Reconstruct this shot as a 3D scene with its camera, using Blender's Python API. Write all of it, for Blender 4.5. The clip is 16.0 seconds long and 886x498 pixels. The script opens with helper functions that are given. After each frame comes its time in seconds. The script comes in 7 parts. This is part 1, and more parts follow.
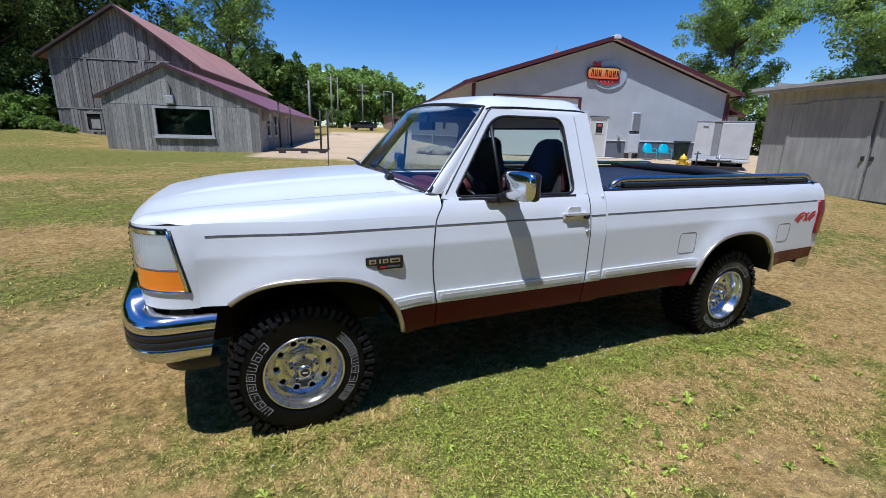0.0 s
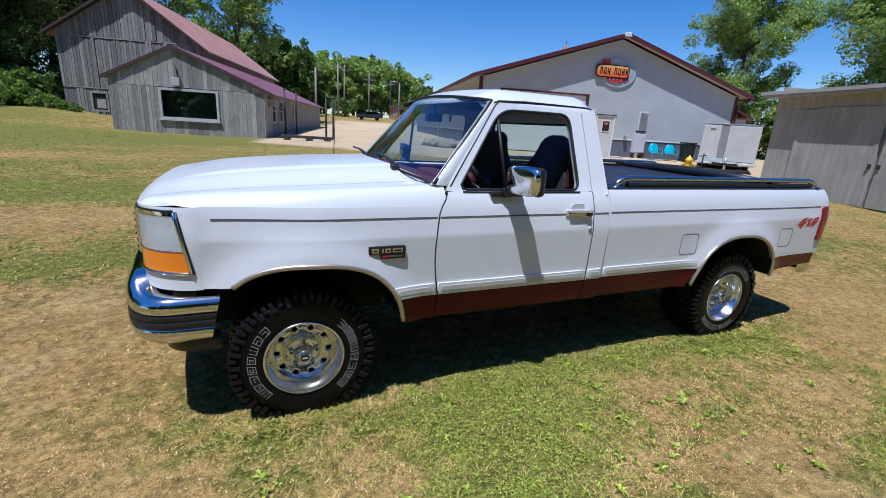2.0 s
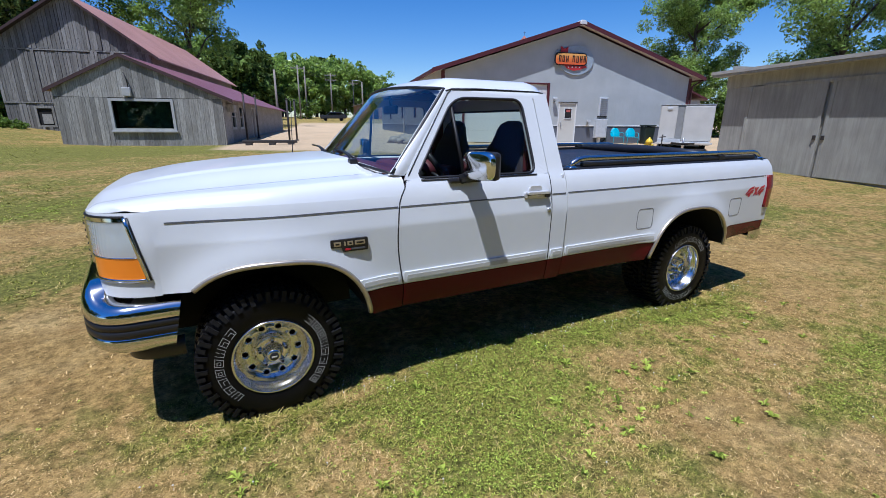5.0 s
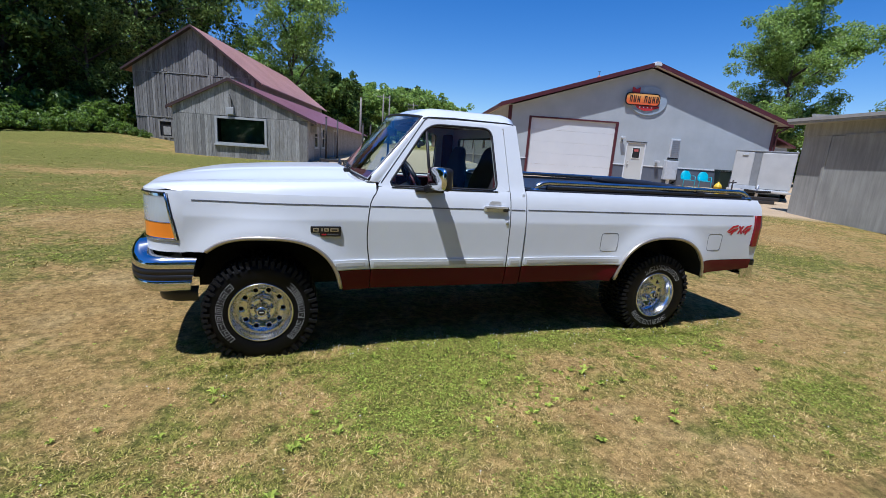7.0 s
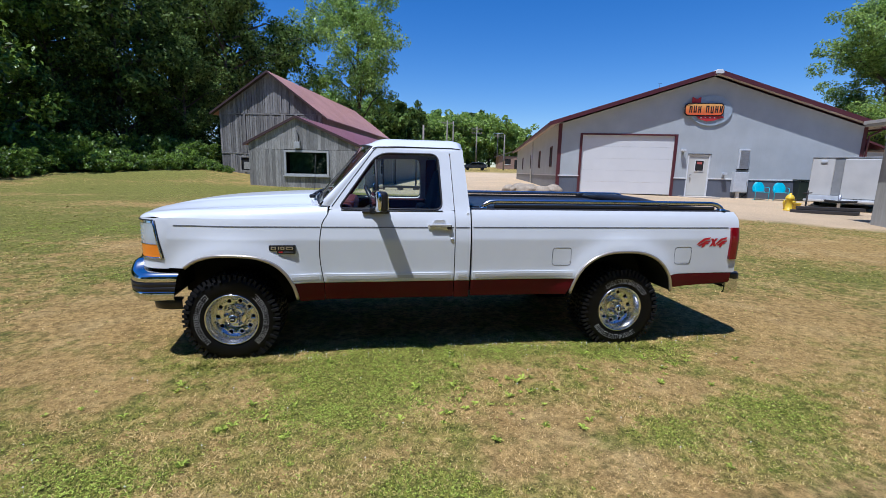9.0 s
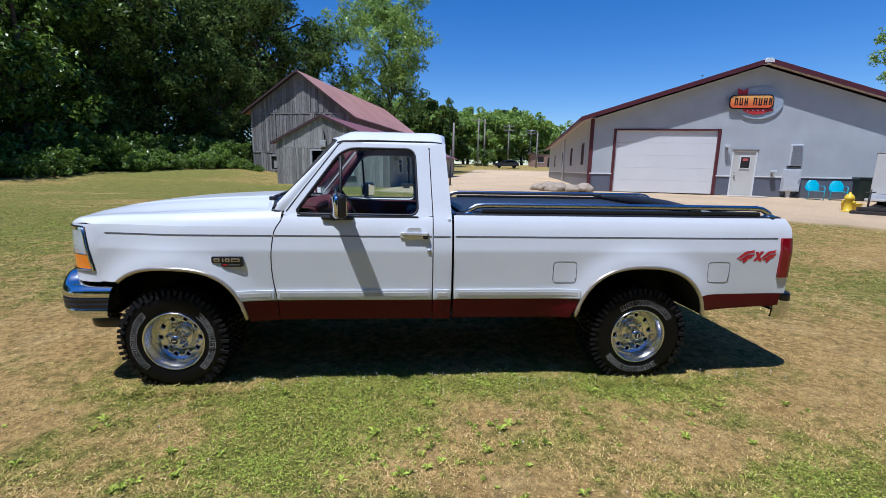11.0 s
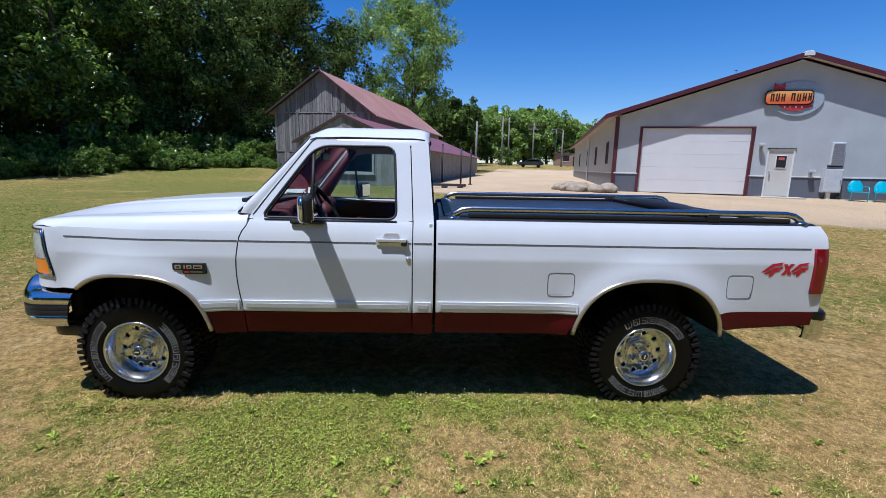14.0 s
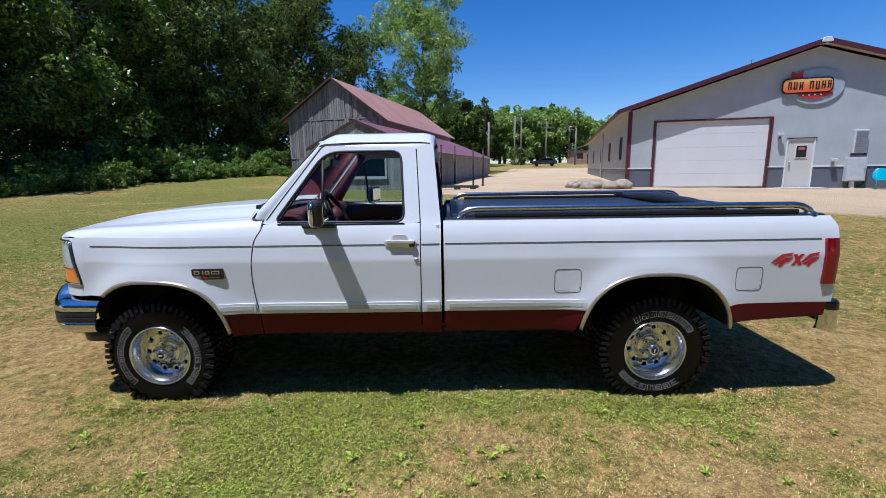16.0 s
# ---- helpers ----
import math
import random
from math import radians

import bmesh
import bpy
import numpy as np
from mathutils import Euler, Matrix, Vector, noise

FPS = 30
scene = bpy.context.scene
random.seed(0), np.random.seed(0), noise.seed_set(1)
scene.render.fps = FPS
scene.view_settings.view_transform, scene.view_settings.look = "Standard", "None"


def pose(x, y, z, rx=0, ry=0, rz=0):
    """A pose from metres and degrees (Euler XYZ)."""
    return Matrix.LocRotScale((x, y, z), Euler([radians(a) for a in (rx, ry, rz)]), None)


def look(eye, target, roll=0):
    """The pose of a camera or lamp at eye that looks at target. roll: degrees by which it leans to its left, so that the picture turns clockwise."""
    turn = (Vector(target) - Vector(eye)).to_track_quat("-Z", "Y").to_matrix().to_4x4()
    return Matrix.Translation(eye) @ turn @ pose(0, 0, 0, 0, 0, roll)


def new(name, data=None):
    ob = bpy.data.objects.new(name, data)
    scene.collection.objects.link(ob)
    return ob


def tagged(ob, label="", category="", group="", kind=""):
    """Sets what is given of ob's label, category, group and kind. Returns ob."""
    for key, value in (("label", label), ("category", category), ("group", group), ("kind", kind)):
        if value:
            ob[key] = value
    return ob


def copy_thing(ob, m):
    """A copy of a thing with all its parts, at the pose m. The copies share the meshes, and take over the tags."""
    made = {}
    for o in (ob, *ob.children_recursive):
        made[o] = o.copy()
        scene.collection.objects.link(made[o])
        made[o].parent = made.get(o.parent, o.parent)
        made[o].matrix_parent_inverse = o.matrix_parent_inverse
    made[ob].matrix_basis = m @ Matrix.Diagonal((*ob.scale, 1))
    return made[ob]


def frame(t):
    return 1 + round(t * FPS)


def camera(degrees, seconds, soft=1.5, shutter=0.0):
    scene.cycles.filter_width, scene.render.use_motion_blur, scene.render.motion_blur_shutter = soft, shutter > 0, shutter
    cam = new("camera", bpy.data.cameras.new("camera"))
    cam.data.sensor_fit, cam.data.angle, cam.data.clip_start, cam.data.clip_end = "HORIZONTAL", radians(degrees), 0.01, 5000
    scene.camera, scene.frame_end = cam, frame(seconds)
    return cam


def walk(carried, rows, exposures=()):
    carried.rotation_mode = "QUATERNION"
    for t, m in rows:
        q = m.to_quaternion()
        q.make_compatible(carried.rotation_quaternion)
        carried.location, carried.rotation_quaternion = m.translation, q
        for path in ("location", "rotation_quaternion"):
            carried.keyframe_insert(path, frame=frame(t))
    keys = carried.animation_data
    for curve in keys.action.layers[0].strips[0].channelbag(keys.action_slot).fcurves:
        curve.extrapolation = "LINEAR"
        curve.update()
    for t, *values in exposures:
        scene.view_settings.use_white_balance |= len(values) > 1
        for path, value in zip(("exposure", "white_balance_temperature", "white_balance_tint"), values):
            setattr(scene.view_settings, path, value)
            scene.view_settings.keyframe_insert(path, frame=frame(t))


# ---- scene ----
cam = camera(90.6, 16.0, soft=0.75)
PATH = [
    (0, (-0.203, -3.053, 1.615), (0.591, -1.289, 1.108), 1.5),
    (0.5, (-0.214, -3.05, 1.61), (0.577, -1.288, 1.092), 1.3),
    (1, (-0.218, -3.05, 1.613), (0.569, -1.289, 1.084), 1.1),
    (1.5, (-0.226, -3.054, 1.604), (0.556, -1.295, 1.064), 3.9),
    (2, (-0.216, -3.064, 1.612), (0.571, -1.306, 1.074), 3.6),
    (2.5, (-0.199, -3.068, 1.608), (0.593, -1.313, 1.067), 2.3),
    (3, (-0.202, -3.068, 1.61), (0.594, -1.314, 1.07), 1.9),
    (3.5, (-0.19, -3.063, 1.604), (0.606, -1.312, 1.056), 1.4),
    (4, (-0.186, -3.055, 1.592), (0.607, -1.308, 1.03), 1.3),
    (4.5, (-0.186, -3.093, 1.594), (0.659, -1.371, 1.029), 0.8),
    (4.7, (-0.184, -3.104, 1.589), (0.71, -1.406, 1.028), 0.3),
    (6.8, (0.188, -3.827, 1.528), (0.832, -1.983, 1.099), 3.9),
    (7, (0.261, -3.943, 1.536), (0.877, -2.091, 1.103), 3.9),
    (7.5, (0.514, -4.159, 1.535), (1.04, -2.275, 1.118), 0.6),
    (8, (0.763, -4.284, 1.551), (1.18, -2.369, 1.151), 1.9),
    (8.5, (0.939, -4.42, 1.555), (1.303, -2.486, 1.198), 0.3),
    (9, (1.139, -4.467, 1.592), (1.447, -2.523, 1.242), 1.3),
    (9.5, (1.373, -4.383, 1.586), (1.622, -2.429, 1.242), 1.0),
    (9.7, (1.403, -4.313, 1.6), (1.638, -2.358, 1.25), 0.9),
    (12, (1.747, -3.709, 1.596), (1.878, -1.747, 1.229), 1.3),
    (12.5, (1.766, -3.669, 1.599), (1.891, -1.708, 1.226), 1.3),
    (13, (1.868, -3.667, 1.605), (1.985, -1.705, 1.233), 2.0),
    (13.5, (1.93, -3.648, 1.608), (2.028, -1.685, 1.238), 2.0),
    (14, (1.921, -3.614, 1.607), (1.975, -1.649, 1.24), 1.2),
    (14.5, (1.923, -3.616, 1.605), (1.948, -1.65, 1.243), 0.6),
    (15, (1.937, -3.637, 1.606), (1.938, -1.669, 1.25), -0.6),
    (15.5, (1.958, -3.657, 1.603), (1.944, -1.689, 1.248), -0.9),
    (16, (1.973, -3.679, 1.604), (1.956, -1.711, 1.246), -0.8),
]
walk(cam, [(t, look(eye, target, roll)) for t, eye, target, roll in PATH], [(0.0, 0.03, 5520, 14.5), (16.0, 0.03, 5520, 14.5)])

# ---- light ----
SUN_DIR = Vector((-0.315, -0.245, 1.0)).normalized()      # towards the sun
world = bpy.data.worlds.new("sky")
scene.world = world
world.use_nodes = True
wn = world.node_tree.nodes
sky = wn.new("ShaderNodeTexSky")
sky.sky_type = "NISHITA"
sky.sun_disc = False
sky.sun_elevation = math.asin(SUN_DIR.z)
sky.sun_rotation = math.atan2(SUN_DIR.x, SUN_DIR.y)
sky.air_density, sky.dust_density, sky.ozone_density = 1.0, 0.2, 3.0
wn["Background"].inputs["Strength"].default_value = 0.115
tone = wn.new("ShaderNodeHueSaturation")
tone.inputs["Saturation"].default_value = 1.38
tone.inputs["Hue"].default_value = 0.508
world.node_tree.links.new(sky.outputs["Color"], tone.inputs["Color"])
world.node_tree.links.new(tone.outputs["Color"], wn["Background"].inputs["Color"])
sun = new("sun", bpy.data.lights.new("sun", "SUN"))
sun.data.energy, sun.data.angle, sun.data.color = 5.3, radians(0.53), (1.0, 0.955, 0.89)
sun.matrix_world = look(SUN_DIR * 60, (0, 0, 0))


# ---- material helpers ----
class Nodes:
    """A small wrapper to write node materials in few lines."""

    def __init__(self, name):
        self.mat = bpy.data.materials.new(name)
        self.mat.use_nodes = True
        self.tree = self.mat.node_tree
        self.bsdf = self.tree.nodes["Principled BSDF"]
        self.out = self.tree.nodes["Material Output"]

    def add(self, kind, **settings):
        node = self.tree.nodes.new("ShaderNode" + kind)
        for key, value in settings.items():
            if key == "op":
                node.operation = value
            elif key == "blend":
                node.data_type, node.blend_type = "RGBA", value
        return node

    def wire(self, a, b):
        self.tree.links.new(a, b)

    def coord(self, scale=(1, 1, 1), kind="Object"):
        c, m = self.add("TexCoord"), self.add("Mapping")
        m.inputs["Scale"].default_value = scale
        self.wire(c.outputs[kind], m.inputs["Vector"])
        return m.outputs["Vector"]

    def noise(self, scale, detail=4.0, rough=0.55, vec=None, warp=0.0):
        n = self.add("TexNoise")
        n.inputs["Scale"].default_value, n.inputs["Detail"].default_value = scale, detail
        n.inputs["Roughness"].default_value, n.inputs["Distortion"].default_value = rough, warp
        self.wire(vec if vec is not None else self.coord(), n.inputs["Vector"])
        return n.outputs["Fac"]

    def ramp(self, fac, *stops):
        r = self.add("ValToRGB")
        el = r.color_ramp.elements
        while len(el) < len(stops):
            el.new(0.5)
        for e, (p, c) in zip(el, stops):
            e.position, e.color = p, (c, c, c, 1) if isinstance(c, (int, float)) else (*c, 1)
        self.wire(fac, r.inputs["Fac"])
        return r.outputs["Color"]

    def mix(self, fac, a, b, blend="MIX"):
        m = self.add("Mix", blend=blend)
        for value, k in ((fac, 0), (a, 6), (b, 7)):
            if isinstance(value, (int, float)):
                m.inputs[k].default_value = value if k == 0 else (value, value, value, 1)
            elif isinstance(value, tuple):
                m.inputs[k].default_value = (*value, 1)
            else:
                self.wire(value, m.inputs[k])
        return m.outputs[2]

    def math(self, op, a, b=0.0, clamp=False):
        m = self.add("Math", op=op)
        m.use_clamp = clamp
        for k, value in enumerate((a, b)):
            if isinstance(value, (int, float)):
                m.inputs[k].default_value = value
            else:
                self.wire(value, m.inputs[k])
        return m.outputs[0]

    def split(self, vec):
        s = self.add("SeparateXYZ")
        self.wire(vec, s.inputs[0])
        return s.outputs

    def random(self):
        return self.add("ObjectInfo").outputs["Random"]

    def island(self):
        return self.add("NewGeometry").outputs["Random Per Island"]

    def bump(self, height, strength=0.3, distance=0.01):
        b = self.add("Bump")
        b.inputs["Strength"].default_value, b.inputs["Distance"].default_value = strength, distance
        self.wire(height, b.inputs["Height"])
        self.wire(b.outputs["Normal"], self.bsdf.inputs["Normal"])

    def set(self, **values):
        names = dict(color="Base Color", rough="Roughness", metal="Metallic", coat="Coat Weight", coat_rough="Coat Roughness",
                     trans="Transmission Weight", ior="IOR", spec="Specular IOR Level", sheen="Sheen Weight")
        for key, value in values.items():
            slot = self.bsdf.inputs[names[key]]
            if isinstance(value, (int, float)):
                slot.default_value = value
            elif isinstance(value, tuple):
                slot.default_value = (*value, 1)
            else:
                self.wire(value, slot)
        return self.mat


def plain(name, color, rough=0.5, metal=0.0, vary=0.12, scale=6.0, coat=0.0, bump=0.0, fine=80.0):
    """A surface with soft large and fine variation of one colour."""
    n = Nodes(name)
    large = n.ramp(n.noise(scale), (0.3, 1 - vary), (0.7, 1 + vary * 0.4))
    small = n.ramp(n.noise(fine, 2), (0.3, 1 - vary * 0.5), (0.7, 1.0))
    col = n.mix(1.0, n.mix(1.0, color, large, "MULTIPLY"), small, "MULTIPLY")
    if bump:
        n.bump(n.noise(fine, 3), bump)
    rg = n.math("ADD", n.math("MULTIPLY", n.noise(scale * 2), vary), rough - vary * 0.5)
    return n.set(color=col, rough=rg, metal=metal, coat=coat)


def glass(name, tint, gloss=0.09, shine=1.2):
    n = Nodes(name)
    tr, gl, mx, fr = n.add("BsdfTransparent"), n.add("BsdfGlossy"), n.add("MixShader"), n.add("Fresnel")
    tr.inputs["Color"].default_value = (*tint, 1)
    gl.inputs["Roughness"].default_value = 0.01
    fr.inputs["IOR"].default_value = 1.5
    n.wire(n.math("ADD", n.math("MULTIPLY", fr.outputs[0], shine), gloss * 0.4, True), mx.inputs[0])
    n.wire(tr.outputs[0], mx.inputs[1])
    n.wire(gl.outputs[0], mx.inputs[2])
    n.wire(mx.outputs[0], n.out.inputs["Surface"])
    return n.mat


# ---- mesh helpers ----
def mesh_object(name, verts, faces, material, parent=None, label="", smooth=False, thick=0.0, bevel=0.0):
    me = bpy.data.meshes.new(name)
    me.from_pydata([tuple(v) for v in verts], [], faces)
    me.validate()
    me.update()
    if smooth:
        me.polygons.foreach_set("use_smooth", [True] * len(me.polygons))
        # crisp borders: an edge with one face only
        count = {}
        for p in me.polygons:
            for key in p.edge_keys:
                count[key] = count.get(key, 0) + 1
        me.edges.foreach_set("use_edge_sharp", [count.get(e.key, 0) == 1 for e in me.edges])
    ob = new(name, me)
    if material:
        me.materials.append(material)
    if parent:
        ob.parent = parent
    if label:
        ob["label"] = label
    if thick:
        s = ob.modifiers.new("thickness", "SOLIDIFY")
        s.thickness, s.offset = thick, -1
    if bevel:
        b = ob.modifiers.new("edges", "BEVEL")
        b.width, b.segments, b.limit_method = bevel, 2, "ANGLE"
    return ob


def part(name, bm, material, parent, label="", smooth=False, bevel=0.0):
    """Links a bmesh as one mesh under a thing or a part."""
    me = bpy.data.meshes.new(name)
    bmesh.ops.recalc_face_normals(bm, faces=bm.faces)
    bm.to_mesh(me)
    bm.free()
    if smooth:
        me.polygons.foreach_set("use_smooth", [True] * len(me.polygons))
    ob = new(name, me)
    me.materials.append(material)
    if parent:
        ob.parent = parent
    if label:
        ob["label"] = label
    if bevel:
        b = ob.modifiers.new("edges", "BEVEL")
        b.width, b.segments, b.limit_method = bevel, 2, "ANGLE"
    return ob


def thing(name, label, category, m=None, group="", kind=""):
    ob = new(name)
    ob.empty_display_size = 0.2
    if m:
        ob.matrix_world = m
    return tagged(ob, label, category, group, kind)


def add_box(bm, x0, x1, y0, y1, z0, z1, m=None):
    vs = [bm.verts.new((x, y, z)) for z in (z0, z1) for y in (y0, y1) for x in (x0, x1)]
    if m:
        for v in vs:
            v.co = m @ v.co
    for f in ((0, 2, 3, 1), (4, 5, 7, 6), (0, 1, 5, 4), (2, 6, 7, 3), (0, 4, 6, 2), (1, 3, 7, 5)):
        bm.faces.new([vs[i] for i in f])


def box(name, x0, x1, y0, y1, z0, z1, material, parent=None, label="", bevel=0.004, m=None):
    bm = bmesh.new()
    add_box(bm, x0, x1, y0, y1, z0, z1, m)
    return part(name, bm, material, parent, label, bevel=bevel)


def add_tube(bm, points, radius, sides=8, closed=False, flat=None):
    """A swept tube along points; radius may be a list. flat scales the second axis."""
    pts = [Vector(p) for p in points]
    n, rings = len(pts), []
    side = None
    for i, p in enumerate(pts):
        a = pts[(i - 1) % n] if closed or i else p
        b = pts[(i + 1) % n] if closed or i < n - 1 else p
        d = (b - a).normalized()
        if side is None:
            side = d.orthogonal().normalized()
        side = (side - d * side.dot(d)).normalized()
        up = d.cross(side)
        r = radius[i] if isinstance(radius, (list, tuple)) else radius
        rings.append([bm.verts.new(p + (side * math.cos(k * math.tau / sides) + up * math.sin(k * math.tau / sides) * (flat or 1)) * r) for k in range(sides)])
    for i in range(n if closed else n - 1):
        a, b = rings[i], rings[(i + 1) % n]
        for k in range(sides):
            bm.faces.new((a[k], a[(k + 1) % sides], b[(k + 1) % sides], b[k]))
    if not closed:
        bm.faces.new(rings[0][::-1])
        bm.faces.new(rings[-1])


def tube(name, points, radius, material, parent=None, label="", sides=8, closed=False, flat=None):
    bm = bmesh.new()
    add_tube(bm, points, radius, sides, closed, flat)
    return part(name, bm, material, parent, label, smooth=True)


def add_lathe(bm, profile, steps=48, axis="y", centre=(0, 0, 0)):
    """Turns (radius, along) pairs about an axis."""
    c = Vector(centre)
    rings = []
    for r, h in profile:
        ring = []
        for k in range(steps):
            a = k * math.tau / steps
            p = (r * math.cos(a), h, r * math.sin(a)) if axis == "y" else (r * math.cos(a), r * math.sin(a), h)
            ring.append(bm.verts.new(c + Vector(p)))
        rings.append(ring)
    for a, b in zip(rings, rings[1:]):
        for k in range(steps):
            bm.faces.new((a[k], a[(k + 1) % steps], b[(k + 1) % steps], b[k]))
    return rings


def lathe(name, profile, material, parent=None, label="", steps=48, axis="y", centre=(0, 0, 0), caps=False):
    bm = bmesh.new()
    rings = add_lathe(bm, profile, steps, axis, centre)
    if caps:
        bm.faces.new(rings[0])
        bm.faces.new(rings[-1])
    return part(name, bm, material, parent, label, smooth=True)


def smooth_step(t):
    t = min(1.0, max(0.0, t))
    return t * t * (3 - 2 * t)

# ---- materials of the place ----
# patches of the lawn: centre, reach along x and y, and how far they are parched or lush
PARCHED = ((-1.4, 0.5, 1.5, 2.0, 0.30), (2.25, -2.05, 0.60, 0.38, 0.30), (2.2, -1.38, 0.38, 0.24, 0.26), (2.5, -2.6, 0.55, 0.35, 0.26), (3.4, -1.65, 0.65, 0.30, 0.26),
           (5.6, -0.3, 2.2, 1.3, 0.26), (-2.4, 4.3, 2.4, 1.2, 0.34), (-6.0, 12.0, 6.0, 1.8, 0.20), (4.6, -1.3, 1.0, 0.6, 0.20), (1.9, -2.4, 0.40, 0.30, 0.26),
           (10.5, 3.6, 4.5, 4.0, 0.22), (-0.8, -1.35, 0.65, 0.45, 0.30), (-12.0, 15.5, 5.0, 1.5, 0.16), (-1.5, -0.9, 1.0, 0.6, 0.24), (4.8, -2.5, 0.9, 0.5, 0.22))
LUSH = ((1.1, -1.25, 1.0, 0.50, 0.32), (1.9, -0.90, 3.0, 0.28, 0.30), (3.3, -1.05, 0.8, 0.30, 0.25), (-3.2, 6.5, 7.5, 1.5, 0.36), (-1.9, 2.3, 1.8, 0.9, 0.30),
        (0.85, -1.75, 0.75, 0.42, 0.30), (-0.35, -2.35, 0.65, 0.42, 0.30), (8.5, 1.6, 2.6, 1.6, 0.20), (-9.0, 20.0, 12.0, 5.5, 0.32), (1.45, -2.6, 0.5, 0.35, 0.30),
        (3.85, -2.1, 0.6, 0.40, 0.28), (-14.0, 9.0, 8.0, 4.0, 0.25), (-14.0, 27.0, 8.0, 7.0, 0.34), (-2.0, 19.5, 10.0, 4.5, 0.34), (-10.0, 15.0, 18.0, 10.0, 0.15), (2.95, -2.25, 0.40, 0.30, 0.22),
        (-7.0, 4.0, 3.5, 3.0, 0.30), (-8.0, 8.0, 10.0, 6.0, 0.14), (9.0, 4.5, 4.0, 3.0, 0.14))
PATCHES = tuple((a, b, c, d, 1.3 * e) for a, b, c, d, e in PARCHED) + tuple((a, b, c, d, -1.25 * e) for a, b, c, d, e in LUSH)


def make_ground_nodes(n):
    """Masks of the lawn in world metres: dryness 0..1 and gravel 0..1."""
    vec = n.coord()
    xyz = n.split(vec)
    big = n.noise(0.8, 5, 0.62, n.coord((1.0, 1.7, 1)), 0.6)
    mid = n.noise(2.8, 4, 0.6)
    dry = n.math("ADD", n.math("MULTIPLY", big, 0.50), n.math("MULTIPLY", mid, 0.34))
    # tufts and bare spots a hand or two across
    dry = n.math("ADD", dry, n.math("MULTIPLY", n.math("SUBTRACT", n.noise(7, 4, 0.62), 0.37), 0.62))
    for cx, cy, rx, ry, amount in PATCHES:
        m, g = n.add("Mapping"), n.add("TexGradient")
        m.inputs["Location"].default_value = (-cx / rx, -cy / ry, 0)
        m.inputs["Scale"].default_value = (1 / rx, 1 / ry, 0)
        g.gradient_type = "QUADRATIC_SPHERE"
        n.wire(vec, m.inputs["Vector"])
        n.wire(m.outputs["Vector"], g.inputs["Vector"])
        dry = n.math("ADD", dry, n.math("MULTIPLY", g.outputs["Fac"], amount))
    dry = n.ramp(dry, (0.385, 0.0), (0.60, 1.0))
    # the gravel yard begins along a slanting line
    edge = n.math("ADD", n.math("MULTIPLY", xyz[0], 0.66), n.math("MULTIPLY", xyz[1], 0.75))
    edge = n.math("ADD", edge, n.math("MULTIPLY", n.math("SUBTRACT", n.noise(0.8, 4), 0.5), 1.6))
    gravel = n.math("MULTIPLY", n.math("SUBTRACT", edge, 13.8), 1.2, True)
    yard = n.math("ADD", n.math("SUBTRACT", xyz[0], n.math("MULTIPLY", xyz[1], 0.25)), 5.2)
    gravel = n.math("MULTIPLY", gravel, n.math("MULTIPLY", yard, 1.4, True))
    gravel = n.math("MULTIPLY", gravel, n.math("MULTIPLY", n.math("SUBTRACT", 74.0, xyz[1]), 0.2, True))
    return dry, gravel, mid


def ground_material():
    n = Nodes("lawn_and_gravel")
    dry, gravel, mid = make_ground_nodes(n)
    fine = n.ramp(n.math("ADD", n.math("MULTIPLY", n.noise(30, 4, 0.7), 0.45), n.math("MULTIPLY", n.noise(150, 3, 0.75), 0.55)), (0.36, 0.0), (0.64, 1.0))
    tuft = n.ramp(n.noise(14, 3, 0.65), (0.35, 0.62), (0.62, 1.12))
    green = n.mix(fine, (0.045, 0.047, 0.013), (0.38, 0.365, 0.085))
    straw = n.mix(fine, (0.155, 0.100, 0.034), (0.67, 0.445, 0.160))
    soil = n.mix(n.ramp(n.noise(1.9, 4), (0.55, 0.0), (0.72, 0.5)), straw, (0.32, 0.185, 0.066))
    soil = n.mix(n.ramp(n.noise(1.5, 5, 0.65), (0.50, 0.0), (0.70, 0.45)), soil, n.mix(fine, (0.40, 0.285, 0.11), (0.86, 0.65, 0.31)))
    lawn = n.mix(dry, green, soil)
    stone = n.mix(n.noise(60, 4), (0.31, 0.215, 0.118), (0.82, 0.63, 0.40))
    stone = n.mix(n.ramp(n.noise(0.35, 4), (0.4, 0.0), (0.7, 0.35)), stone, (0.30, 0.24, 0.17))
    n.bump(fine, 0.7, 0.02)
    return n.set(color=n.mix(gravel, n.mix(1.0, lawn, tuft, "MULTIPLY"), stone), rough=0.95, spec=0.1)


def grass_material():
    n = Nodes("grass_blades")
    dry, gravel, mid = make_ground_nodes(n)
    r = n.island()
    green = n.ramp(r, (0.0, (0.055, 0.060, 0.012)), (0.45, (0.225, 0.240, 0.036)), (0.85, (0.36, 0.35, 0.07)), (1.0, (0.66, 0.49, 0.21)))
    straw = n.ramp(r, (0.0, (0.12, 0.11, 0.025)), (0.25, (0.36, 0.24, 0.08)), (0.8, (0.64, 0.43, 0.165)), (1.0, (0.82, 0.61, 0.29)))
    n.set(color=n.mix(dry, green, straw), rough=0.8, spec=0.08)
    return n.mat


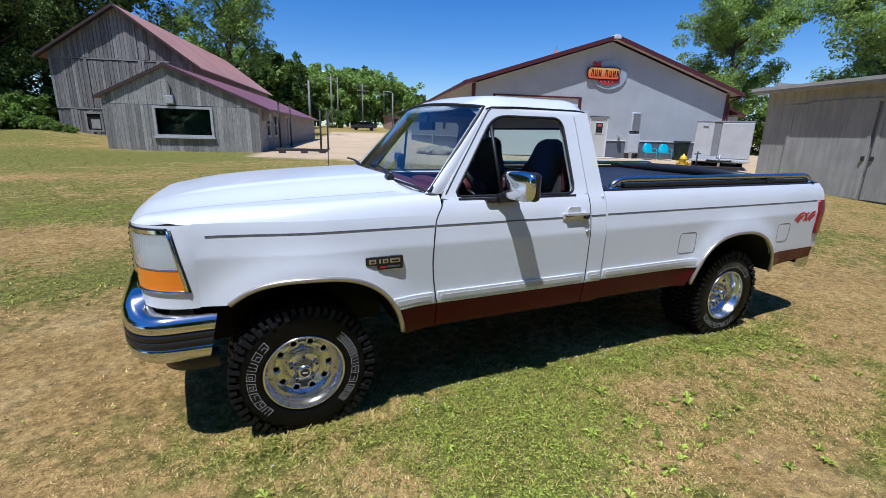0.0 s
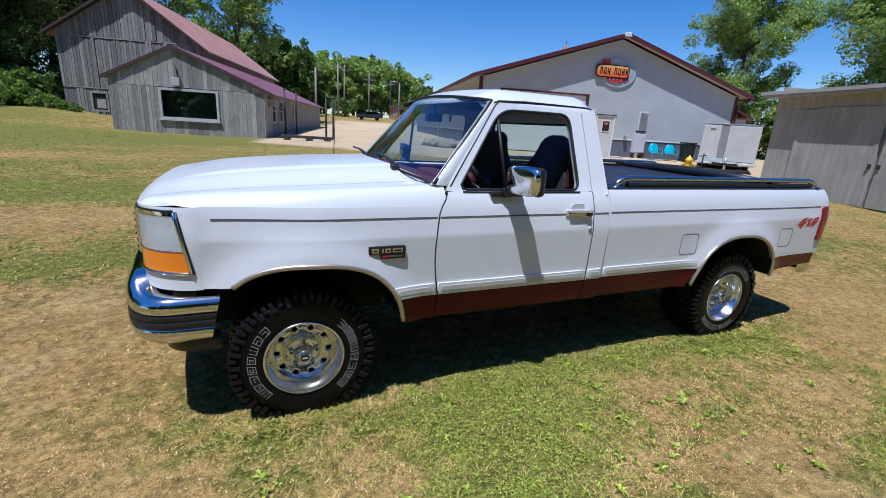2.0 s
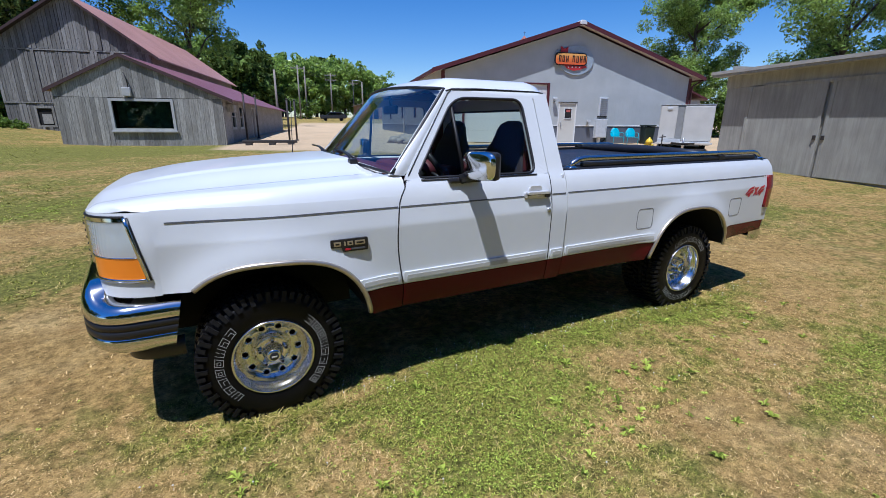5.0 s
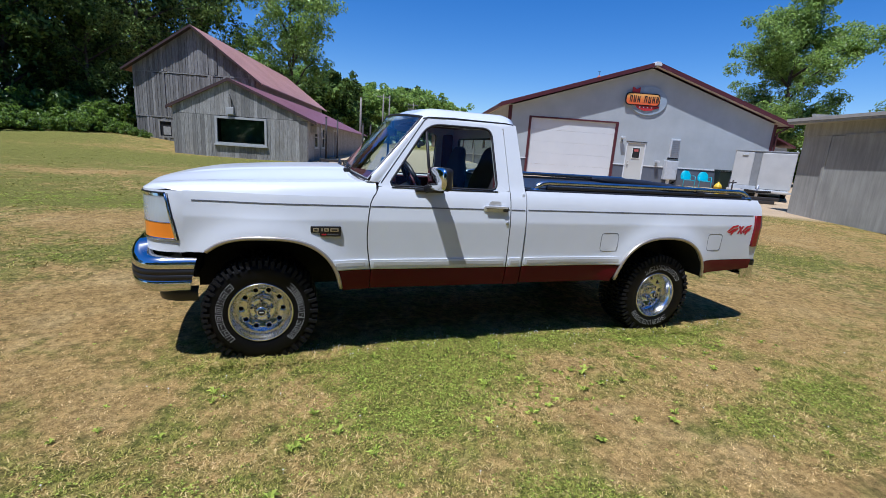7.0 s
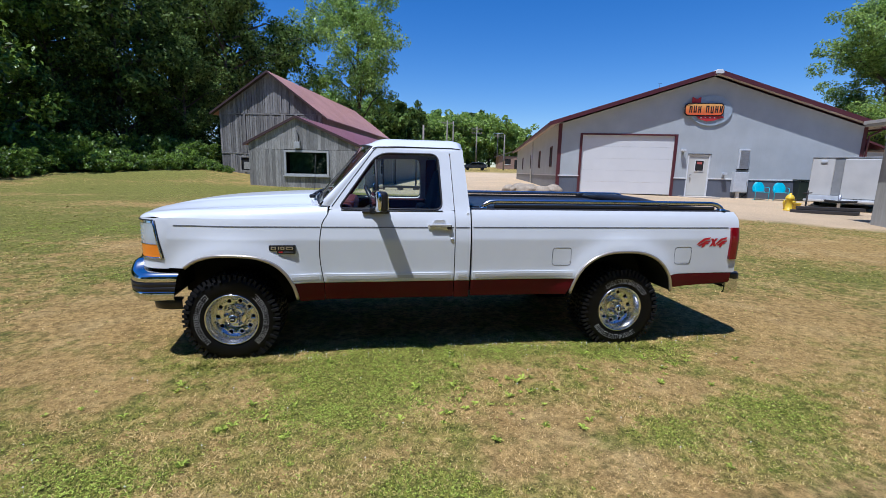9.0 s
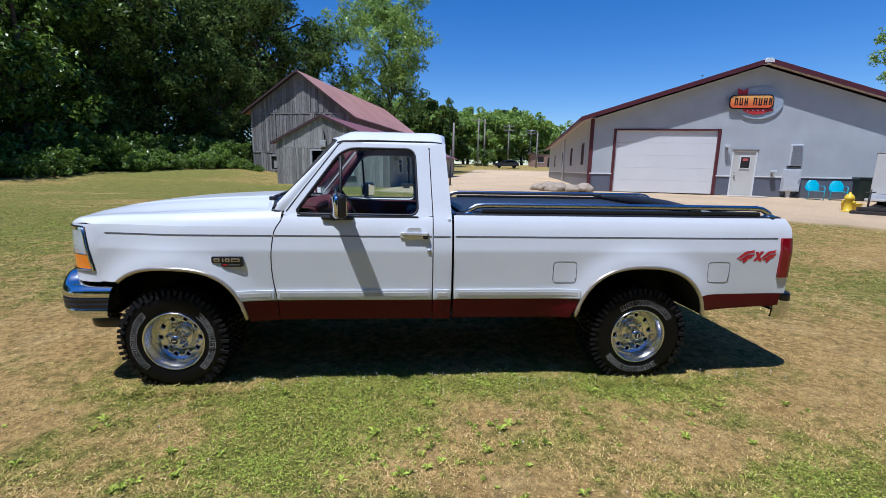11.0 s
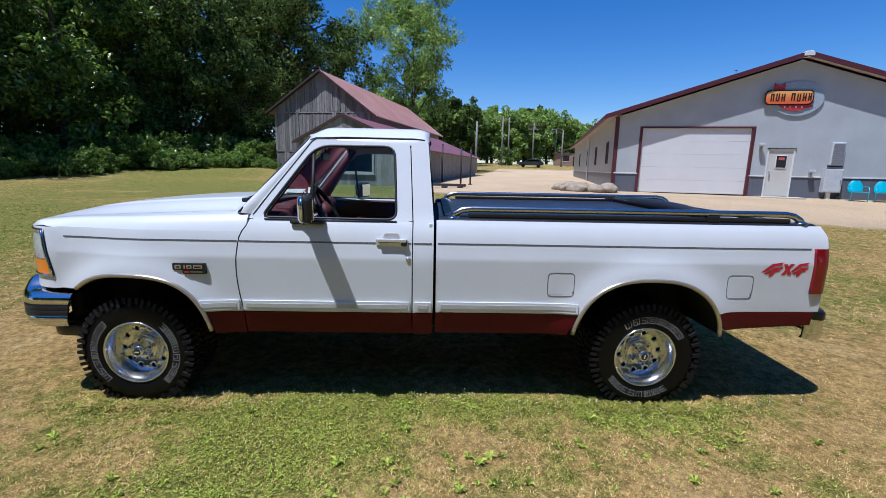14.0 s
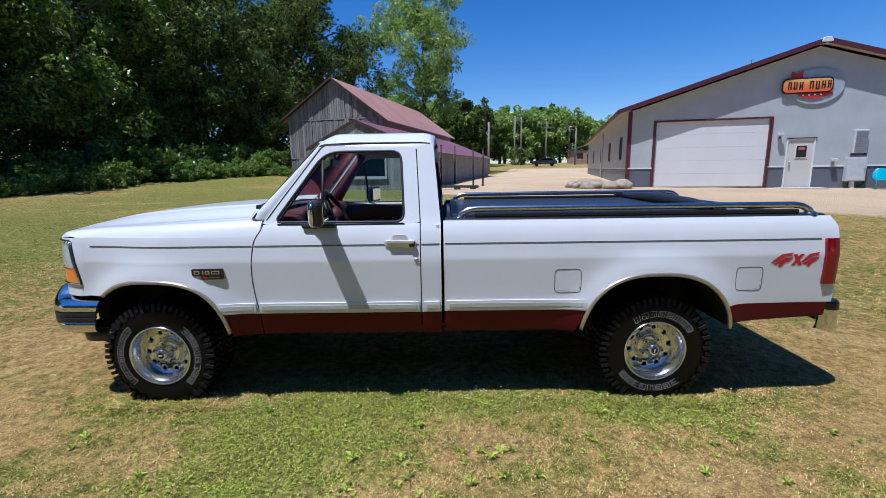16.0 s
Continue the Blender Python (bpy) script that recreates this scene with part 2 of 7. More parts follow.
def boards_material(name, tint):
    """Weathered grey board, its grain along z, each board a shade of its own."""
    n = Nodes(name)
    grain = n.noise(9, 6, 0.7, n.coord((6, 6, 0.35)))
    stain = n.noise(1.3, 4, 0.6, n.coord((1.0, 1.0, 0.5)))
    a = n.mix(n.ramp(grain, (0.32, 0.0), (0.68, 1.0)), tuple(c * 0.42 for c in tint), tuple(c * 1.35 for c in tint))
    col = n.mix(n.ramp(stain, (0.45, 0.0), (0.75, 0.55)), a, (tint[0] * 0.6, tint[1] * 0.56, tint[2] * 0.52))
    shade = n.ramp(n.random(), (0.0, 0.62), (1.0, 1.18))
    n.bump(grain, 0.5, 0.012)
    return n.set(color=n.mix(1.0, col, shade, "MULTIPLY"), rough=0.88, spec=0.2)


def streaked(name, color):
    """Flat old paint on sheet boards, with faint run marks and patches."""
    n = Nodes(name)
    runs = n.ramp(n.noise(3.0, 5, 0.65, n.coord((3, 3, 0.25))), (0.30, 0.78), (0.68, 1.08))
    blot = n.ramp(n.noise(1.1, 4), (0.35, 0.86), (0.65, 1.05))
    fine = n.noise(60, 3)
    n.bump(fine, 0.12, 0.004)
    return n.set(color=n.mix(1.0, n.mix(1.0, color, runs, "MULTIPLY"), blot, "MULTIPLY"), rough=0.85, spec=0.2)


def siding_material(name, color, pitch=0.229, axis=0):
    """Painted ribbed steel: the ribs as fine relief, faint dirt."""
    n = Nodes(name)
    x = n.split(n.coord())[axis]
    wave = n.math("FRACT", n.math("DIVIDE", x, pitch))
    rib = n.ramp(wave, (0.0, 1.0), (0.10, 1.0), (0.17, 0.0), (0.83, 0.0), (0.95, 1.0))
    dirt = n.ramp(n.noise(0.9, 5), (0.3, 0.88), (0.7, 1.04))
    n.bump(rib, 0.12, 0.012)
    return n.set(color=n.mix(1.0, color, dirt, "MULTIPLY"), rough=0.45, spec=0.4)


def roof_material(name, color):
    n = Nodes(name)
    x = n.split(n.coord())[1]
    rib = n.ramp(n.math("FRACT", n.math("DIVIDE", x, 0.4)), (0.0, 1.0), (0.08, 1.0), (0.14, 0.0), (0.9, 0.0), (1.0, 1.0))
    fade = n.mix(n.ramp(n.noise(0.5, 5), (0.35, 0.0), (0.7, 0.6)), color, tuple(min(1, c * 1.35 + 0.03) for c in color))
    n.bump(rib, 0.5, 0.03)
    return n.set(color=fade, rough=0.5, spec=0.35)


M_ground, M_grass = ground_material(), grass_material()
M_board = boards_material("weathered_boards", (0.285, 0.278, 0.258))
M_board_annex = boards_material("weathered_annex_boards", (0.355, 0.348, 0.318))
M_board_shed = streaked("shed_paint", (0.37, 0.366, 0.325))
M_dark = plain("dark_interior", (0.015, 0.014, 0.013), 0.9)
M_red_roof = roof_material("faded_red_roof", (0.40, 0.205, 0.165))
M_maroon_trim = plain("maroon_trim", (0.095, 0.022, 0.028), 0.45)
M_siding = siding_material("grey_siding", (0.435, 0.468, 0.475))
M_siding_side = siding_material("grey_siding_side", (0.435, 0.468, 0.475), axis=1)
M_wains = siding_material("slate_wainscot", (0.12, 0.135, 0.165))
M_wains_side = siding_material("slate_wainscot_side", (0.12, 0.135, 0.165), axis=1)
M_white = plain("white_paint", (0.68, 0.69, 0.68), 0.45, vary=0.04, scale=1.2)
M_door = plain("ivory_door_paint", (0.56, 0.555, 0.50), 0.5, vary=0.05, scale=1.5)
M_copper = plain("faded_copper", (0.42, 0.16, 0.11), 0.5)
M_barge = plain("dark_barge_board", (0.055, 0.028, 0.028), 0.7)
M_soffit = plain("tan_soffit", (0.55, 0.46, 0.36), 0.6)
M_frame_wood = plain("pale_window_frame", (0.42, 0.43, 0.42), 0.7)
M_window = glass("window_glass", (0.62, 0.72, 0.68), 0.0, 0.55)
M_steel = plain("galvanised_steel", (0.5, 0.51, 0.52), 0.4, 0.8)
M_grey_box = plain("grey_enclosure", (0.52, 0.55, 0.57), 0.5)
M_black = plain("black_metal", (0.012, 0.012, 0.013), 0.45)
M_post = plain("dark_post", (0.035, 0.03, 0.028), 0.7)
M_stone = plain("field_stone", (0.40, 0.33, 0.24), 0.85, vary=0.35, scale=2.5, bump=0.6, fine=14)
M_concrete = plain("concrete", (0.5, 0.45, 0.38), 0.85, vary=0.15, scale=1.5, bump=0.2)
M_bark = plain("bark", (0.11, 0.085, 0.065), 0.9, vary=0.35, scale=5, bump=0.8, fine=25)


# ---- the ground ----
def ground_z(x, y):
    rise = 0.021 + 0.021 * smooth_step((x + 2) / 11)
    s = max(0.0, y + 0.3)
    s = s * s / (s + 1.5)
    z = 0.022 + 0.80 * math.tanh(rise * s / 0.80)
    z += 0.75 * smooth_step((-x - 3) / 9) * smooth_step((y - 19) / 14)
    z += 2.6 * smooth_step((-x - 24 - 0.25 * (y - 20)) / 26) * smooth_step((y + 8) / 25)
    z += 2.0 * smooth_step((y - 48) / 60)
    z += 0.012 * math.sin(x * 1.7 + y * 0.9) * math.cos(y * 1.3 - x * 0.6) * smooth_step((abs(y + 0.4) - 0.9) / 1.5)
    return z


def make_ground():
    """One sheet, fine near the truck and coarser outwards to the horizon."""
    def axis(lo, hi, near0, near1, step):
        a, v, s = [], near1, step
        while v < hi:
            a.append(v)
            s *= 1.22
            v += s
        a.append(hi)
        b, v, s = [], near0, step
        while v > lo:
            b.append(v)
            s *= 1.22
            v -= s
        b.append(lo)
        mid = list(np.arange(near0 + step, near1 - step / 2, step))
        return b[::-1] + mid + a
    xs, ys = axis(-1500, 1500, -14, 26, 0.5), axis(-1500, 1800, -8, 36, 0.5)
    verts = [(x, y, ground_z(x, y)) for y in ys for x in xs]
    w = len(xs)
    faces = [(j * w + i, j * w + i + 1, (j + 1) * w + i + 1, (j + 1) * w + i) for j in range(len(ys) - 1) for i in range(w - 1)]
    ob = mesh_object("ground", verts, faces, M_ground, smooth=True)
    tagged(ob, "patchy half-dry lawn running into a pale gravel yard", "ground", kind="structure")


make_ground()

# ---- the building frame: u along the front, v into the depth ----
HEAD = -14.5


def frame_at(x, y, z):
    return pose(x, y, z, 0, 0, HEAD)


# ---- grey steel shop with a garage door ----
def make_shop():
    base = 0.62
    shop = thing("shop_building", "long grey ribbed-steel shop with slate wainscot and maroon trim", "building", frame_at(17.8, 16.5, base))
    L, R, D, E, P, PU, T = -7.12, 7.75, 34.0, 3.58, 5.95, 0.3, 0.16
    gx0, gx1, gz = -6.02, -1.18, 3.05
    dx0, dx1, dz = -0.52, 0.58, 2.12

    def gable(u):
        return E + (P - E) * (1 - abs(u - PU) / (PU - L if u < PU else R - PU))

    # front wall in pieces round its two openings
    def front(name, u0, u1, z0, z1, top=False, mat=M_siding, y=0.0):
        bm = bmesh.new()
        if top:
            us = [u0] + [c for c in (PU,) if u0 < c < u1] + [u1]
            a = [(u, z0) for u in us] + [(u, gable(u)) for u in us[::-1]]
        else:
            a = [(u0, z0), (u1, z0), (u1, z1), (u0, z1)]
        f = bm.faces.new([bm.verts.new((u, y, z)) for u, z in a])
        g = bmesh.ops.extrude_face_region(bm, geom=[f])
        for v in g["geom"]:
            if isinstance(v, bmesh.types.BMVert):
                v.co.y += T
        return part(name, bm, mat, shop)
    front("front_wall", L, gx0, 0.92, gz)
    front("front_wall", gx1, dx0, 0.92, gz)
    front("front_wall", dx0, dx1, dz, gz)
    front("front_wall", dx1, R, 0.92, gz)
    front("front_wall", L, R, gz, 0, True)
    for a, b in ((L, gx0), (gx1, dx0), (dx1, R)):
        front("wainscot", a, b, -0.4, 0.88, mat=M_wains, y=0.004)
        box("wainscot_cap", a, b, -0.03, 0.02, 0.86, 0.92, M_white, shop)
    # side and rear walls
    def side(name, u, z0, z1, mat, t):
        return box(name, min(u, u + t), max(u, u + t), T, D, z0, z1, mat, shop, bevel=0)
    for u, t in ((L, T), (R, -T)):
        side("side_wall", u, 0.92, E + 0.1, M_siding_side, t)
        side("side_wainscot", u + (0.006 if t > 0 else -0.006), -0.6, 0.86, M_wains_side, t)
        side("side_wainscot_cap", u + (-0.02 if t > 0 else 0.02), 0.86, 0.92, M_white, t)
    front("rear_wall", L, R, -0.6, 0, True, y=D)
    # corner trims
    for u in (L, R):
        box("corner_trim", u - 0.09, u + 0.09, -0.025, 0.12, -0.4, E, M_maroon_trim, shop)
    # roof with overhang, soffit and fascia
    ov, ovf = 0.62, 0.46
    for s, ue in ((-1, L - ov), (1, R + ov)):
        slope = (P - E) / (PU - L if s < 0 else R - PU)
        ze = P - slope * abs(ue - PU)
        bm = bmesh.new()
        for z_low, z_high in ((0.12, 0.24),):
            vs = [bm.verts.new((u, v, z + dz2)) for dz2 in (z_low, z_high) for v in (-ovf, D + 0.3) for u, z in ((PU, P), (ue, ze))]
            for f in ((0, 1, 3, 2), (4, 6, 7, 5), (0, 4, 5, 1), (2, 3, 7, 6), (1, 5, 7, 3)):
                bm.faces.new([vs[k] for k in f])
        part("roof_panel", bm, M_maroon_trim, shop, "maroon ribbed roof")
        bm = bmesh.new()
        vs = [bm.verts.new((u, v, z + 0.11)) for v in (-ovf + 0.02, 0.0) for u, z in ((PU, P), (ue, ze))]
        bm.faces.new((vs[0], vs[1], vs[3], vs[2]))
        vs = [bm.verts.new((u, v, z + 0.105)) for v in (0.0, D) for u, z in ((L if s < 0 else R, E), (ue, ze))]
        bm.faces.new((vs[0], vs[1], vs[3], vs[2]))
        part("soffit", bm, M_soffit, shop, "tan soffit")
        bm = bmesh.new()
        vs = [bm.verts.new((u, v, z + d)) for d in (0.04, 0.25) for v in (-ovf - 0.03, -ovf + 0.01) for u, z in ((PU, P), (ue - s * -0.03, ze))]
        for f in ((0, 1, 3, 2), (4, 6, 7, 5), (0, 4, 5, 1), (2, 3, 7, 6), (1, 5, 7, 3)):
            bm.faces.new([vs[k] for k in f])
        part("fascia", bm, M_maroon_trim, shop)
        box("gutter", ue - 0.07, ue + 0.07, -ovf, D, ze + 0.05, ze + 0.2, M_maroon_trim, shop)
    bm = bmesh.new()
    cap = [(-0.20, 0.05), (0.20, 0.05), (0.20, 0.15), (0.12, 0.25), (-0.12, 0.25), (-0.20, 0.15)]
    f = bm.faces.new([bm.verts.new((PU + u, -ovf - 0.05, P + z)) for u, z in cap])
    for v in bmesh.ops.extrude_face_region(bm, geom=[f])["geom"]:
        if isinstance(v, bmesh.types.BMVert):
            v.co.y += 0.5
    part("ridge_cap", bm, M_white, shop, "white ridge end cap", bevel=0.02)
    # lean-to along the right side
    box("lean_to_wall", R + 0.02, R + 2.0, 1.2, 14.0, -0.5, 2.45, M_siding, shop, bevel=0)
    bm = bmesh.new()
    vs = [bm.verts.new((u, v, z + d)) for d in (0.0, 0.10) for v in (0.9, 14.3) for u, z in ((R + 0.02, 3.28), (R + 2.25, 2.44))]
    for f in ((0, 1, 3, 2), (4, 6, 7, 5), (0, 4, 5, 1), (2, 3, 7, 6), (1, 5, 7, 3), (0, 2, 6, 4)):
        bm.faces.new([vs[k] for k in f])
    part("lean_to_roof", bm, M_maroon_trim, shop, "dark maroon lean-to roof")
    # small cupola on the ridge
    box("cupola_base", PU - 0.26, PU + 0.26, 7.2, 7.72, P - 0.1, P + 0.36, M_maroon_trim, shop, bevel=0.01)
    bm = bmesh.new()
    tip = bm.verts.new((PU, 7.46, P + 0.86))
    foot = [bm.verts.new((PU + a * 0.36, 7.46 + b * 0.36, P + 0.36)) for a, b in ((-1, -1), (1, -1), (1, 1), (-1, 1))]
    bm.faces.new(foot[::-1])
    for k in range(4):
        bm.faces.new((foot[k], foot[(k + 1) % 4], tip))
    part("cupola_roof", bm, M_copper, shop, "faded copper-red cupola roof")
    tube("weathervane_rod", [(PU, 7.46, P + 0.84), (PU, 7.46, P + 1.12)], 0.010, M_black, shop, "thin weathervane rod", 6)
    tube("weathervane_arrow", [(PU - 0.10, 7.46, P + 1.07), (PU + 0.10, 7.46, P + 1.07)], 0.010, M_black, shop, "small weathervane arrow", 6)
    # downspout at the lower corner
    tube("downspout", [(R + 0.5, -0.3, E - 0.15), (R + 0.15, -0.06, E - 0.45), (R + 0.12, -0.06, 0)], 0.05, M_maroon_trim, shop)
    # garage door
    door = thing("garage_door", "closed white sectional garage door with maroon jambs", "garage door", frame_at(17.8, 16.5, base))
    n = 5
    h = gz / n
    for k in range(n):
        box("panel", gx0 + 0.08, gx1 - 0.08, 0.06, 0.10, k * h + 0.002, (k + 1) * h - 0.002, M_white, door, bevel=0.005)
    for a, b in ((gx0 - 0.05, gx0 + 0.08), (gx1 - 0.08, gx1 + 0.05)):
        box("jamb", a, b, -0.03, 0.16, -0.1, gz + 0.06, M_maroon_trim, door)
    box("head_trim", gx0 + 0.08, gx1 - 0.08, -0.03, 0.16, gz - 0.02, gz + 0.06, M_maroon_trim, door)
    # side entrance
    ent = thing("entrance_door", "closed off-white steel door with a small dark window", "door", frame_at(17.8, 16.5, base))
    box("door_leaf", dx0 + 0.06, dx1 - 0.06, 0.02, 0.065, -0.02, dz - 0.06, M_door, ent)
    for a, b in ((dx0, dx0 + 0.06), (dx1 - 0.06, dx1)):
        box("door_frame", a, b, -0.02, 0.14, -0.05, dz, M_white, ent)
    box("door_head", dx0 + 0.06, dx1 - 0.06, -0.02, 0.14, dz - 0.06, dz, M_white, ent)
    box("drip_cap", dx0 - 0.03, dx1 + 0.03, -0.05, 0.0, dz, dz + 0.03, M_black, ent)
    box("door_window", -0.12, 0.28, 0.0, 0.02, 1.28, 1.80, M_dark, ent, "small dark window")
    for a, b, c, d in ((-0.15, 0.31, 1.25, 1.28), (-0.15, 0.31, 1.80, 1.83), (-0.15, -0.12, 1.28, 1.80), (0.28, 0.31, 1.28, 1.80)):
        box("window_bead", a, b, -0.01, 0.02, c, d, M_white, ent)
    box("notice", -0.04, 0.20, -0.004, 0.0, 1.62, 1.74, plain("notice_red", (0.5, 0.12, 0.1)), ent, bevel=0)
    for z in (0.95, 1.1):
        lathe("door_knob", [(0.0, -0.07), (0.035, -0.06), (0.03, -0.03), (0.015, 0.02)], M_steel, ent, steps=12, centre=(dx0 + 0.17, 0, z))
    box("threshold", dx0 - 0.3, dx1 + 0.3, -0.9, -0.02, -0.2, -0.03, M_concrete, ent, "worn concrete step")
    # side windows
    for v in (2.6, 8.5, 15.0, 24.0):
        w = thing("side_window", "narrow dark window in the shop's side wall", "window", frame_at(17.8, 16.5, base), "shop side windows")
        box("pane", L - 0.015, L + 0.01, v, v + 0.75, 1.4, 2.5, M_dark, w)
        for a, b, c, d in ((v - 0.06, v, 1.34, 2.56), (v + 0.75, v + 0.81, 1.34, 2.56), (v, v + 0.75, 1.34, 1.4), (v, v + 0.75, 2.5, 2.56)):
            box("window_frame", L - 0.04, L + 0.01, a, b, c, d, M_maroon_trim, w)
    tube("downpipe", [(L - 0.06, 14.2, E - 0.1), (L - 0.06, 14.2, 0)], 0.06, M_white, shop)
    # meter cabinet, vent, lamp
    cab = thing("utility_cabinet", "grey steel meter cabinet on the shop wall", "cabinet", frame_at(17.8, 16.5, base))
    box("body", 1.74, 2.44, -0.28, -0.01, 0.22, 1.26, M_grey_box, cab, bevel=0.015)
    box("door_panel", 1.77, 2.41, -0.295, -0.28, 0.26, 1.22, M_grey_box, cab, bevel=0.01)
    box("latch", 2.34, 2.38, -0.32, -0.295, 0.65, 0.8, M_steel, cab)
    box("pedestal", 1.98, 2.12, -0.2, -0.06, -0.1, 0.22, M_white, cab)
    tube("conduit", [(2.5, -0.06, 0.9), (2.56, -0.06, 0.5), (2.5, -0.06, 0.1), (2.3, -0.1, 0.0)], 0.03, M_black, cab)
    vent = thing("wall_vent", "grey louvred vent hood on the shop wall", "vent", frame_at(17.8, 16.5, base))
    box("hood", 1.92, 2.42, -0.16, -0.005, 1.42, 2.42, M_grey_box, vent, bevel=0.02)
    for k in range(9):
        box("slat", 1.96, 2.38, -0.18, -0.16, 1.50 + k * 0.1, 1.55 + k * 0.1, M_steel, vent)
    box("base", 1.9, 2.44, -0.13, -0.005, 1.35, 1.42, M_black, vent)
    for u, z in ((-0.85, 2.2), (1.28, 1.05)):
        lamp = thing("wall_light" if z > 2 else "wall_outlet_box", "small grey fixture on the shop wall" if z > 2 else "small white utility box on the shop wall", "light" if z > 2 else "utility box", frame_at(17.8, 16.5, base))
        box("bracket", u - 0.05, u + 0.05, -0.12, -0.005, z - 0.1, z + 0.16, M_steel, lamp)
        box("head", u - 0.12, u + 0.1, -0.28, -0.12, z + 0.04, z + 0.16, M_grey_box, lamp, bevel=0.02)
    return base


shop_base = make_shop()


# ---- painted sign on the gable ----
def disc_outline(cx, cz, rx, rz, n=40):
    return [(cx + rx * math.cos(k * math.tau / n), cz + rz * math.sin(k * math.tau / n)) for k in range(n)]


def round_rect(x0, x1, z0, z1, r, n=6):
    out = []
    for cx, cz, a in ((x1 - r, z1 - r, 0), (x0 + r, z1 - r, 90), (x0 + r, z0 + r, 180), (x1 - r, z0 + r, 270)):
        out += [(cx + r * math.cos(radians(a + 90 * k / n)), cz + r * math.sin(radians(a + 90 * k / n))) for k in range(n + 1)]
    return out


def plate(name, outline, y0, y1, material, parent, label="", bevel=0.0, lift=None):
    """A flat plate in the x-z plane between y0 (towards the viewer) and y1."""
    bm = bmesh.new()
    a = [bm.verts.new((x, y0, z)) for x, z in outline]
    b = [bm.verts.new((x, y1, z)) for x, z in outline]
    bm.faces.new(a)
    bm.faces.new(b[::-1])
    for k in range(len(a)):
        j = (k + 1) % len(a)
        bm.faces.new((a[k], b[k], b[j], a[j]))
    if lift:
        for v in bm.verts:
            v.co = lift(v.co)
    return part(name, bm, material, parent, label, bevel=bevel)


def make_sign():
    sign = thing("shop_sign", "painted retro sign, orange panel over grey disc and red arrow", "sign", frame_at(17.84, 16.49, shop_base - 0.06))
    n = Nodes("sign_orange")
    z = n.split(n.coord())[2]
    band = n.ramp(n.math("SUBTRACT", z, 4.08), (0.0, (0.78, 0.10, 0.03)), (0.3, (0.80, 0.20, 0.04)), (0.55, (0.85, 0.45, 0.12)), (0.9, (0.80, 0.17, 0.05)))
    m_or = n.set(color=n.mix(n.ramp(n.noise(9, 4), (0.4, 0.0), (0.7, 0.25)), band, (0.4, 0.14, 0.06)), rough=0.5)
    m_disc = plain("sign_disc", (0.36, 0.43, 0.49), 0.5)
    m_red = plain("sign_red", (0.52, 0.035, 0.04), 0.5)
    plate("disc", disc_outline(0.26, 4.36, 1.02, 0.74), -0.07, -0.03, m_disc, sign, "pale blue-grey disc")
    plate("arrow", [(-0.72, 5.02), (-0.5, 4.9), (-0.3, 5.02), (-0.3, 4.7), (-0.72, 4.7)], -0.10, -0.07, m_red, sign, "red arrow tail")
    plate("arrow", [(-0.55, 4.1), (0.35, 4.1), (0.35, 3.86), (0.9, 4.02), (0.55, 4.3), (0.5, 4.16), (-0.5, 4.2)], -0.10, -0.07, m_red, sign, "red arrow head")
    plate("swoosh", [(-0.5, 4.12), (-0.3, 3.93), (0.1, 3.82), (0.5, 3.88), (0.72, 4.1)], -0.115, -0.10, m_red, sign)
    plate("border", round_rect(-1.06, 0.84, 4.08, 4.72, 0.2), -0.15, -0.115, M_black, sign, "black border")
    plate("panel", round_rect(-1.01, 0.79, 4.13, 4.67, 0.17), -0.165, -0.15, m_or, sign, "orange panel")
    # the name as plain upright strokes
    x = -0.84
    for k, w in enumerate((0.16, 0.17, 0.17, 0.12, 0.18, 0.17, 0.17, 0.15)):
        if k != 3:
            z0 = 4.24 + 0.012 * math.sin(k * 2.1)
            for s in range(2):
                plate("stroke", round_rect(x + s * w * 0.55, x + s * w * 0.55 + 0.05, z0, z0 + 0.33, 0.02, 2), -0.175, -0.165, M_black, sign)
            plate("stroke", round_rect(x + 0.03, x + w * 0.55 + 0.02, z0 + (0.28, 0.0, 0.13, 0, 0.28, 0.0, 0.14, 0.15)[k], z0 + (0.33, 0.05, 0.18, 0, 0.33, 0.05, 0.19, 0.20)[k], 0.015, 2), -0.178, -0.168, M_black, sign)
        x += w + 0.045
    for k in range(4):
        plate("dot", disc_outline(-0.22 + k * 0.22, 4.01, 0.035, 0.035, 10), -0.125, -0.115, M_white, sign)


make_sign()


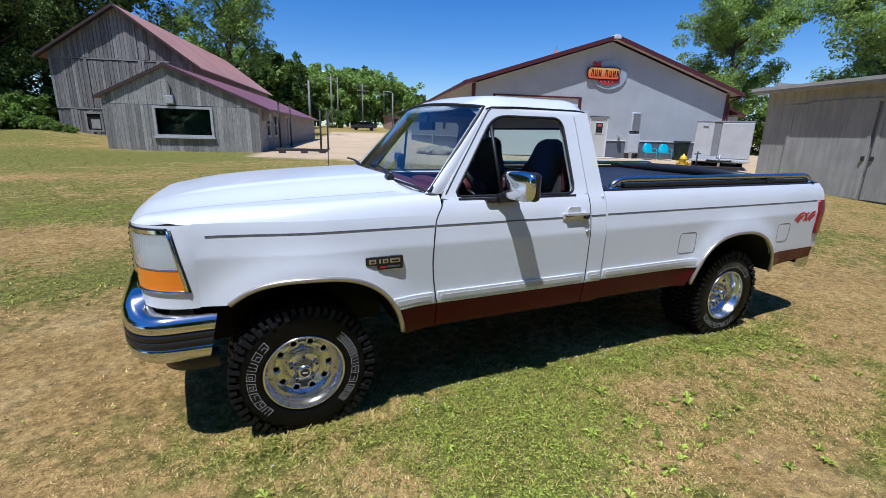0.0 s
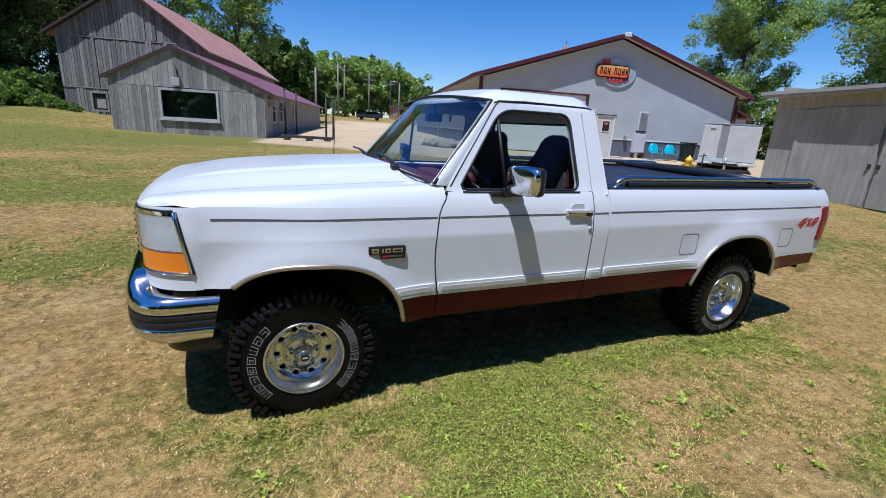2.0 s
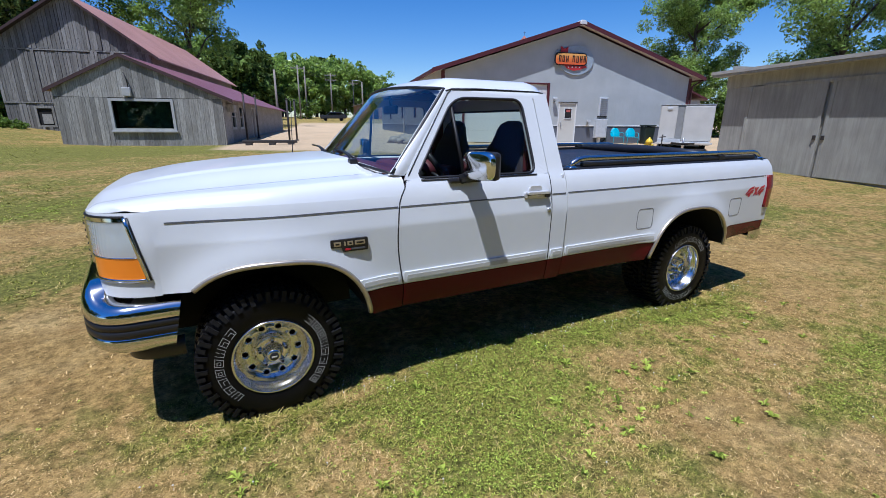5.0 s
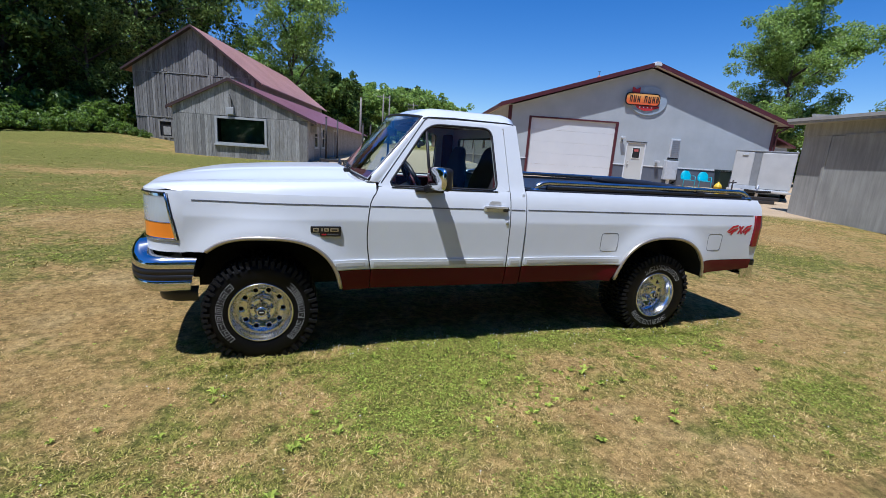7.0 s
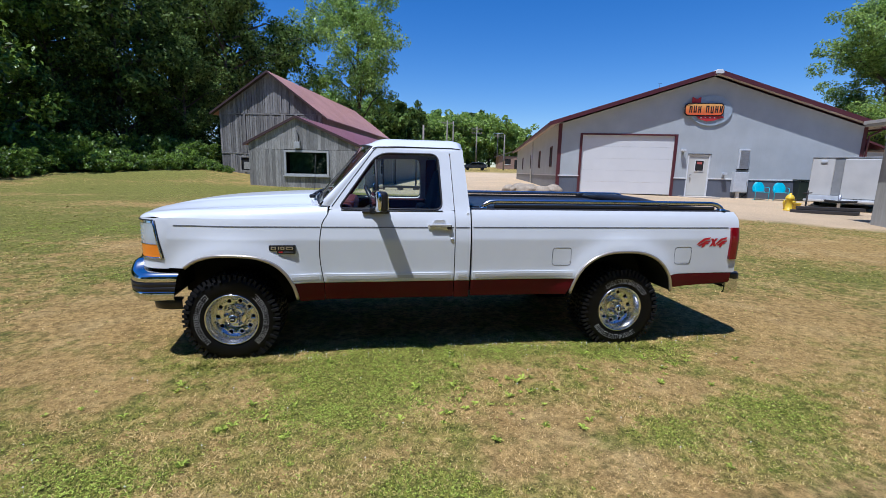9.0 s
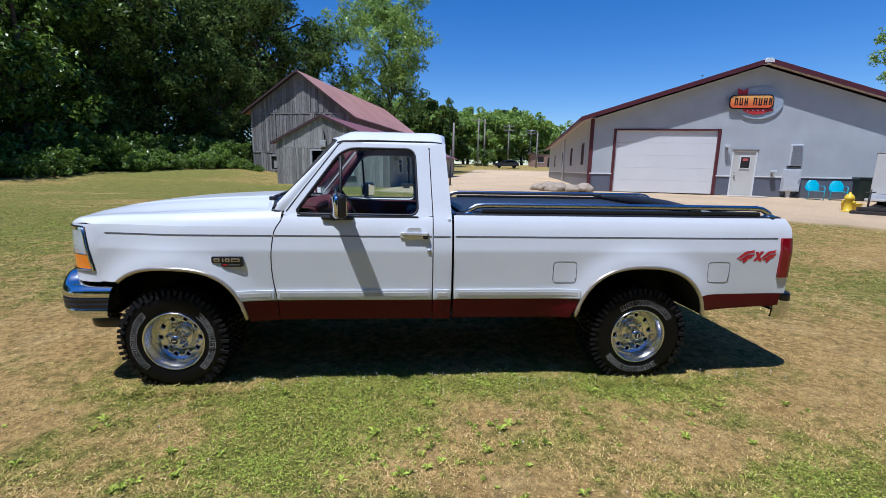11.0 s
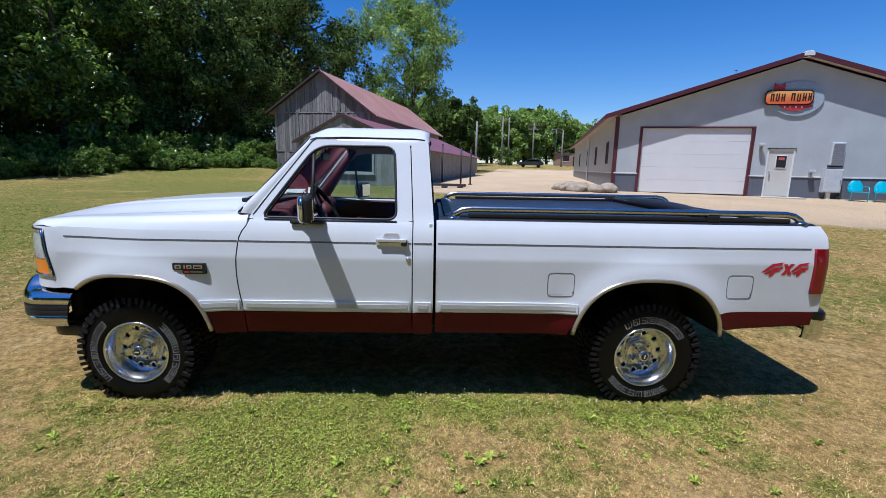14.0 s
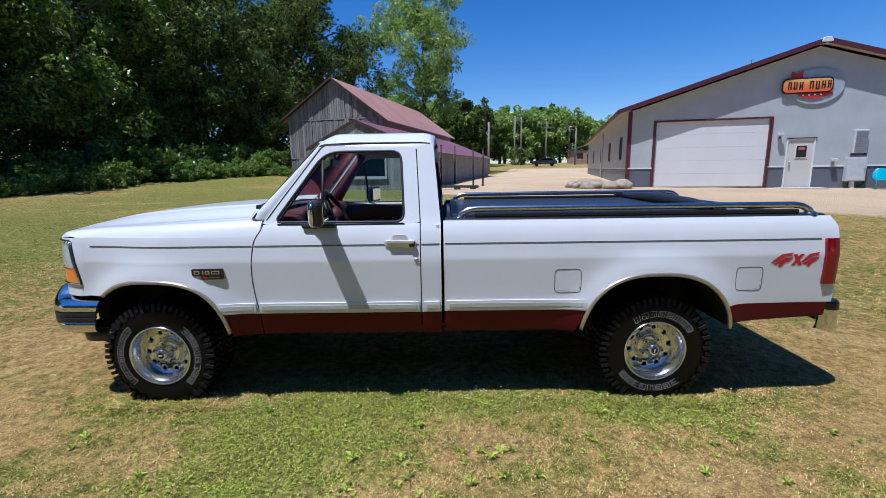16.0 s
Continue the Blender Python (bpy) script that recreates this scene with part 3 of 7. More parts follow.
# ---- old barn with a long low annex ----
def gable_boards(parent, u0, u1, w, low, high, y, material, seed, name="board"):
    """Upright boards from low(u) to high(u), butted with small gaps, each a part of its own."""
    rng = random.Random(seed)
    u, meshes = u0, {}
    while u < u1 - 0.02:
        ww = min(w * rng.uniform(0.8, 1.2), u1 - u)
        a, b = u + 0.003, u + ww - (rng.uniform(0.002, 0.007) if w > 0.2 else rng.uniform(0.006, 0.022))
        d = rng.uniform(0.0, 0.012) if w > 0.2 else rng.choice((0.0, 0.01, 0.02, 0.045)) * rng.uniform(0.6, 1.2)
        zs = [low(u), low(u + ww), high(u + ww), high(u)]
        if min(zs[2], zs[3]) > max(zs[0], zs[1]) + 0.05:
            bm = bmesh.new()
            f = [bm.verts.new((x, y - 0.028 - d, z)) for x, z in zip((a, b, b, a), zs)]
            g = [bm.verts.new((x, y, z)) for x, z in zip((a, b, b, a), zs)]
            bm.faces.new(f)
            for k in range(4):
                j = (k + 1) % 4
                bm.faces.new((f[k], g[k], g[j], f[j]))
            part(name, bm, material, parent)
        u += ww


def pitched_roof(parent, us, zs, v0, v1, material, thick=0.09, label="faded red metal roof"):
    for (ua, za), (ub, zb) in zip(zip(us, zs), zip(us[1:], zs[1:])):
        bm = bmesh.new()
        vs = [bm.verts.new((u, v, z + d)) for d in (0.0, thick) for v in (v0, v1) for u, z in ((ua, za), (ub, zb))]
        for f in ((0, 1, 3, 2), (4, 6, 7, 5), (0, 4, 5, 1), (2, 3, 7, 6), (1, 5, 7, 3), (0, 2, 6, 4)):
            bm.faces.new([vs[k] for k in f])
        part("roof", bm, material, parent, label)


def make_barn():
    base = 0.9
    barn = thing("barn", "tall weathered grey board barn with a faded red roof", "barn", frame_at(-7.5, 31.5, base))
    L, R, PU, EL, ER, P, D = -3.05, 5.0, 1.0, 4.75, 4.6, 7.55, 21.0

    def top(u):
        return EL + 0.15 + (P - EL - 0.15) * (u - L) / (PU - L) if u < PU else ER + (P - ER) * (R - u) / (R - PU)
    z1, z2 = 1.72, 4.62
    # backing walls
    bm = bmesh.new()
    a = [(L, -1.2), (R, -1.2), (R, top(R)), (PU, P), (L, top(L))]
    bm.faces.new([bm.verts.new((u, 0.05, z)) for u, z in a])
    part("wall_core", bm, M_dark, barn)
    bm = bmesh.new()
    bm.faces.new([bm.verts.new((u, D, z)) for u, z in a])
    part("rear_wall", bm, M_board, barn)
    gable_boards(barn, L, R, 0.185, lambda u: z2 + 0.03, top, 0.05, M_board, 3)
    gable_boards(barn, L, R, 0.185, lambda u: z1 + 0.03, lambda u: z2 - 0.03, 0.055, M_board, 4)
    gable_boards(barn, L, -1.62, 0.185, lambda u: -1.2, lambda u: z1 - 0.03, 0.06, M_board, 5)
    gable_boards(barn, -1.62, -0.62, 0.185, lambda u: -1.2, lambda u: 0.30, 0.06, M_board, 6)
    gable_boards(barn, -1.62, -0.62, 0.185, lambda u: 1.50, lambda u: z1 - 0.03, 0.06, M_board, 7)
    gable_boards(barn, -0.62, R, 0.185, lambda u: -1.2, lambda u: z1 - 0.03, 0.06, M_board, 8)
    for z in (z1, z2):
        box("band", L, R, -0.012, 0.05, z - 0.06, z + 0.02, M_board, barn)
    # a broken loft opening and the small low window
    box("loft_gap", -1.75, 3.2, 0.0, 0.028, z2 - 0.1, z2 + 0.0, M_dark, barn)
    for a, b, c, d in ((-1.62, -1.50, 0.3, 1.5), (-0.74, -0.62, 0.3, 1.5), (-1.5, -0.74, 1.38, 1.5), (-1.5, -0.74, 0.3, 0.42)):
        box("window_frame", a, b, -0.02, 0.04, c, d, M_board_annex, barn)
    box("shutter", -1.3, -0.8, 0.0, 0.04, 0.5, 1.05, M_board_annex, barn)
    for u, s in ((L, 0.05), (R, -0.05)):
        box("side_wall", min(u, u + s), max(u, u + s), 0.05, D, -1.2, top(u) + 0.02, M_board, barn, bevel=0)
    sl, sr = (P - EL - 0.15) / (PU - L), (P - ER) / (R - PU)
    pitched_roof(barn, [L - 0.55, PU, R + 0.5], [P - sl * (PU - L + 0.55), P, P - sr * (R - PU + 0.5)], -0.35, D + 0.4, M_red_roof)
    pitched_roof(barn, [L - 0.54, PU, R + 0.49], [P - sl * (PU - L + 0.54) - 0.035, P - 0.035, P - sr * (R - PU + 0.49) - 0.035], -0.345, -0.005, M_post, 0.03, "dark underside of the eave")
    for a, b, za, zb in ((L - 0.55, PU, P - sl * (PU - L + 0.55), P), (PU, R + 0.5, P, P - sr * (R - PU + 0.5))):
        bm = bmesh.new()
        vs = [bm.verts.new((u, v, z + d)) for d in (-0.05, 0.10) for v in (-0.39, -0.35) for u, z in ((a, za), (b, zb))]
        for f in ((0, 1, 3, 2), (4, 6, 7, 5), (0, 4, 5, 1), (2, 3, 7, 6), (1, 5, 7, 3), (0, 2, 6, 4)):
            bm.faces.new([vs[k] for k in f])
        part("barge_board", bm, M_barge, barn)

    # annex
    ab = 0.35
    an = thing("barn_annex", "low grey board annex with a maroon metal roof beside the barn", "building", frame_at(-3.3, 23.0, ab))
    L, R, PU, EL, ER, P, D = -3.05, 4.05, -0.08, 2.68, 2.42, 4.15, 24.0

    def top2(u):
        return EL + (P - EL) * (u - L) / (PU - L) if u < PU else ER + (P - ER) * (R - u) / (R - PU)
    w0, w1, wz0, wz1 = -0.86, 1.88, 0.74, 2.26
    bm = bmesh.new()
    for uu in ((L, w0), (w1, R)):
        add_box(bm, uu[0], uu[1], 0.03, 0.08, -0.8, 2.3)
    add_box(bm, w0, w1, 0.03, 0.08, -0.8, wz0)
    bm.faces.new([bm.verts.new((u, 0.05, z)) for u, z in ((L, 2.3), (R, 2.3), (R, ER), (PU, P), (L, EL))])
    part("wall_core", bm, M_dark, an)
    for lo, hi, a, b, sd in ((lambda u: 2.30, top2, L, R, 11), (lambda u: -0.8, lambda u: 2.285, L, w0, 12), (lambda u: -0.8, lambda u: wz0, w0, w1, 13), (lambda u: -0.8, lambda u: 2.285, w1, R, 14)):
        gable_boards(an, a, b, 0.215, lo, hi, 0.03, M_board_annex, sd)
    # side walls
    box("side_wall", L, L + 0.06, 0.05, D, -0.8, EL, M_board_annex, an, bevel=0)
    for a, b, lo, hi in ((0.05, 1.6, -0.8, ER), (2.5, 3.6, -0.8, ER), (4.5, 7.5, -0.8, ER), (8.5, D, -0.8, ER), (1.6, 2.5, -0.8, 0.9), (1.6, 2.5, 2.1, ER), (3.6, 4.5, -0.8, 0.9), (3.6, 4.5, 2.1, ER), (7.5, 8.5, 2.1, ER)):
        box("side_wall", R - 0.06, R, a, b, lo, hi, M_board_annex, an, bevel=0)
    box("rear_wall", L, R, D, D + 0.08, -0.8, ER, M_board_annex, an, bevel=0)
    box("inner_dark", R - 0.9, R - 0.8, 0.4, 12, -0.5, 2.3, M_dark, an, bevel=0)
    for a, b in ((1.6, 2.5), (3.6, 4.5)):
        w = thing("annex_window", "pale-framed sash window in the annex's side wall", "window", frame_at(-3.3, 23.0, ab), "annex side windows")
        box("pane", R - 0.05, R - 0.04, a + 0.06, b - 0.06, 0.96, 2.04, M_window, w, bevel=0)
        for c, d, e, g in ((a - 0.05, a + 0.06, 0.84, 2.14), (b - 0.06, b + 0.05, 0.84, 2.14), (a + 0.06, b - 0.06, 0.84, 0.96), (a + 0.06, b - 0.06, 2.04, 2.14), (a + 0.06, b - 0.06, 1.48, 1.54)):
            box("window_frame", R - 0.04, R + 0.04, c, d, e, g, M_frame_wood, w)
    box("air_conditioner", R, R + 0.35, 0.75, 1.35, 1.7, 2.1, M_board_annex, an, "small window air conditioner", bevel=0.02)
    door = thing("annex_door", "pale wooden door in the annex's side wall", "door", frame_at(-3.3, 23.0, ab))
    box("door_leaf", R - 0.06, R - 0.01, 7.55, 8.45, -0.1, 2.05, M_board_annex, door)
    for a, b in ((7.42, 7.55), (8.45, 8.58)):
        box("door_frame", R - 0.06, R + 0.03, a, b, -0.1, 2.15, M_frame_wood, door)
    box("door_head", R - 0.06, R + 0.03, 7.55, 8.45, 2.05, 2.15, M_frame_wood, door)
    # front window
    w = thing("annex_window", "wide picture window with a pale wooden frame", "window", frame_at(-3.3, 23.0, ab))
    box("pane", w0 + 0.1, w1 - 0.1, 0.02, 0.03, wz0 + 0.1, wz1 - 0.1, M_window, w, bevel=0)
    for a, b, c, d in ((w0, w0 + 0.12, wz0, wz1), (w1 - 0.12, w1, wz0, wz1), (w0 + 0.12, w1 - 0.12, wz1 - 0.12, wz1), (w0 + 0.12, w1 - 0.12, wz0 + 0.06, wz0 + 0.16)):
        box("window_frame", a, b, -0.06, 0.04, c, d, M_frame_wood, w)
    box("window_sill", w0 - 0.05, w1 + 0.05, -0.12, 0.02, wz0 - 0.02, wz0 + 0.06, M_frame_wood, w)
    box("curtain", w0 + 0.1, w1 - 0.1, 0.5, 0.52, wz0, wz1, plain("dusty_curtain", (0.15, 0.21, 0.175), 0.9, vary=0.6, scale=4), w, bevel=0)
    box("back", w0 - 0.6, w1 + 0.6, 1.4, 1.45, -0.5, 2.4, M_dark, an, bevel=0)
    sl, sr = (P - EL) / (PU - L), (P - ER) / (R - PU)
    m_roof2 = roof_material("maroon_metal_roof", (0.20, 0.08, 0.092))
    pitched_roof(an, [L - 0.3, PU, R + 0.5], [P - sl * (PU - L + 0.3), P, P - sr * (R - PU + 0.5)], -0.09, D + 0.3, m_roof2, 0.07, "maroon metal roof")
    for a, b, za, zb in ((L - 0.3, PU, P - sl * (PU - L + 0.3), P), (PU, R + 0.5, P, P - sr * (R - PU + 0.5))):
        bm = bmesh.new()
        vs = [bm.verts.new((u, v, z + d)) for d in (-0.08, 0.08) for v in (-0.13, -0.09) for u, z in ((a, za), (b, zb))]
        for f in ((0, 1, 3, 2), (4, 6, 7, 5), (0, 4, 5, 1), (2, 3, 7, 6), (1, 5, 7, 3), (0, 2, 6, 4)):
            bm.faces.new([vs[k] for k in f])
        part("barge_board", bm, M_barge, an)
    # flood light on the gable
    fl = thing("flood_light", "pale box flood light under the annex gable", "light", frame_at(-3.3, 23.0, ab))
    box("housing", -0.18, 0.18, -0.16, -0.02, 2.36, 2.74, M_frame_wood, fl, bevel=0.02)
    tube("arm", [(0.08, -0.05, 2.74), (0.1, -0.12, 3.05), (-0.02, -0.06, 3.4)], 0.025, M_black, fl)
    # porch posts and a low beam on the ground
    for x, y, h in ((3.5, 21.0, 2.15), (4.2, 23.0, 2.15), (1.7, 23.6, 2.5), (2.6, 27.0, 2.5)):
        z = ground_z(x, y)
        p = thing("iron_post", "slim dark iron post beside the annex", "post", pose(x, y, z), "posts by the annex")
        tube("shaft", [(0, 0, -0.1), (0, 0, h)], 0.05, M_post, p)
        lathe("cap", [(0.0, h + 0.05), (0.06, h + 0.02), (0.06, h - 0.02), (0.0, h - 0.03)], M_post, p, steps=10, axis="z")
        lathe("foot", [(0.0, 0.08), (0.09, 0.07), (0.11, -0.02), (0.0, -0.03)], M_post, p, steps=10, axis="z")
    z = ground_z(2.6, 20.4)
    bm = thing("timber_rail", "dark timber rail lying on low blocks", "rail", pose(2.5, 20.6, z, 0, 0, -20))
    box("beam", -1.3, 1.3, -0.08, 0.08, 0.10, 0.24, M_post, bm, bevel=0.02)
    for x in (-1.0, 0.1, 1.0):
        box("block", x - 0.15, x + 0.15, -0.12, 0.12, -0.05, 0.10, M_post, bm, bevel=0.02)


make_barn()


# ---- long shed with sliding doors ----
def make_shed():
    shed = thing("storage_shed", "grey board shed with two big sliding doors and a flat eave", "shed", pose(16.2, 6.8, 0.2, 0, 0, HEAD))
    # local: x into the shed, -y along the wall towards the road
    Ln, H = 13.0, 3.05
    box("wall_core", 0.03, 0.10, -Ln, 0, -0.3, H, M_board_shed, shed, bevel=0)
    box("end_wall", 0.10, 7.0, -0.1, 0.0, -0.3, H + 0.3, M_board_shed, shed, bevel=0)
    box("rear_wall", 7.0, 7.1, -Ln, 0, -0.3, H, M_board_shed, shed, bevel=0)
    box("end_wall", 0.10, 7.0, -Ln, -Ln + 0.1, -0.3, H + 0.3, M_board_shed, shed, bevel=0)
    rng = random.Random(8)
    y = -0.02
    while y > -Ln + 0.3:
        w = 1.22
        box("panel", 0.0, 0.03, y - w + 0.012, y, -0.25, H - 0.42, M_board_shed, shed, bevel=0.004)
        y -= w
    box("head_board", -0.03, 0.03, -Ln, 0, H - 0.42, H, M_board_shed, shed)
    box("track", -0.07, -0.03, -Ln + 1, -1.5, H - 0.5, H - 0.40, M_board_shed, shed)
    for y0, y1 in ((-3.5, -1.0), (-7.2, -3.62)):
        d = thing("sliding_door", "weathered grey sliding barn door, shut", "door", pose(16.2, 6.8, 0.2, 0, 0, HEAD), "shed doors")
        box("leaf", -0.06, -0.02, y0, y1, -0.05, H - 0.45, M_board_shed, d, bevel=0.01)
        for q in (y0 + 0.05, y1 - 0.05):
            box("stile", -0.075, -0.06, q - 0.05, q + 0.05, -0.05, H - 0.45, M_board_shed, d)
        box("latch", -0.11, -0.075, y0 + 0.02 if y0 > -3.6 else y1 - 0.1, y0 + 0.1 if y0 > -3.6 else y1 - 0.02, 1.0, 1.12, M_post, d)
    bm = bmesh.new()
    add_box(bm, -0.42, 7.4, -Ln - 0.3, 0.35, 0, 0.10)
    for v in bm.verts:
        v.co.z += H + 0.02 + max(0, v.co.x) * 0.09
    part("roof", bm, plain("pale_roof_edge", (0.42, 0.40, 0.36), 0.6), shed, "pale flat roof edge")
    bm = bmesh.new()
    add_box(bm, -0.40, 0.0, -Ln - 0.25, 0.3, H - 0.05, H + 0.015)
    part("soffit", bm, M_board_shed, shed)


make_shed()

# ---- materials of the truck ----
def car_paint(name, color):
    n = Nodes(name)
    dust = n.ramp(n.noise(5, 4), (0.35, 0.97), (0.7, 1.0))
    return n.set(color=n.mix(1.0, color, dust, "MULTIPLY"), rough=n.math("ADD", n.math("MULTIPLY", n.noise(11, 3), 0.08), 0.30), coat=0.5, coat_rough=0.05, spec=0.4)


M_paint = car_paint("white_car_paint", (0.65, 0.68, 0.70))
M_rocker = Nodes("maroon_car_paint").set(color=(0.092, 0.003, 0.008), rough=0.20, spec=0.2)
M_chrome = plain("chrome", (0.70, 0.70, 0.70), 0.10, 1.0, vary=0.05)
M_rail = plain("brushed_rail", (0.60, 0.60, 0.60), 0.24, 1.0, vary=0.1)
M_alloy = plain("polished_alloy", (0.78, 0.78, 0.79), 0.20, 1.0, vary=0.1, scale=12)
M_champagne = plain("champagne_trim", (0.55, 0.49, 0.40), 0.3, 0.75)
M_rubber = plain("tyre_rubber", (0.0035, 0.0035, 0.004), 0.45, vary=0.25, scale=14, bump=0.15, fine=120)
M_tread = plain("tread_rubber", (0.011, 0.011, 0.0118), 0.55, vary=0.35, scale=18, bump=0.3, fine=140)
for m in (M_rubber, M_tread):
    m.node_tree.nodes["Principled BSDF"].inputs["Specular IOR Level"].default_value = 0.2
M_gasket = plain("window_rubber", (0.012, 0.012, 0.014), 0.55)
M_plastic = plain("black_plastic", (0.014, 0.014, 0.016), 0.38)
M_under = plain("underbody", (0.010, 0.009, 0.008), 0.9, vary=0.3)
M_vinyl = plain("navy_black_vinyl", (0.018, 0.020, 0.028), 0.42, vary=0.2, scale=4, bump=0.1, fine=160)
M_cloth_dark = plain("dark_seat_cloth", (0.030, 0.024, 0.030), 0.9, bump=0.2)
M_cloth_red = plain("maroon_interior", (0.095, 0.013, 0.020), 0.65, vary=0.15)
M_letter = plain("tyre_letter_white", (0.62, 0.62, 0.60), 0.7)
M_satin = plain("satin_handle", (0.72, 0.73, 0.74), 0.38, 0.55)
M_mirror = Nodes("mirror_glass").set(color=(0.9, 0.9, 0.92), rough=0.01, metal=1.0)
M_stripe = plain("grey_pinstripe", (0.10, 0.105, 0.115), 0.4)
M_moulding = plain("moulding_grey", (0.50, 0.50, 0.47), 0.4)
M_decal = plain("decal_red", (0.52, 0.015, 0.03), 0.4)
M_amber = Nodes("amber_lens").set(color=(0.85, 0.24, 0.01), rough=0.12, coat=0.6, spec=0.6)
M_red_lens = Nodes("red_lens").set(color=(0.20, 0.003, 0.008), rough=0.10, coat=0.25, spec=0.35)
M_clear = glass("side_glass", (0.78, 0.87, 0.85), 0.0, 0.7)
M_windscreen = glass("windscreen_glass", (0.80, 0.89, 0.87), 0.24, 1.3)


def lamp_lens():
    n = Nodes("clear_lamp_lens")
    x = n.split(n.coord())
    rib = n.ramp(n.math("FRACT", n.math("MULTIPLY", x[1], 75.0)), (0.0, 0.0), (0.5, 1.0), (1.0, 0.0))
    n.bump(rib, 0.25, 0.004)
    tr, mx = n.add("BsdfTransparent"), n.add("MixShader")
    tr.inputs["Color"].default_value = (0.88, 0.92, 0.92, 1)
    n.set(color=(0.75, 0.79, 0.80), rough=0.12, coat=0.5)
    mx.inputs[0].default_value = 0.35
    n.wire(tr.outputs[0], mx.inputs[1])
    n.wire(n.bsdf.outputs[0], mx.inputs[2])
    n.wire(mx.outputs[0], n.out.inputs["Surface"])
    return n.mat


M_lens = lamp_lens()

CY = 0.06                      # the truck's centre line
truck = thing("pickup_truck", "white 1990s single-cab long-bed pickup with maroon rockers, parked on the lawn", "pickup truck", pose(0, CY, 0))

WHEELBASE = 3.378
ARCHES = ((0.040, 0.495, 0.512, 2.6), (3.350, 0.500, 0.525, 2.5))


def interp(table, t):
    if t <= table[0][0]:
        return table[0][1]
    for (a, va), (b, vb) in zip(table, table[1:]):
        if t <= b:
            return va + (vb - va) * (t - a) / (b - a)
    return table[-1][1]


PROFILE = ((0.45, 0.90), (0.52, 0.930), (0.60, 0.950), (0.70, 0.963), (0.85, 0.9685), (0.97, 0.9722), (1.015, 0.9735), (1.030, 0.9738), (1.042, 0.9722),
           (1.09, 0.9648), (1.14, 0.957), (1.19, 0.945), (1.24, 0.926), (1.28, 0.905), (1.40, 0.861), (1.60, 0.787), (1.76, 0.728), (1.84, 0.70))


def smooth_table(table):
    """Samples a soft cubic curve through the table's points."""
    xs, ys = [p[0] for p in table], [p[1] for p in table]
    m = []
    for i in range(len(xs)):
        a, b = max(0, i - 1), min(len(xs) - 1, i + 1)
        m.append((ys[b] - ys[a]) / (xs[b] - xs[a]))
    out = []
    for i in range(len(xs) - 1):
        w = xs[i + 1] - xs[i]
        for k in range(8):
            t = k / 8
            out.append((xs[i] + w * t, (2 * t ** 3 - 3 * t ** 2 + 1) * ys[i] + (t ** 3 - 2 * t ** 2 + t) * w * m[i] + (3 * t ** 2 - 2 * t ** 3) * ys[i + 1] + (t ** 3 - t ** 2) * w * m[i + 1]))
    return out + [(xs[-1], ys[-1])]


BODY = smooth_table(PROFILE)


def half_width(x, z):
    h = interp(BODY, z)
    h *= 1 - 0.081 * smooth_step((0.15 - x) / 0.60)
    if x > 1.95:
        h *= 0.985
        h -= 0.018 * smooth_step((x - 3.9) / 0.6)
    for cx, a, b, p in ARCHES:
        d = (abs((x - cx) / a) ** 2.2 + abs(max(0.0, z - 0.40) / b) ** 2.2) ** (1 / 2.2)
        if z > 0.4 and d >= 0.8:
            h += 0.032 * math.exp(-((d - 1) / 0.20) ** 2)
    return h


def arch_z(x):
    for cx, a, b, p in ARCHES:
        q = abs(x - cx) / a
        if q < 1:
            return 0.40 + b * (1 - q ** p) ** (1 / p)
    return 0.0


def sides(build):
    """Builds a part on the near side (-1) and on the far side (1)."""
    for s in (-1, 1):
        build(s)


def panel_grid(name, xs, low, high, nz, s, material, label="", thick=0.02, out=0.0, edge=None):
    verts, faces, w = [], [], nz + 1
    for x in xs:
        a, b = low(x), high(x)
        for k in range(w):
            z = a + (b - a) * k / nz
            xx = edge(x, z) if edge else x
            verts.append((xx, s * (half_width(xx, z) + out), z))
    for i in range(len(xs) - 1):
        for k in range(nz):
            f = (i * w + k, (i + 1) * w + k, (i + 1) * w + k + 1, i * w + k + 1)
            faces.append(f if s < 0 else f[::-1])
    return mesh_object(name, verts, faces, material, truck, label, smooth=True, thick=thick)


def spread_x(x0, x1, n):
    return [x0 + (x1 - x0) * k / n for k in range(n + 1)]


def seam(z):
    """How far the gap between fender and door bows from a plumb line."""
    return 0.018 - 0.034 * math.sin(math.pi * min(1.0, max(0.0, (z - 0.66) / 0.56))) + 0.045 * smooth_step((z - 1.15) / 0.13)


SPLIT = 0.678                   # where the white meets the maroon rocker


def arch_cross(cx, a, b, p, z):
    """Half the width of the arch at height z."""
    q = max(0.0, (z - 0.40) / b)
    return a * (1 - q ** p) ** (1 / p)


ac = [arch_cross(*A, SPLIT) for A in ARCHES]
FA, RA = ARCHES[0][0], ARCHES[1][0]
DOOR0, DOOR1, CAB1, BED0, BED1 = 0.722, 1.800, 1.936, 1.953, 4.510


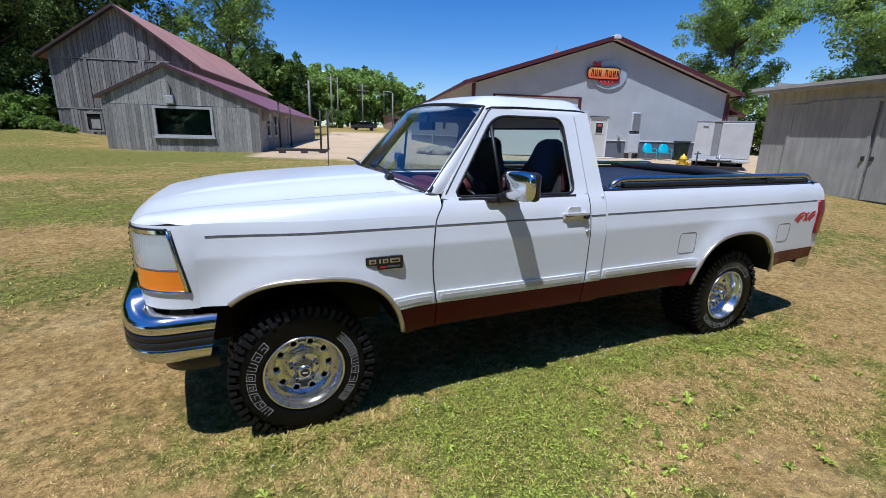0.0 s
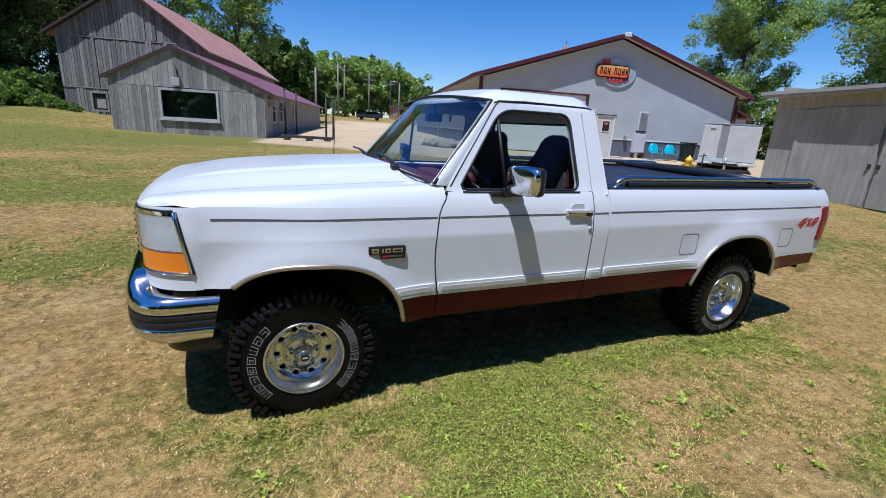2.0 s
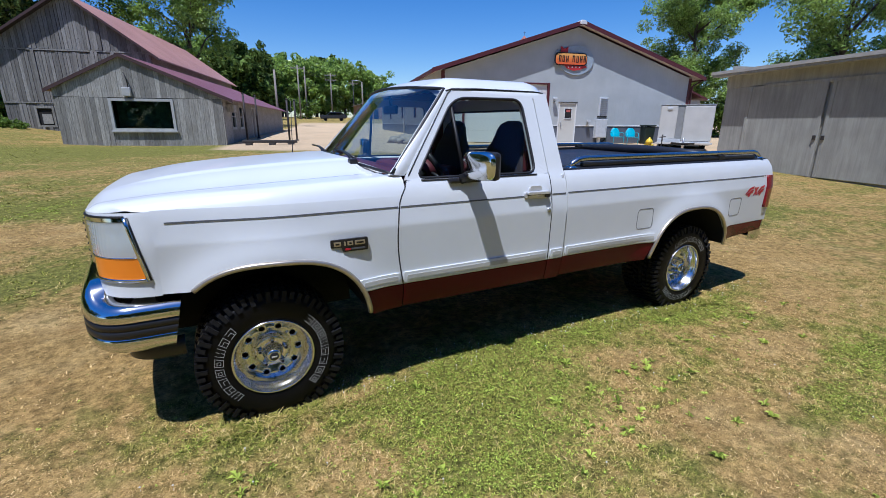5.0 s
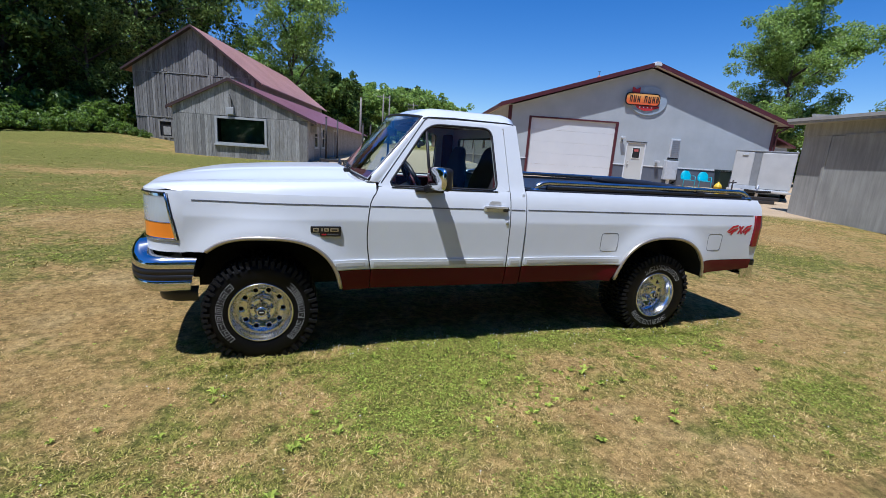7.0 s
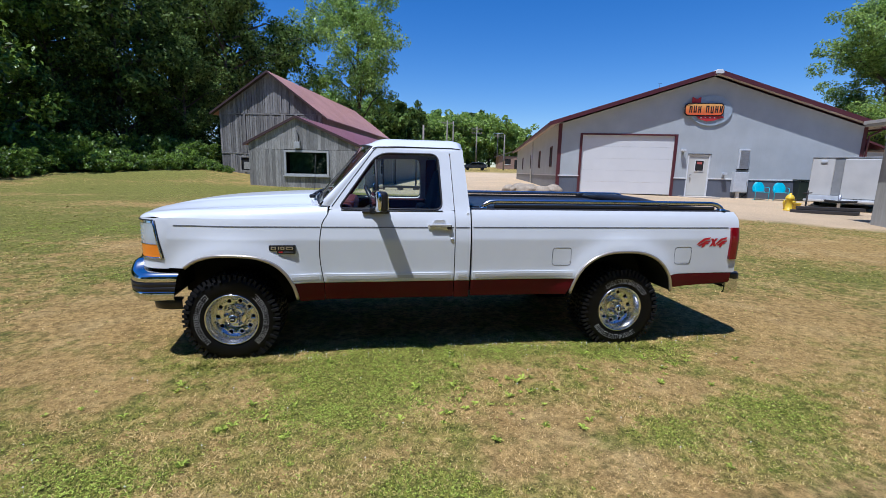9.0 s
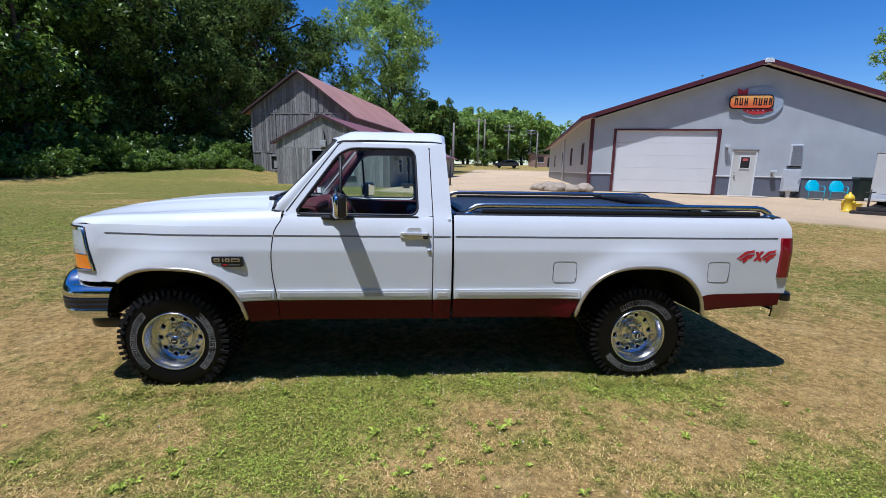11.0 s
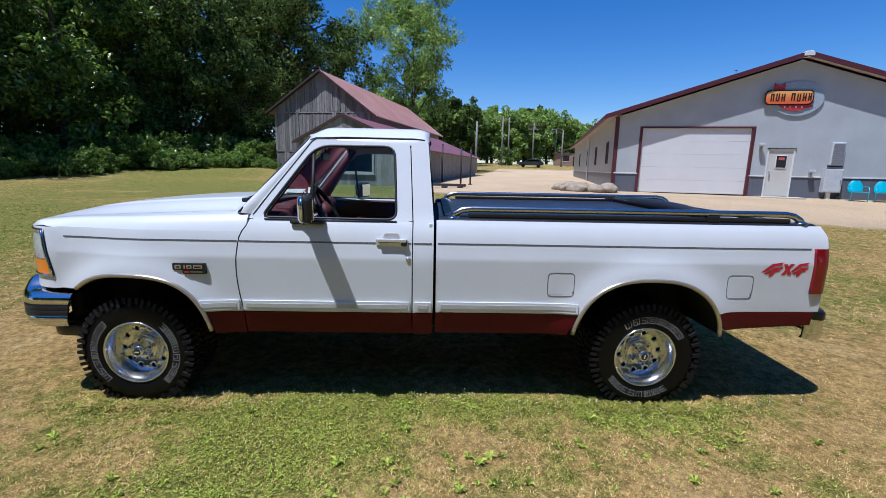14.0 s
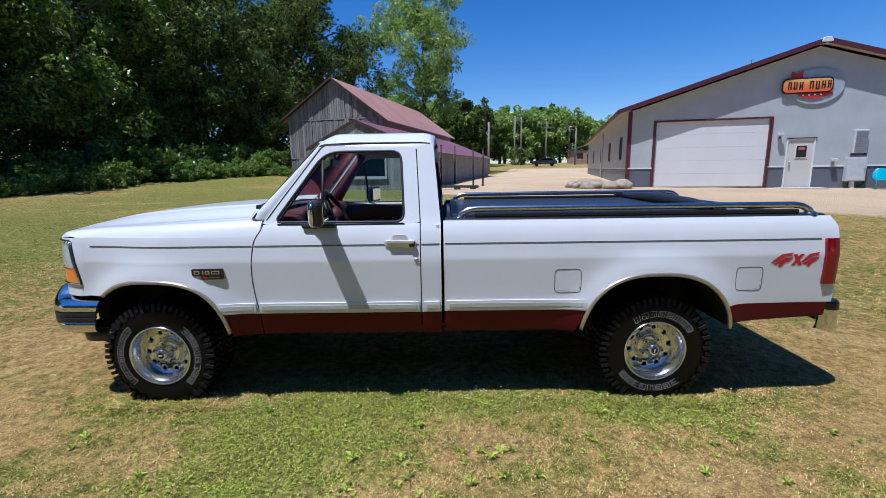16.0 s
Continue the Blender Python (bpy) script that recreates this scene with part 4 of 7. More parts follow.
def side_panels(s):
    low = lambda x: max(SPLIT, arch_z(x))
    front_low = lambda x: max(0.80, arch_z(x)) if x < FA else low(x)
    top = lambda x: 1.19
    panel_grid("front_fender", spread_x(-0.450, -0.30, 8) + spread_x(-0.28, FA + ac[0], 60) + spread_x(FA + ac[0] + 0.01, DOOR0 - 0.006, 8), front_low, top, 36, s, M_paint, edge=lambda x, z: x + seam(z) * smooth_step((x - 0.45) / 0.25))
    panel_grid("fender_rocker", spread_x(FA + ac[0] + 0.005, DOOR0 + 0.010, 10), lambda x: max(0.525, arch_z(x)), lambda x: SPLIT - 0.004, 6, s, M_rocker, "maroon lower fender")
    # door skin below the window
    panel_grid("door", spread_x(DOOR0, DOOR1, 24), lambda x: SPLIT, lambda x: 1.264, 44, s, M_paint, edge=lambda x, z: x + seam(z) * smooth_step((1.1 - x) / 0.37))
    panel_grid("door_rocker", spread_x(DOOR0 + 0.016, DOOR1, 16), lambda x: 0.53, lambda x: SPLIT - 0.004, 6, s, M_rocker, "maroon lower door")
    # cab corner behind the door
    panel_grid("cab_corner", spread_x(DOOR1 + 0.007, CAB1, 5), lambda x: SPLIT, lambda x: 1.772, 30, s, M_paint, edge=lambda x, z: x - 0.045 * min(1.0, max(0.0, (z - 1.262) / 0.52)) * (x - 1.6) / 0.33)
    panel_grid("corner_rocker", spread_x(DOOR1 + 0.007, CAB1, 3), lambda x: 0.525, lambda x: SPLIT - 0.004, 6, s, M_rocker, "maroon lower cab corner")
    # bed side
    bed_top = lambda x: 1.275
    panel_grid("bed_side", spread_x(BED0, RA - ac[1] - 0.01, 20) + spread_x(RA - ac[1], RA + ac[1], 64) + spread_x(RA + ac[1] + 0.01, BED1 - 0.05, 12) + [BED1 - 0.025, BED1 - 0.008, BED1],
               lambda x: max(SPLIT + 0.03 * smooth_step((x - 3.7) / 0.2), arch_z(x)), bed_top, 44, s, M_paint,
               edge=lambda x, z: x - 0.035 * smooth_step((z - 1.17) / 0.11) ** 2 * smooth_step((x - 4.3) / 0.17))
    panel_grid("bed_rocker", spread_x(BED0, RA - ac[1] - 0.005, 14), lambda x: max(0.53, arch_z(x)), lambda x: SPLIT - 0.004, 6, s, M_rocker, "maroon lower bed side")
    panel_grid("bed_rocker", spread_x(RA + ac[1] + 0.005, BED1 - 0.03, 10), lambda x: max(0.575 + 0.05 * (x - 3.8), arch_z(x)), lambda x: SPLIT + 0.026, 6, s, M_rocker, "maroon lower bed side")
    # pinstripe in the body crease
    for x0, x1 in ((-0.40, DOOR0 - 0.01), (DOOR0 + 0.005, DOOR1 - 0.005), (DOOR1 + 0.01, CAB1 - 0.01), (BED0 + 0.01, 4.395)):
        panel_grid("pinstripe", spread_x(x0, x1, 24), lambda x: 1.1275, lambda x: 1.1355, 1, s, M_stripe, "thin grey stripe", 0.004, 0.0025)
    zs = [0.685 + 0.575 * k / 16 for k in range(17)]
    tube("door_seam", [(DOOR0 - 0.003 + seam(z), s * (half_width(0.73, z) - 0.001), z) for z in zs], 0.0042, M_gasket, truck, "dark seam before the door", 5)
    tube("door_seam", [(DOOR1 + 0.0035, s * (half_width(1.80, z) - 0.001), z) for z in zs], 0.0038, M_gasket, truck, "dark seam behind the door", 5)
    # ribbed moulding above the rocker
    for x0, x1 in ((0.47, DOOR0 - 0.012), (DOOR0 + 0.012, DOOR1 - 0.012), (DOOR1 + 0.018, CAB1 - 0.012), (BED0 + 0.015, 2.875)):
        m = panel_grid("side_moulding", spread_x(x0, x1, 14), lambda x: 0.690, lambda x: 0.752, 4, s, M_paint, "white ribbed moulding", 0.016, 0.012)
        g = panel_grid("moulding_insert", spread_x(x0 + 0.02, x1 - 0.015, 14), lambda x: 0.708, lambda x: 0.735, 2, s, M_moulding, "grey insert", 0.004, 0.015)
        g.parent = m
        g.matrix_parent_inverse = Matrix()
    # arch lips and wheel wells
    for cx, a, b, p in ARCHES:
        lo, hi = (-0.335, 2.0) if cx < 1 else (-9, 9)
        pts = []
        for k in range(61):
            t = math.pi * k / 60
            x = cx - a * math.copysign(abs(math.cos(t)) ** (2 / p), math.cos(t))
            z = 0.40 + b * abs(math.sin(t)) ** (2 / p)
            if z > (0.53 if x > cx or cx > 1 else 0.80) and x > lo:
                pts.append((x, z))
        tube("arch_trim", [(x, s * (half_width(x, z) + 0.006), z - 0.004) for x, z in pts], 0.014, M_champagne, truck, "champagne metal arch trim", 8)
        verts = [(x, s * y, z) for x, z in pts for y in (half_width(x, z) - 0.012, 0.90, 0.50)]
        faces = [(i * 3 + k, i * 3 + k + 1, i * 3 + k + 4, i * 3 + k + 3) for i in range(len(pts) - 1) for k in (0, 1)]
        # black wall added inside the well to stop light coming through
        box("inner_well", cx - a, cx + a, min(s * 0.44, s * 0.50), max(s * 0.44, s * 0.50), 0.45, 0.40 + b + 0.02, M_under, truck, bevel=0)
        mesh_object("wheel_well", verts, faces, M_under, truck, smooth=True, thick=0.01)


sides(side_panels)


# hood, fender tops and nose: one rounded form over a plan outline
HOODW, NOSE_B = 0.715, 1.185
NOSE_L, NOSE_E = 0.268, 2.1      # length and squareness of the nose corner
CROWN = smooth_table(((-0.80, 1.190), (-0.73, 1.222), (-0.62, 1.252), (-0.45, 1.282), (-0.20, 1.312), (0.10, 1.335), (0.40, 1.352), (0.66, 1.362)))
SHOULDER = smooth_table(((-0.80, 1.190), (-0.69, 1.212), (-0.56, 1.228), (-0.40, 1.242), (-0.10, 1.258), (0.30, 1.276), (0.66, 1.292), (0.80, 1.300)))


def nose_x(y):
    """The nose's outline in plan: nearly straight across, round at the corners."""
    y = abs(y)
    if y < 0.64:
        return -0.45 - NOSE_L - 0.040 + 0.040 * (y / 0.64) ** 2
    q = min(1.0, (y - 0.64) / 0.232)
    return -0.45 - NOSE_L * (1 - q ** NOSE_E) ** (1 / NOSE_E)


def top_half(x):
    return half_width(max(x, -0.45), 1.186)


def top_z(x, y):
    t = abs(y) / 0.80
    z = interp(CROWN, x) + (interp(SHOULDER, x) - interp(CROWN, x)) * (0.30 * min(1, t) ** 2 + 0.70 * smooth_step((t - 0.50) / 0.42))
    # a low raised panel along the middle of the hood
    z += 0.011 * smooth_step((0.43 - abs(y)) / 0.045) * smooth_step((x + 0.66) / 0.30)
    e = min(top_half(x) - abs(y), (x - nose_x(y)) * 1.25)
    q = min(1.0, max(0.0, e / 0.115))
    return NOSE_B + (z - NOSE_B) * (1 - (1 - q) ** 3.2)


def loft(name, rows, material, label="", thick=0.012, flip=False, parent=None, smooth=True):
    w = len(rows[0])
    verts = [v for r in rows for v in r]
    faces = []
    for i in range(len(rows) - 1):
        for k in range(w - 1):
            f = (i * w + k, i * w + k + 1, (i + 1) * w + k + 1, (i + 1) * w + k)
            faces.append(f[::-1] if flip else f)
    return mesh_object(name, verts, faces, material, parent or truck, label, smooth, thick)


def ease(f):
    return f ** 1.7


rows = []
for i in range(41):
    row = []
    for k in range(81):
        y = HOODW * (-1 + 2 * k / 80)
        x0, x1 = nose_x(y), 0.575 + 0.075 * (y / HOODW) ** 2
        x = x0 + (x1 - x0) * ease(i / 40)
        row.append((x, y, top_z(x, y)))
    rows.append(row)
loft("hood", rows, M_paint, "broad white hood", flip=True)
for s in (-1, 1):
    rows = []
    for i in range(49):
        row = []
        f = ease(i / 48)
        for k in range(17):
            g = 1 - (1 - k / 16) ** 1.8
            ya = HOODW + 0.005
            x = nose_x(ya + (0.872 - ya) * g) + (0.765 - nose_x(ya + (0.872 - ya) * g)) * f
            w = top_half(x)
            y = ya + (w - ya) * g
            row.append((x, s * y, top_z(x, min(y, top_half(x)))))
        rows.append(row)
    loft("fender_top", rows, M_paint, flip=s > 0)


def nose_strip(y_in, x_side, out, z=1.0, n=22, x_end=None):
    """Plan points from the fender's side round the corner to y_in on the front."""
    w = half_width(-0.45, z)
    turned = max(0.0, (-0.45 - x_side) / NOSE_L)
    a0 = math.asin(min(1.0, turned) ** (NOSE_E / 2))
    a1 = math.asin(((-0.45 - x_end) / NOSE_L) ** (NOSE_E / 2)) if x_end else math.pi / 2
    pts = []
    for k in range(n + 1):
        a = a0 + (a1 - a0) * k / n
        pts.append((-0.45 - (NOSE_L + out) * math.sin(a) ** (2 / NOSE_E), 0.64 + (w - 0.64 + out) * math.cos(a) ** (2 / NOSE_E)))
    m = 6
    for k in range(1, m + 1 if x_end is None else 1):
        y = 0.64 + (y_in - 0.64) * k / m
        pts.append((nose_x(y) - out, y))
    return pts


def lamp_edge(z):
    """Where the lamp ends on the fender's side: it leans forward towards the top."""
    return -0.492 - 0.055 * (z - 0.875) / 0.29


def nose_band(name, z0, z1, s, material, label="", y_in=0.0, out=0.0, lean=0.0, rows_n=6, thick=0.02, side=None, end=None):
    rows = []
    for i in range(rows_n + 1):
        z = z0 + (z1 - z0) * i / rows_n
        rows.append([(x + lean * i / rows_n, s * y, z) for x, y in nose_strip(y_in, side(z) if side else -0.45, out, z, 22, end(z) if end else None)])
    return loft(name, rows, material, label, thick, flip=s < 0)


for s in (-1, 1):
    nose_band("nose_panel", 1.166, NOSE_B + 0.001, s, M_paint)
    nose_band("lamp_cheek", 0.868, 1.168, s, M_paint, "white panel beside the lamp", end=lambda z: lamp_edge(z) + 0.004)
    nose_band("lower_nose", 0.795, 0.870, s, M_paint, "white panel under the lamps")
    nose_band("headlight", 0.985, 1.146, s, M_lens, "clear ribbed headlight lens", 0.50, 0.004, thick=0.004, side=lamp_edge)
    nose_band("reflector", 0.980, 1.150, s, M_satin, "bright lamp reflector", 0.50, -0.022, thick=0.004, side=lamp_edge)
    nose_band("turn_signal", 0.884, 0.982, s, M_amber, "amber turn signal lens", 0.50, 0.004, side=lamp_edge)
    nose_band("lamp_brow", 1.148, 1.167, s, M_chrome, "bright strip over the lamp", 0.50, 0.006, side=lamp_edge)
    nose_band("lamp_backing", 0.872, 1.168, s, M_plastic, "dark lamp housing", 0.0, -0.030)

    def rim_line(z, d, y_in=0.50):
        return [(x, s * y, z) for x, y in nose_strip(y_in, lamp_edge(z), d, z)]
    tube("lamp_bezel", rim_line(0.878, 0.005), 0.008, M_chrome, truck, "bright lamp surround", 6)
    tube("lamp_bezel", rim_line(0.984, 0.004), 0.0030, M_chrome, truck, "bright lamp surround", 6)
    tube("lamp_seal", rim_line(1.169, 0.004), 0.006, M_plastic, truck, "dark seal over the lamp", 6)
    edge = [nose_strip(0.5, lamp_edge(z), 0.005, z)[0] + (z,) for z in (0.874, 0.92, 0.97, 1.02, 1.07, 1.12, 1.166)]
    tube("lamp_bezel", [(x, s * y, z) for x, y, z in edge], 0.009, M_chrome, truck, "bright lamp surround", 6)
    tube("lamp_seal", [(x + 0.011, s * (y + 0.001), z) for x, y, z in edge], 0.004, M_plastic, truck, "dark seal beside the lamp", 6)
box("grille", -0.775, -0.735, -0.48, 0.48, 0.875, 1.125, M_chrome, truck, "chrome grille", bevel=0.012)
for k in range(6):
    box("grille_bar", -0.785, -0.775, -0.45, 0.45, 0.90 + k * 0.035, 0.914 + k * 0.035, M_plastic, truck)
box("radiator_support", -0.50, -0.42, -0.78, 0.78, 0.60, 1.14, M_under, truck)

# front bumper: a plan curve swept by a section
def bumper_plan(half, x_back, x_corner, x_face, r=0.11, n=10):
    pts = [(x_back + (x_corner + r - x_back) * k / n, -half) for k in range(n)]
    for k in range(n + 1):
        a = math.pi / 2 * k / n
        pts.append((x_corner + r - r * math.sin(a), -half + r * (1 - math.cos(a))))
    for k in range(1, n + 1):
        g = k / n
        pts.append((x_corner + (x_face - x_corner) * math.sin(g * math.pi / 2), (-half + r) * (1 - g)))
    return pts + [(x, -y) for x, y in pts[-2::-1]]


def sweep_plan(name, plan, section, material, label="", thick=0.012, rise=0.085):
    rows = []
    n = len(plan)
    for i, (x, y) in enumerate(plan):
        a, b = plan[max(0, i - 1)], plan[min(n - 1, i + 1)]
        d = Vector((b[0] - a[0], b[1] - a[1], 0)).normalized()
        nrm = Vector((-d.y, d.x, 0))
        if nrm.dot(Vector((x + 0.25, y, 0))) < 0:
            nrm = -nrm
        up = smooth_step((0.88 - abs(y)) / 0.2) if rise else 0.0
        cut = 0.22 * smooth_step((x + 0.56) / 0.16) if rise else 0.0      # the ends are cut at a slant
        rows.append([(x + nrm.x * o - cut * (0.77 - z), y + nrm.y * o, z + up * rise * (z - 0.53) / 0.24) for o, z in section])
    return loft(name, rows, material, label, thick, flip=True)


plan = bumper_plan(0.905, -0.380, -0.780, -0.850, 0.200)
sweep_plan("front_bumper", plan, ((-0.16, 0.770), (-0.03, 0.766), (-0.004, 0.754), (0.013, 0.730), (0.020, 0.694), (0.010, 0.686)), M_chrome, "chrome front bumper")
sweep_plan("bumper_strip", plan, ((0.010, 0.686), (0.018, 0.680), (0.018, 0.656), (0.011, 0.652), (0.018, 0.648), (0.018, 0.618), (0.010, 0.612)), M_plastic, "black rub strip")
sweep_plan("bumper_lower", plan, ((0.010, 0.612), (0.017, 0.606), (0.009, 0.560), (-0.015, 0.533), (-0.05, 0.530)), M_chrome, "chrome lower bumper")
sweep_plan("valance", bumper_plan(0.83, -0.40, -0.66, -0.72, 0.16), ((-0.03, 0.54), (0.01, 0.52), (0.0, 0.445), (-0.05, 0.425)), M_plastic, "black air dam", rise=0.0)

# roof and pillars
A0, A1 = (0.685, 1.290), (1.105, 1.768)      # the windscreen pillar's foot and head, in x and z


def roof_half(x):
    return interp(((1.05, 0.66), (1.15, 0.695), (1.3, 0.712), (1.8, 0.714), (1.88, 0.708), (1.905, 0.694)), x)


rows = []
for i in range(21):
    f = i / 20
    row = []
    for k in range(29):
        t = -1 + 2 * k / 28
        xf = 1.00 + 0.115 * t * t
        x = xf + (1.898 - xf) * f
        edge = abs(t)
        crown = 1.866 - 0.016 * t * t - 0.075 * smooth_step((edge - 0.80) / 0.20)
        front = 0.075 * (1 - smooth_step(f / 0.22)) ** 1.4 * (1 - 0.75 * edge ** 3)
        back = 0.030 * smooth_step((f - 0.90) / 0.10) ** 1.5 * (1 - 0.75 * edge ** 3)
        row.append((x, t * (roof_half(x) + 0.012), crown - front - back))
    row.insert(0, (row[0][0], row[0][1] - 0.008, row[0][2] - 0.035))
    row.append((row[-1][0], row[-1][1] + 0.008, row[-1][2] - 0.035))
    rows.append(row)
rows.append([(x - 0.004, y, z - 0.045) for x, y, z in rows[-1]])
rows.insert(0, [(x + 0.002, y, z - 0.028) for x, y, z in rows[0]])
loft("roof", rows, M_paint, "white roof", 0.02, flip=True)
for s in (-1, 1):
    # drip rail and door frame above the belt
    # the rail's black also stands for the shadow line beneath it
    tube("drip_rail", [(A1[0] + 0.02, s * 0.726, 1.765), (A1[0] + 0.06, s * 0.722, 1.778), (1.35, s * 0.722, 1.785), (1.80, s * 0.722, 1.783), (1.87, s * 0.717, 1.776)], 0.0045, M_gasket, truck, "drip rail, its shadow put into the dark colour", 6)
    # windscreen pillar: a broad strip from cowl to roof
    rows = []
    for i in range(13):
        f = i / 12
        x, z = A0[0] + (A1[0] - A0[0]) * f, A0[1] + (A1[1] - A0[1]) * f
        o = min(0.893, 0.905 - 0.180 * f)
        rows.append([(x + 0.060 + 0.040 * (1 - f), s * (o - 0.006 - 0.006 * (1 - f)), z + 0.002), (x + 0.050 + 0.012 * (1 - f), s * (o - 0.002), z + 0.006), (x + 0.034, s * (o - 0.003), z + 0.010), (x + 0.014, s * (o - 0.010), z + 0.012), (x + 0.002, s * (o - 0.024), z + 0.006)])
    loft("windscreen_pillar", rows, M_paint, thick=0.015, flip=s < 0)


def rounded(points, r, n=5):
    """A closed outline with rounded corners."""
    out, m = [], len(points)
    for i, p in enumerate(points):
        p = Vector(p)
        a, b = Vector(points[i - 1]) - p, Vector(points[(i + 1) % m]) - p
        rr = min(r[i] if isinstance(r, (list, tuple)) else r, a.length * 0.45, b.length * 0.45)
        s, e = p + a.normalized() * rr, p + b.normalized() * rr
        for k in range(n + 1):
            t = k / n
            out.append(s * (1 - t) ** 2 + p * 2 * t * (1 - t) + e * t * t)
    return out


def resample(loop, n):
    """n points evenly along a closed outline, beginning at its lowest front point."""
    pts = loop + [loop[0]]
    ls = [0.0]
    for a, b in zip(pts, pts[1:]):
        ls.append(ls[-1] + (b - a).length)
    out = []
    j = 0
    for k in range(n):
        t = ls[-1] * k / n
        while ls[j + 1] < t:
            j += 1
        f = (t - ls[j]) / max(1e-9, ls[j + 1] - ls[j])
        out.append(pts[j].lerp(pts[j + 1], f))
    return out


def ring(name, outer, inner, y_of, material, label="", thick=0.03, flip=False, parent=None):
    n = len(outer)
    verts = [(p.x, y_of(p.x, p.y), p.y) for p in outer] + [(p.x, y_of(p.x, p.y), p.y) for p in inner]
    faces = [((k, (k + 1) % n, n + (k + 1) % n, n + k) if not flip else (n + k, n + (k + 1) % n, (k + 1) % n, k)) for k in range(n)]
    return mesh_object(name, verts, faces, material, parent or truck, label, False, thick)


def nearest_pairs(inner, outer_loop, centre):
    """For each inner point the outer outline's point on the same ray from the centre."""
    out = []
    c = Vector(centre)
    m = len(outer_loop)
    for p in inner:
        d = (p - c).normalized()
        best = None
        for i in range(m):
            a, b = outer_loop[i], outer_loop[(i + 1) % m]
            e = b - a
            den = d.x * e.y - d.y * e.x
            if abs(den) < 1e-9:
                continue
            t = ((a.x - c.x) * e.y - (a.y - c.y) * e.x) / den
            u = ((a.x - c.x) * d.y - (a.y - c.y) * d.x) / den
            if t > 0 and -1e-6 <= u <= 1 + 1e-6 and (best is None or t < best):
                best = t
        out.append(c + d * (best or 0.1))
    return out


win = resample(rounded([(0.850, 1.276), (1.168, 1.728), (1.676, 1.730), (1.700, 1.272)], [0.05, 0.10, 0.07, 0.06], 8), 96)
door_out = rounded([(0.775, 1.262), (0.79, 1.300), (1.145, 1.778), (1.772, 1.782), (1.800, 1.262)], [0.01, 0.03, 0.07, 0.06, 0.005], 6)
win_out = nearest_pairs(win, door_out, (1.42, 1.47))
for s in (-1, 1):
    ys = lambda x, z, s=s: s * half_width(x, z)
    ring("door_frame", win_out, win, ys, M_paint, thick=0.035, flip=s < 0)
    tube("window_gasket", [(p.x, s * (half_width(p.x, p.y) - 0.004), p.y) for p in win], 0.009, M_gasket, truck, "black window rubber", 6, True)
    bm = bmesh.new()
    bm.faces.new([bm.verts.new((p.x, s * (half_width(p.x, p.y) - 0.018), p.y)) for p in win])
    g = part("side_window", bm, M_clear, truck, "clear door glass")
    g.visible_shadow = False
    tube("door_seam", [(x, s * (half_width(x, z) + 0.001), z) for x, z in ((0.800, 1.292), (0.90, 1.432), (1.00, 1.567), (1.09, 1.690), (1.135, 1.752), (1.165, 1.774), (1.30, 1.777), (1.74, 1.780))], 0.0035, M_gasket, truck, "dark seam round the door", 5)
    tube("inner_windscreen_pillar", [(0.80, s * 0.83, 1.27), (0.97, s * 0.755, 1.50), (1.15, s * 0.665, 1.745)], [0.045, 0.040, 0.040], M_cloth_red, truck, "maroon pillar trim", 8)
    # vent window bar
    tube("vent_bar", [(1.165, s * (half_width(1.1, 1.275) - 0.012), 1.275), (1.150, s * (half_width(1.1, 1.72) - 0.012), 1.722)], 0.011, M_gasket, truck, "black vent window bar", 6)
    tube("belt_moulding", [(0.875, s * (half_width(0.9, 1.264) + 0.002), 1.266), (1.29, s * (half_width(1.2, 1.262) + 0.002), 1.262), (1.70, s * (half_width(1.7, 1.262) + 0.002), 1.262)], 0.006, M_gasket, truck, "black belt strip", 6)
    # inner door panel
    box("inner_door", 0.80, 1.76, s * 0.86 if s > 0 else -0.90, 0.90 if s > 0 else -0.86, 0.62, 1.25, M_cloth_red, truck, "maroon door panel", bevel=0.02)
    box("armrest", 1.15, 1.6, min(s * 0.80, s * 0.86), max(s * 0.80, s * 0.86), 1.02, 1.10, M_cloth_red, truck, bevel=0.02)
    box("inner_pillar", 1.74, 1.86, min(s * 0.70, s * 0.74), max(s * 0.70, s * 0.74), 1.25, 1.72, M_cloth_red, truck, bevel=0.02)

# windscreen: bowed glass with a black edge
rows = []
for i in range(13):
    f = i / 12
    row = []
    for k in range(25):
        t = -1 + 2 * k / 24
        half = 0.884 - 0.172 * f
        x = (0.612 + 0.098 * t * t) + ((1.012 + 0.108 * t * t) - (0.612 + 0.098 * t * t)) * f
        row.append((x, t * half, 1.340 - 0.035 * t * t + (1.812 - 0.035 * t * t - 1.340 + 0.035 * t * t) * f))
    rows.append(row)
ws = loft("windscreen", rows, M_windscreen, "clear bowed windscreen", 0.0, flip=True)
ws.visible_shadow = False
tube("windscreen_seal", rows[0] + [r[-1] for r in rows[1:]] + rows[-1][::-1] + [r[0] for r in rows[::-1]][1:], 0.010, M_gasket, truck, "black windscreen seal", 6)
rows2 = []
for f in (0.0, 0.35, 0.7, 1.0):
    rows2.append([(0.555 + 0.075 * t * t + (0.10 + 0.03 * t * t) * f, t * (0.76 + 0.10 * f), 1.352 - 0.052 * abs(t) ** 2.5 - 0.018 * math.sin(math.pi * f) - 0.012 * f) for t in [-1 + k / 10 for k in range(21)]])
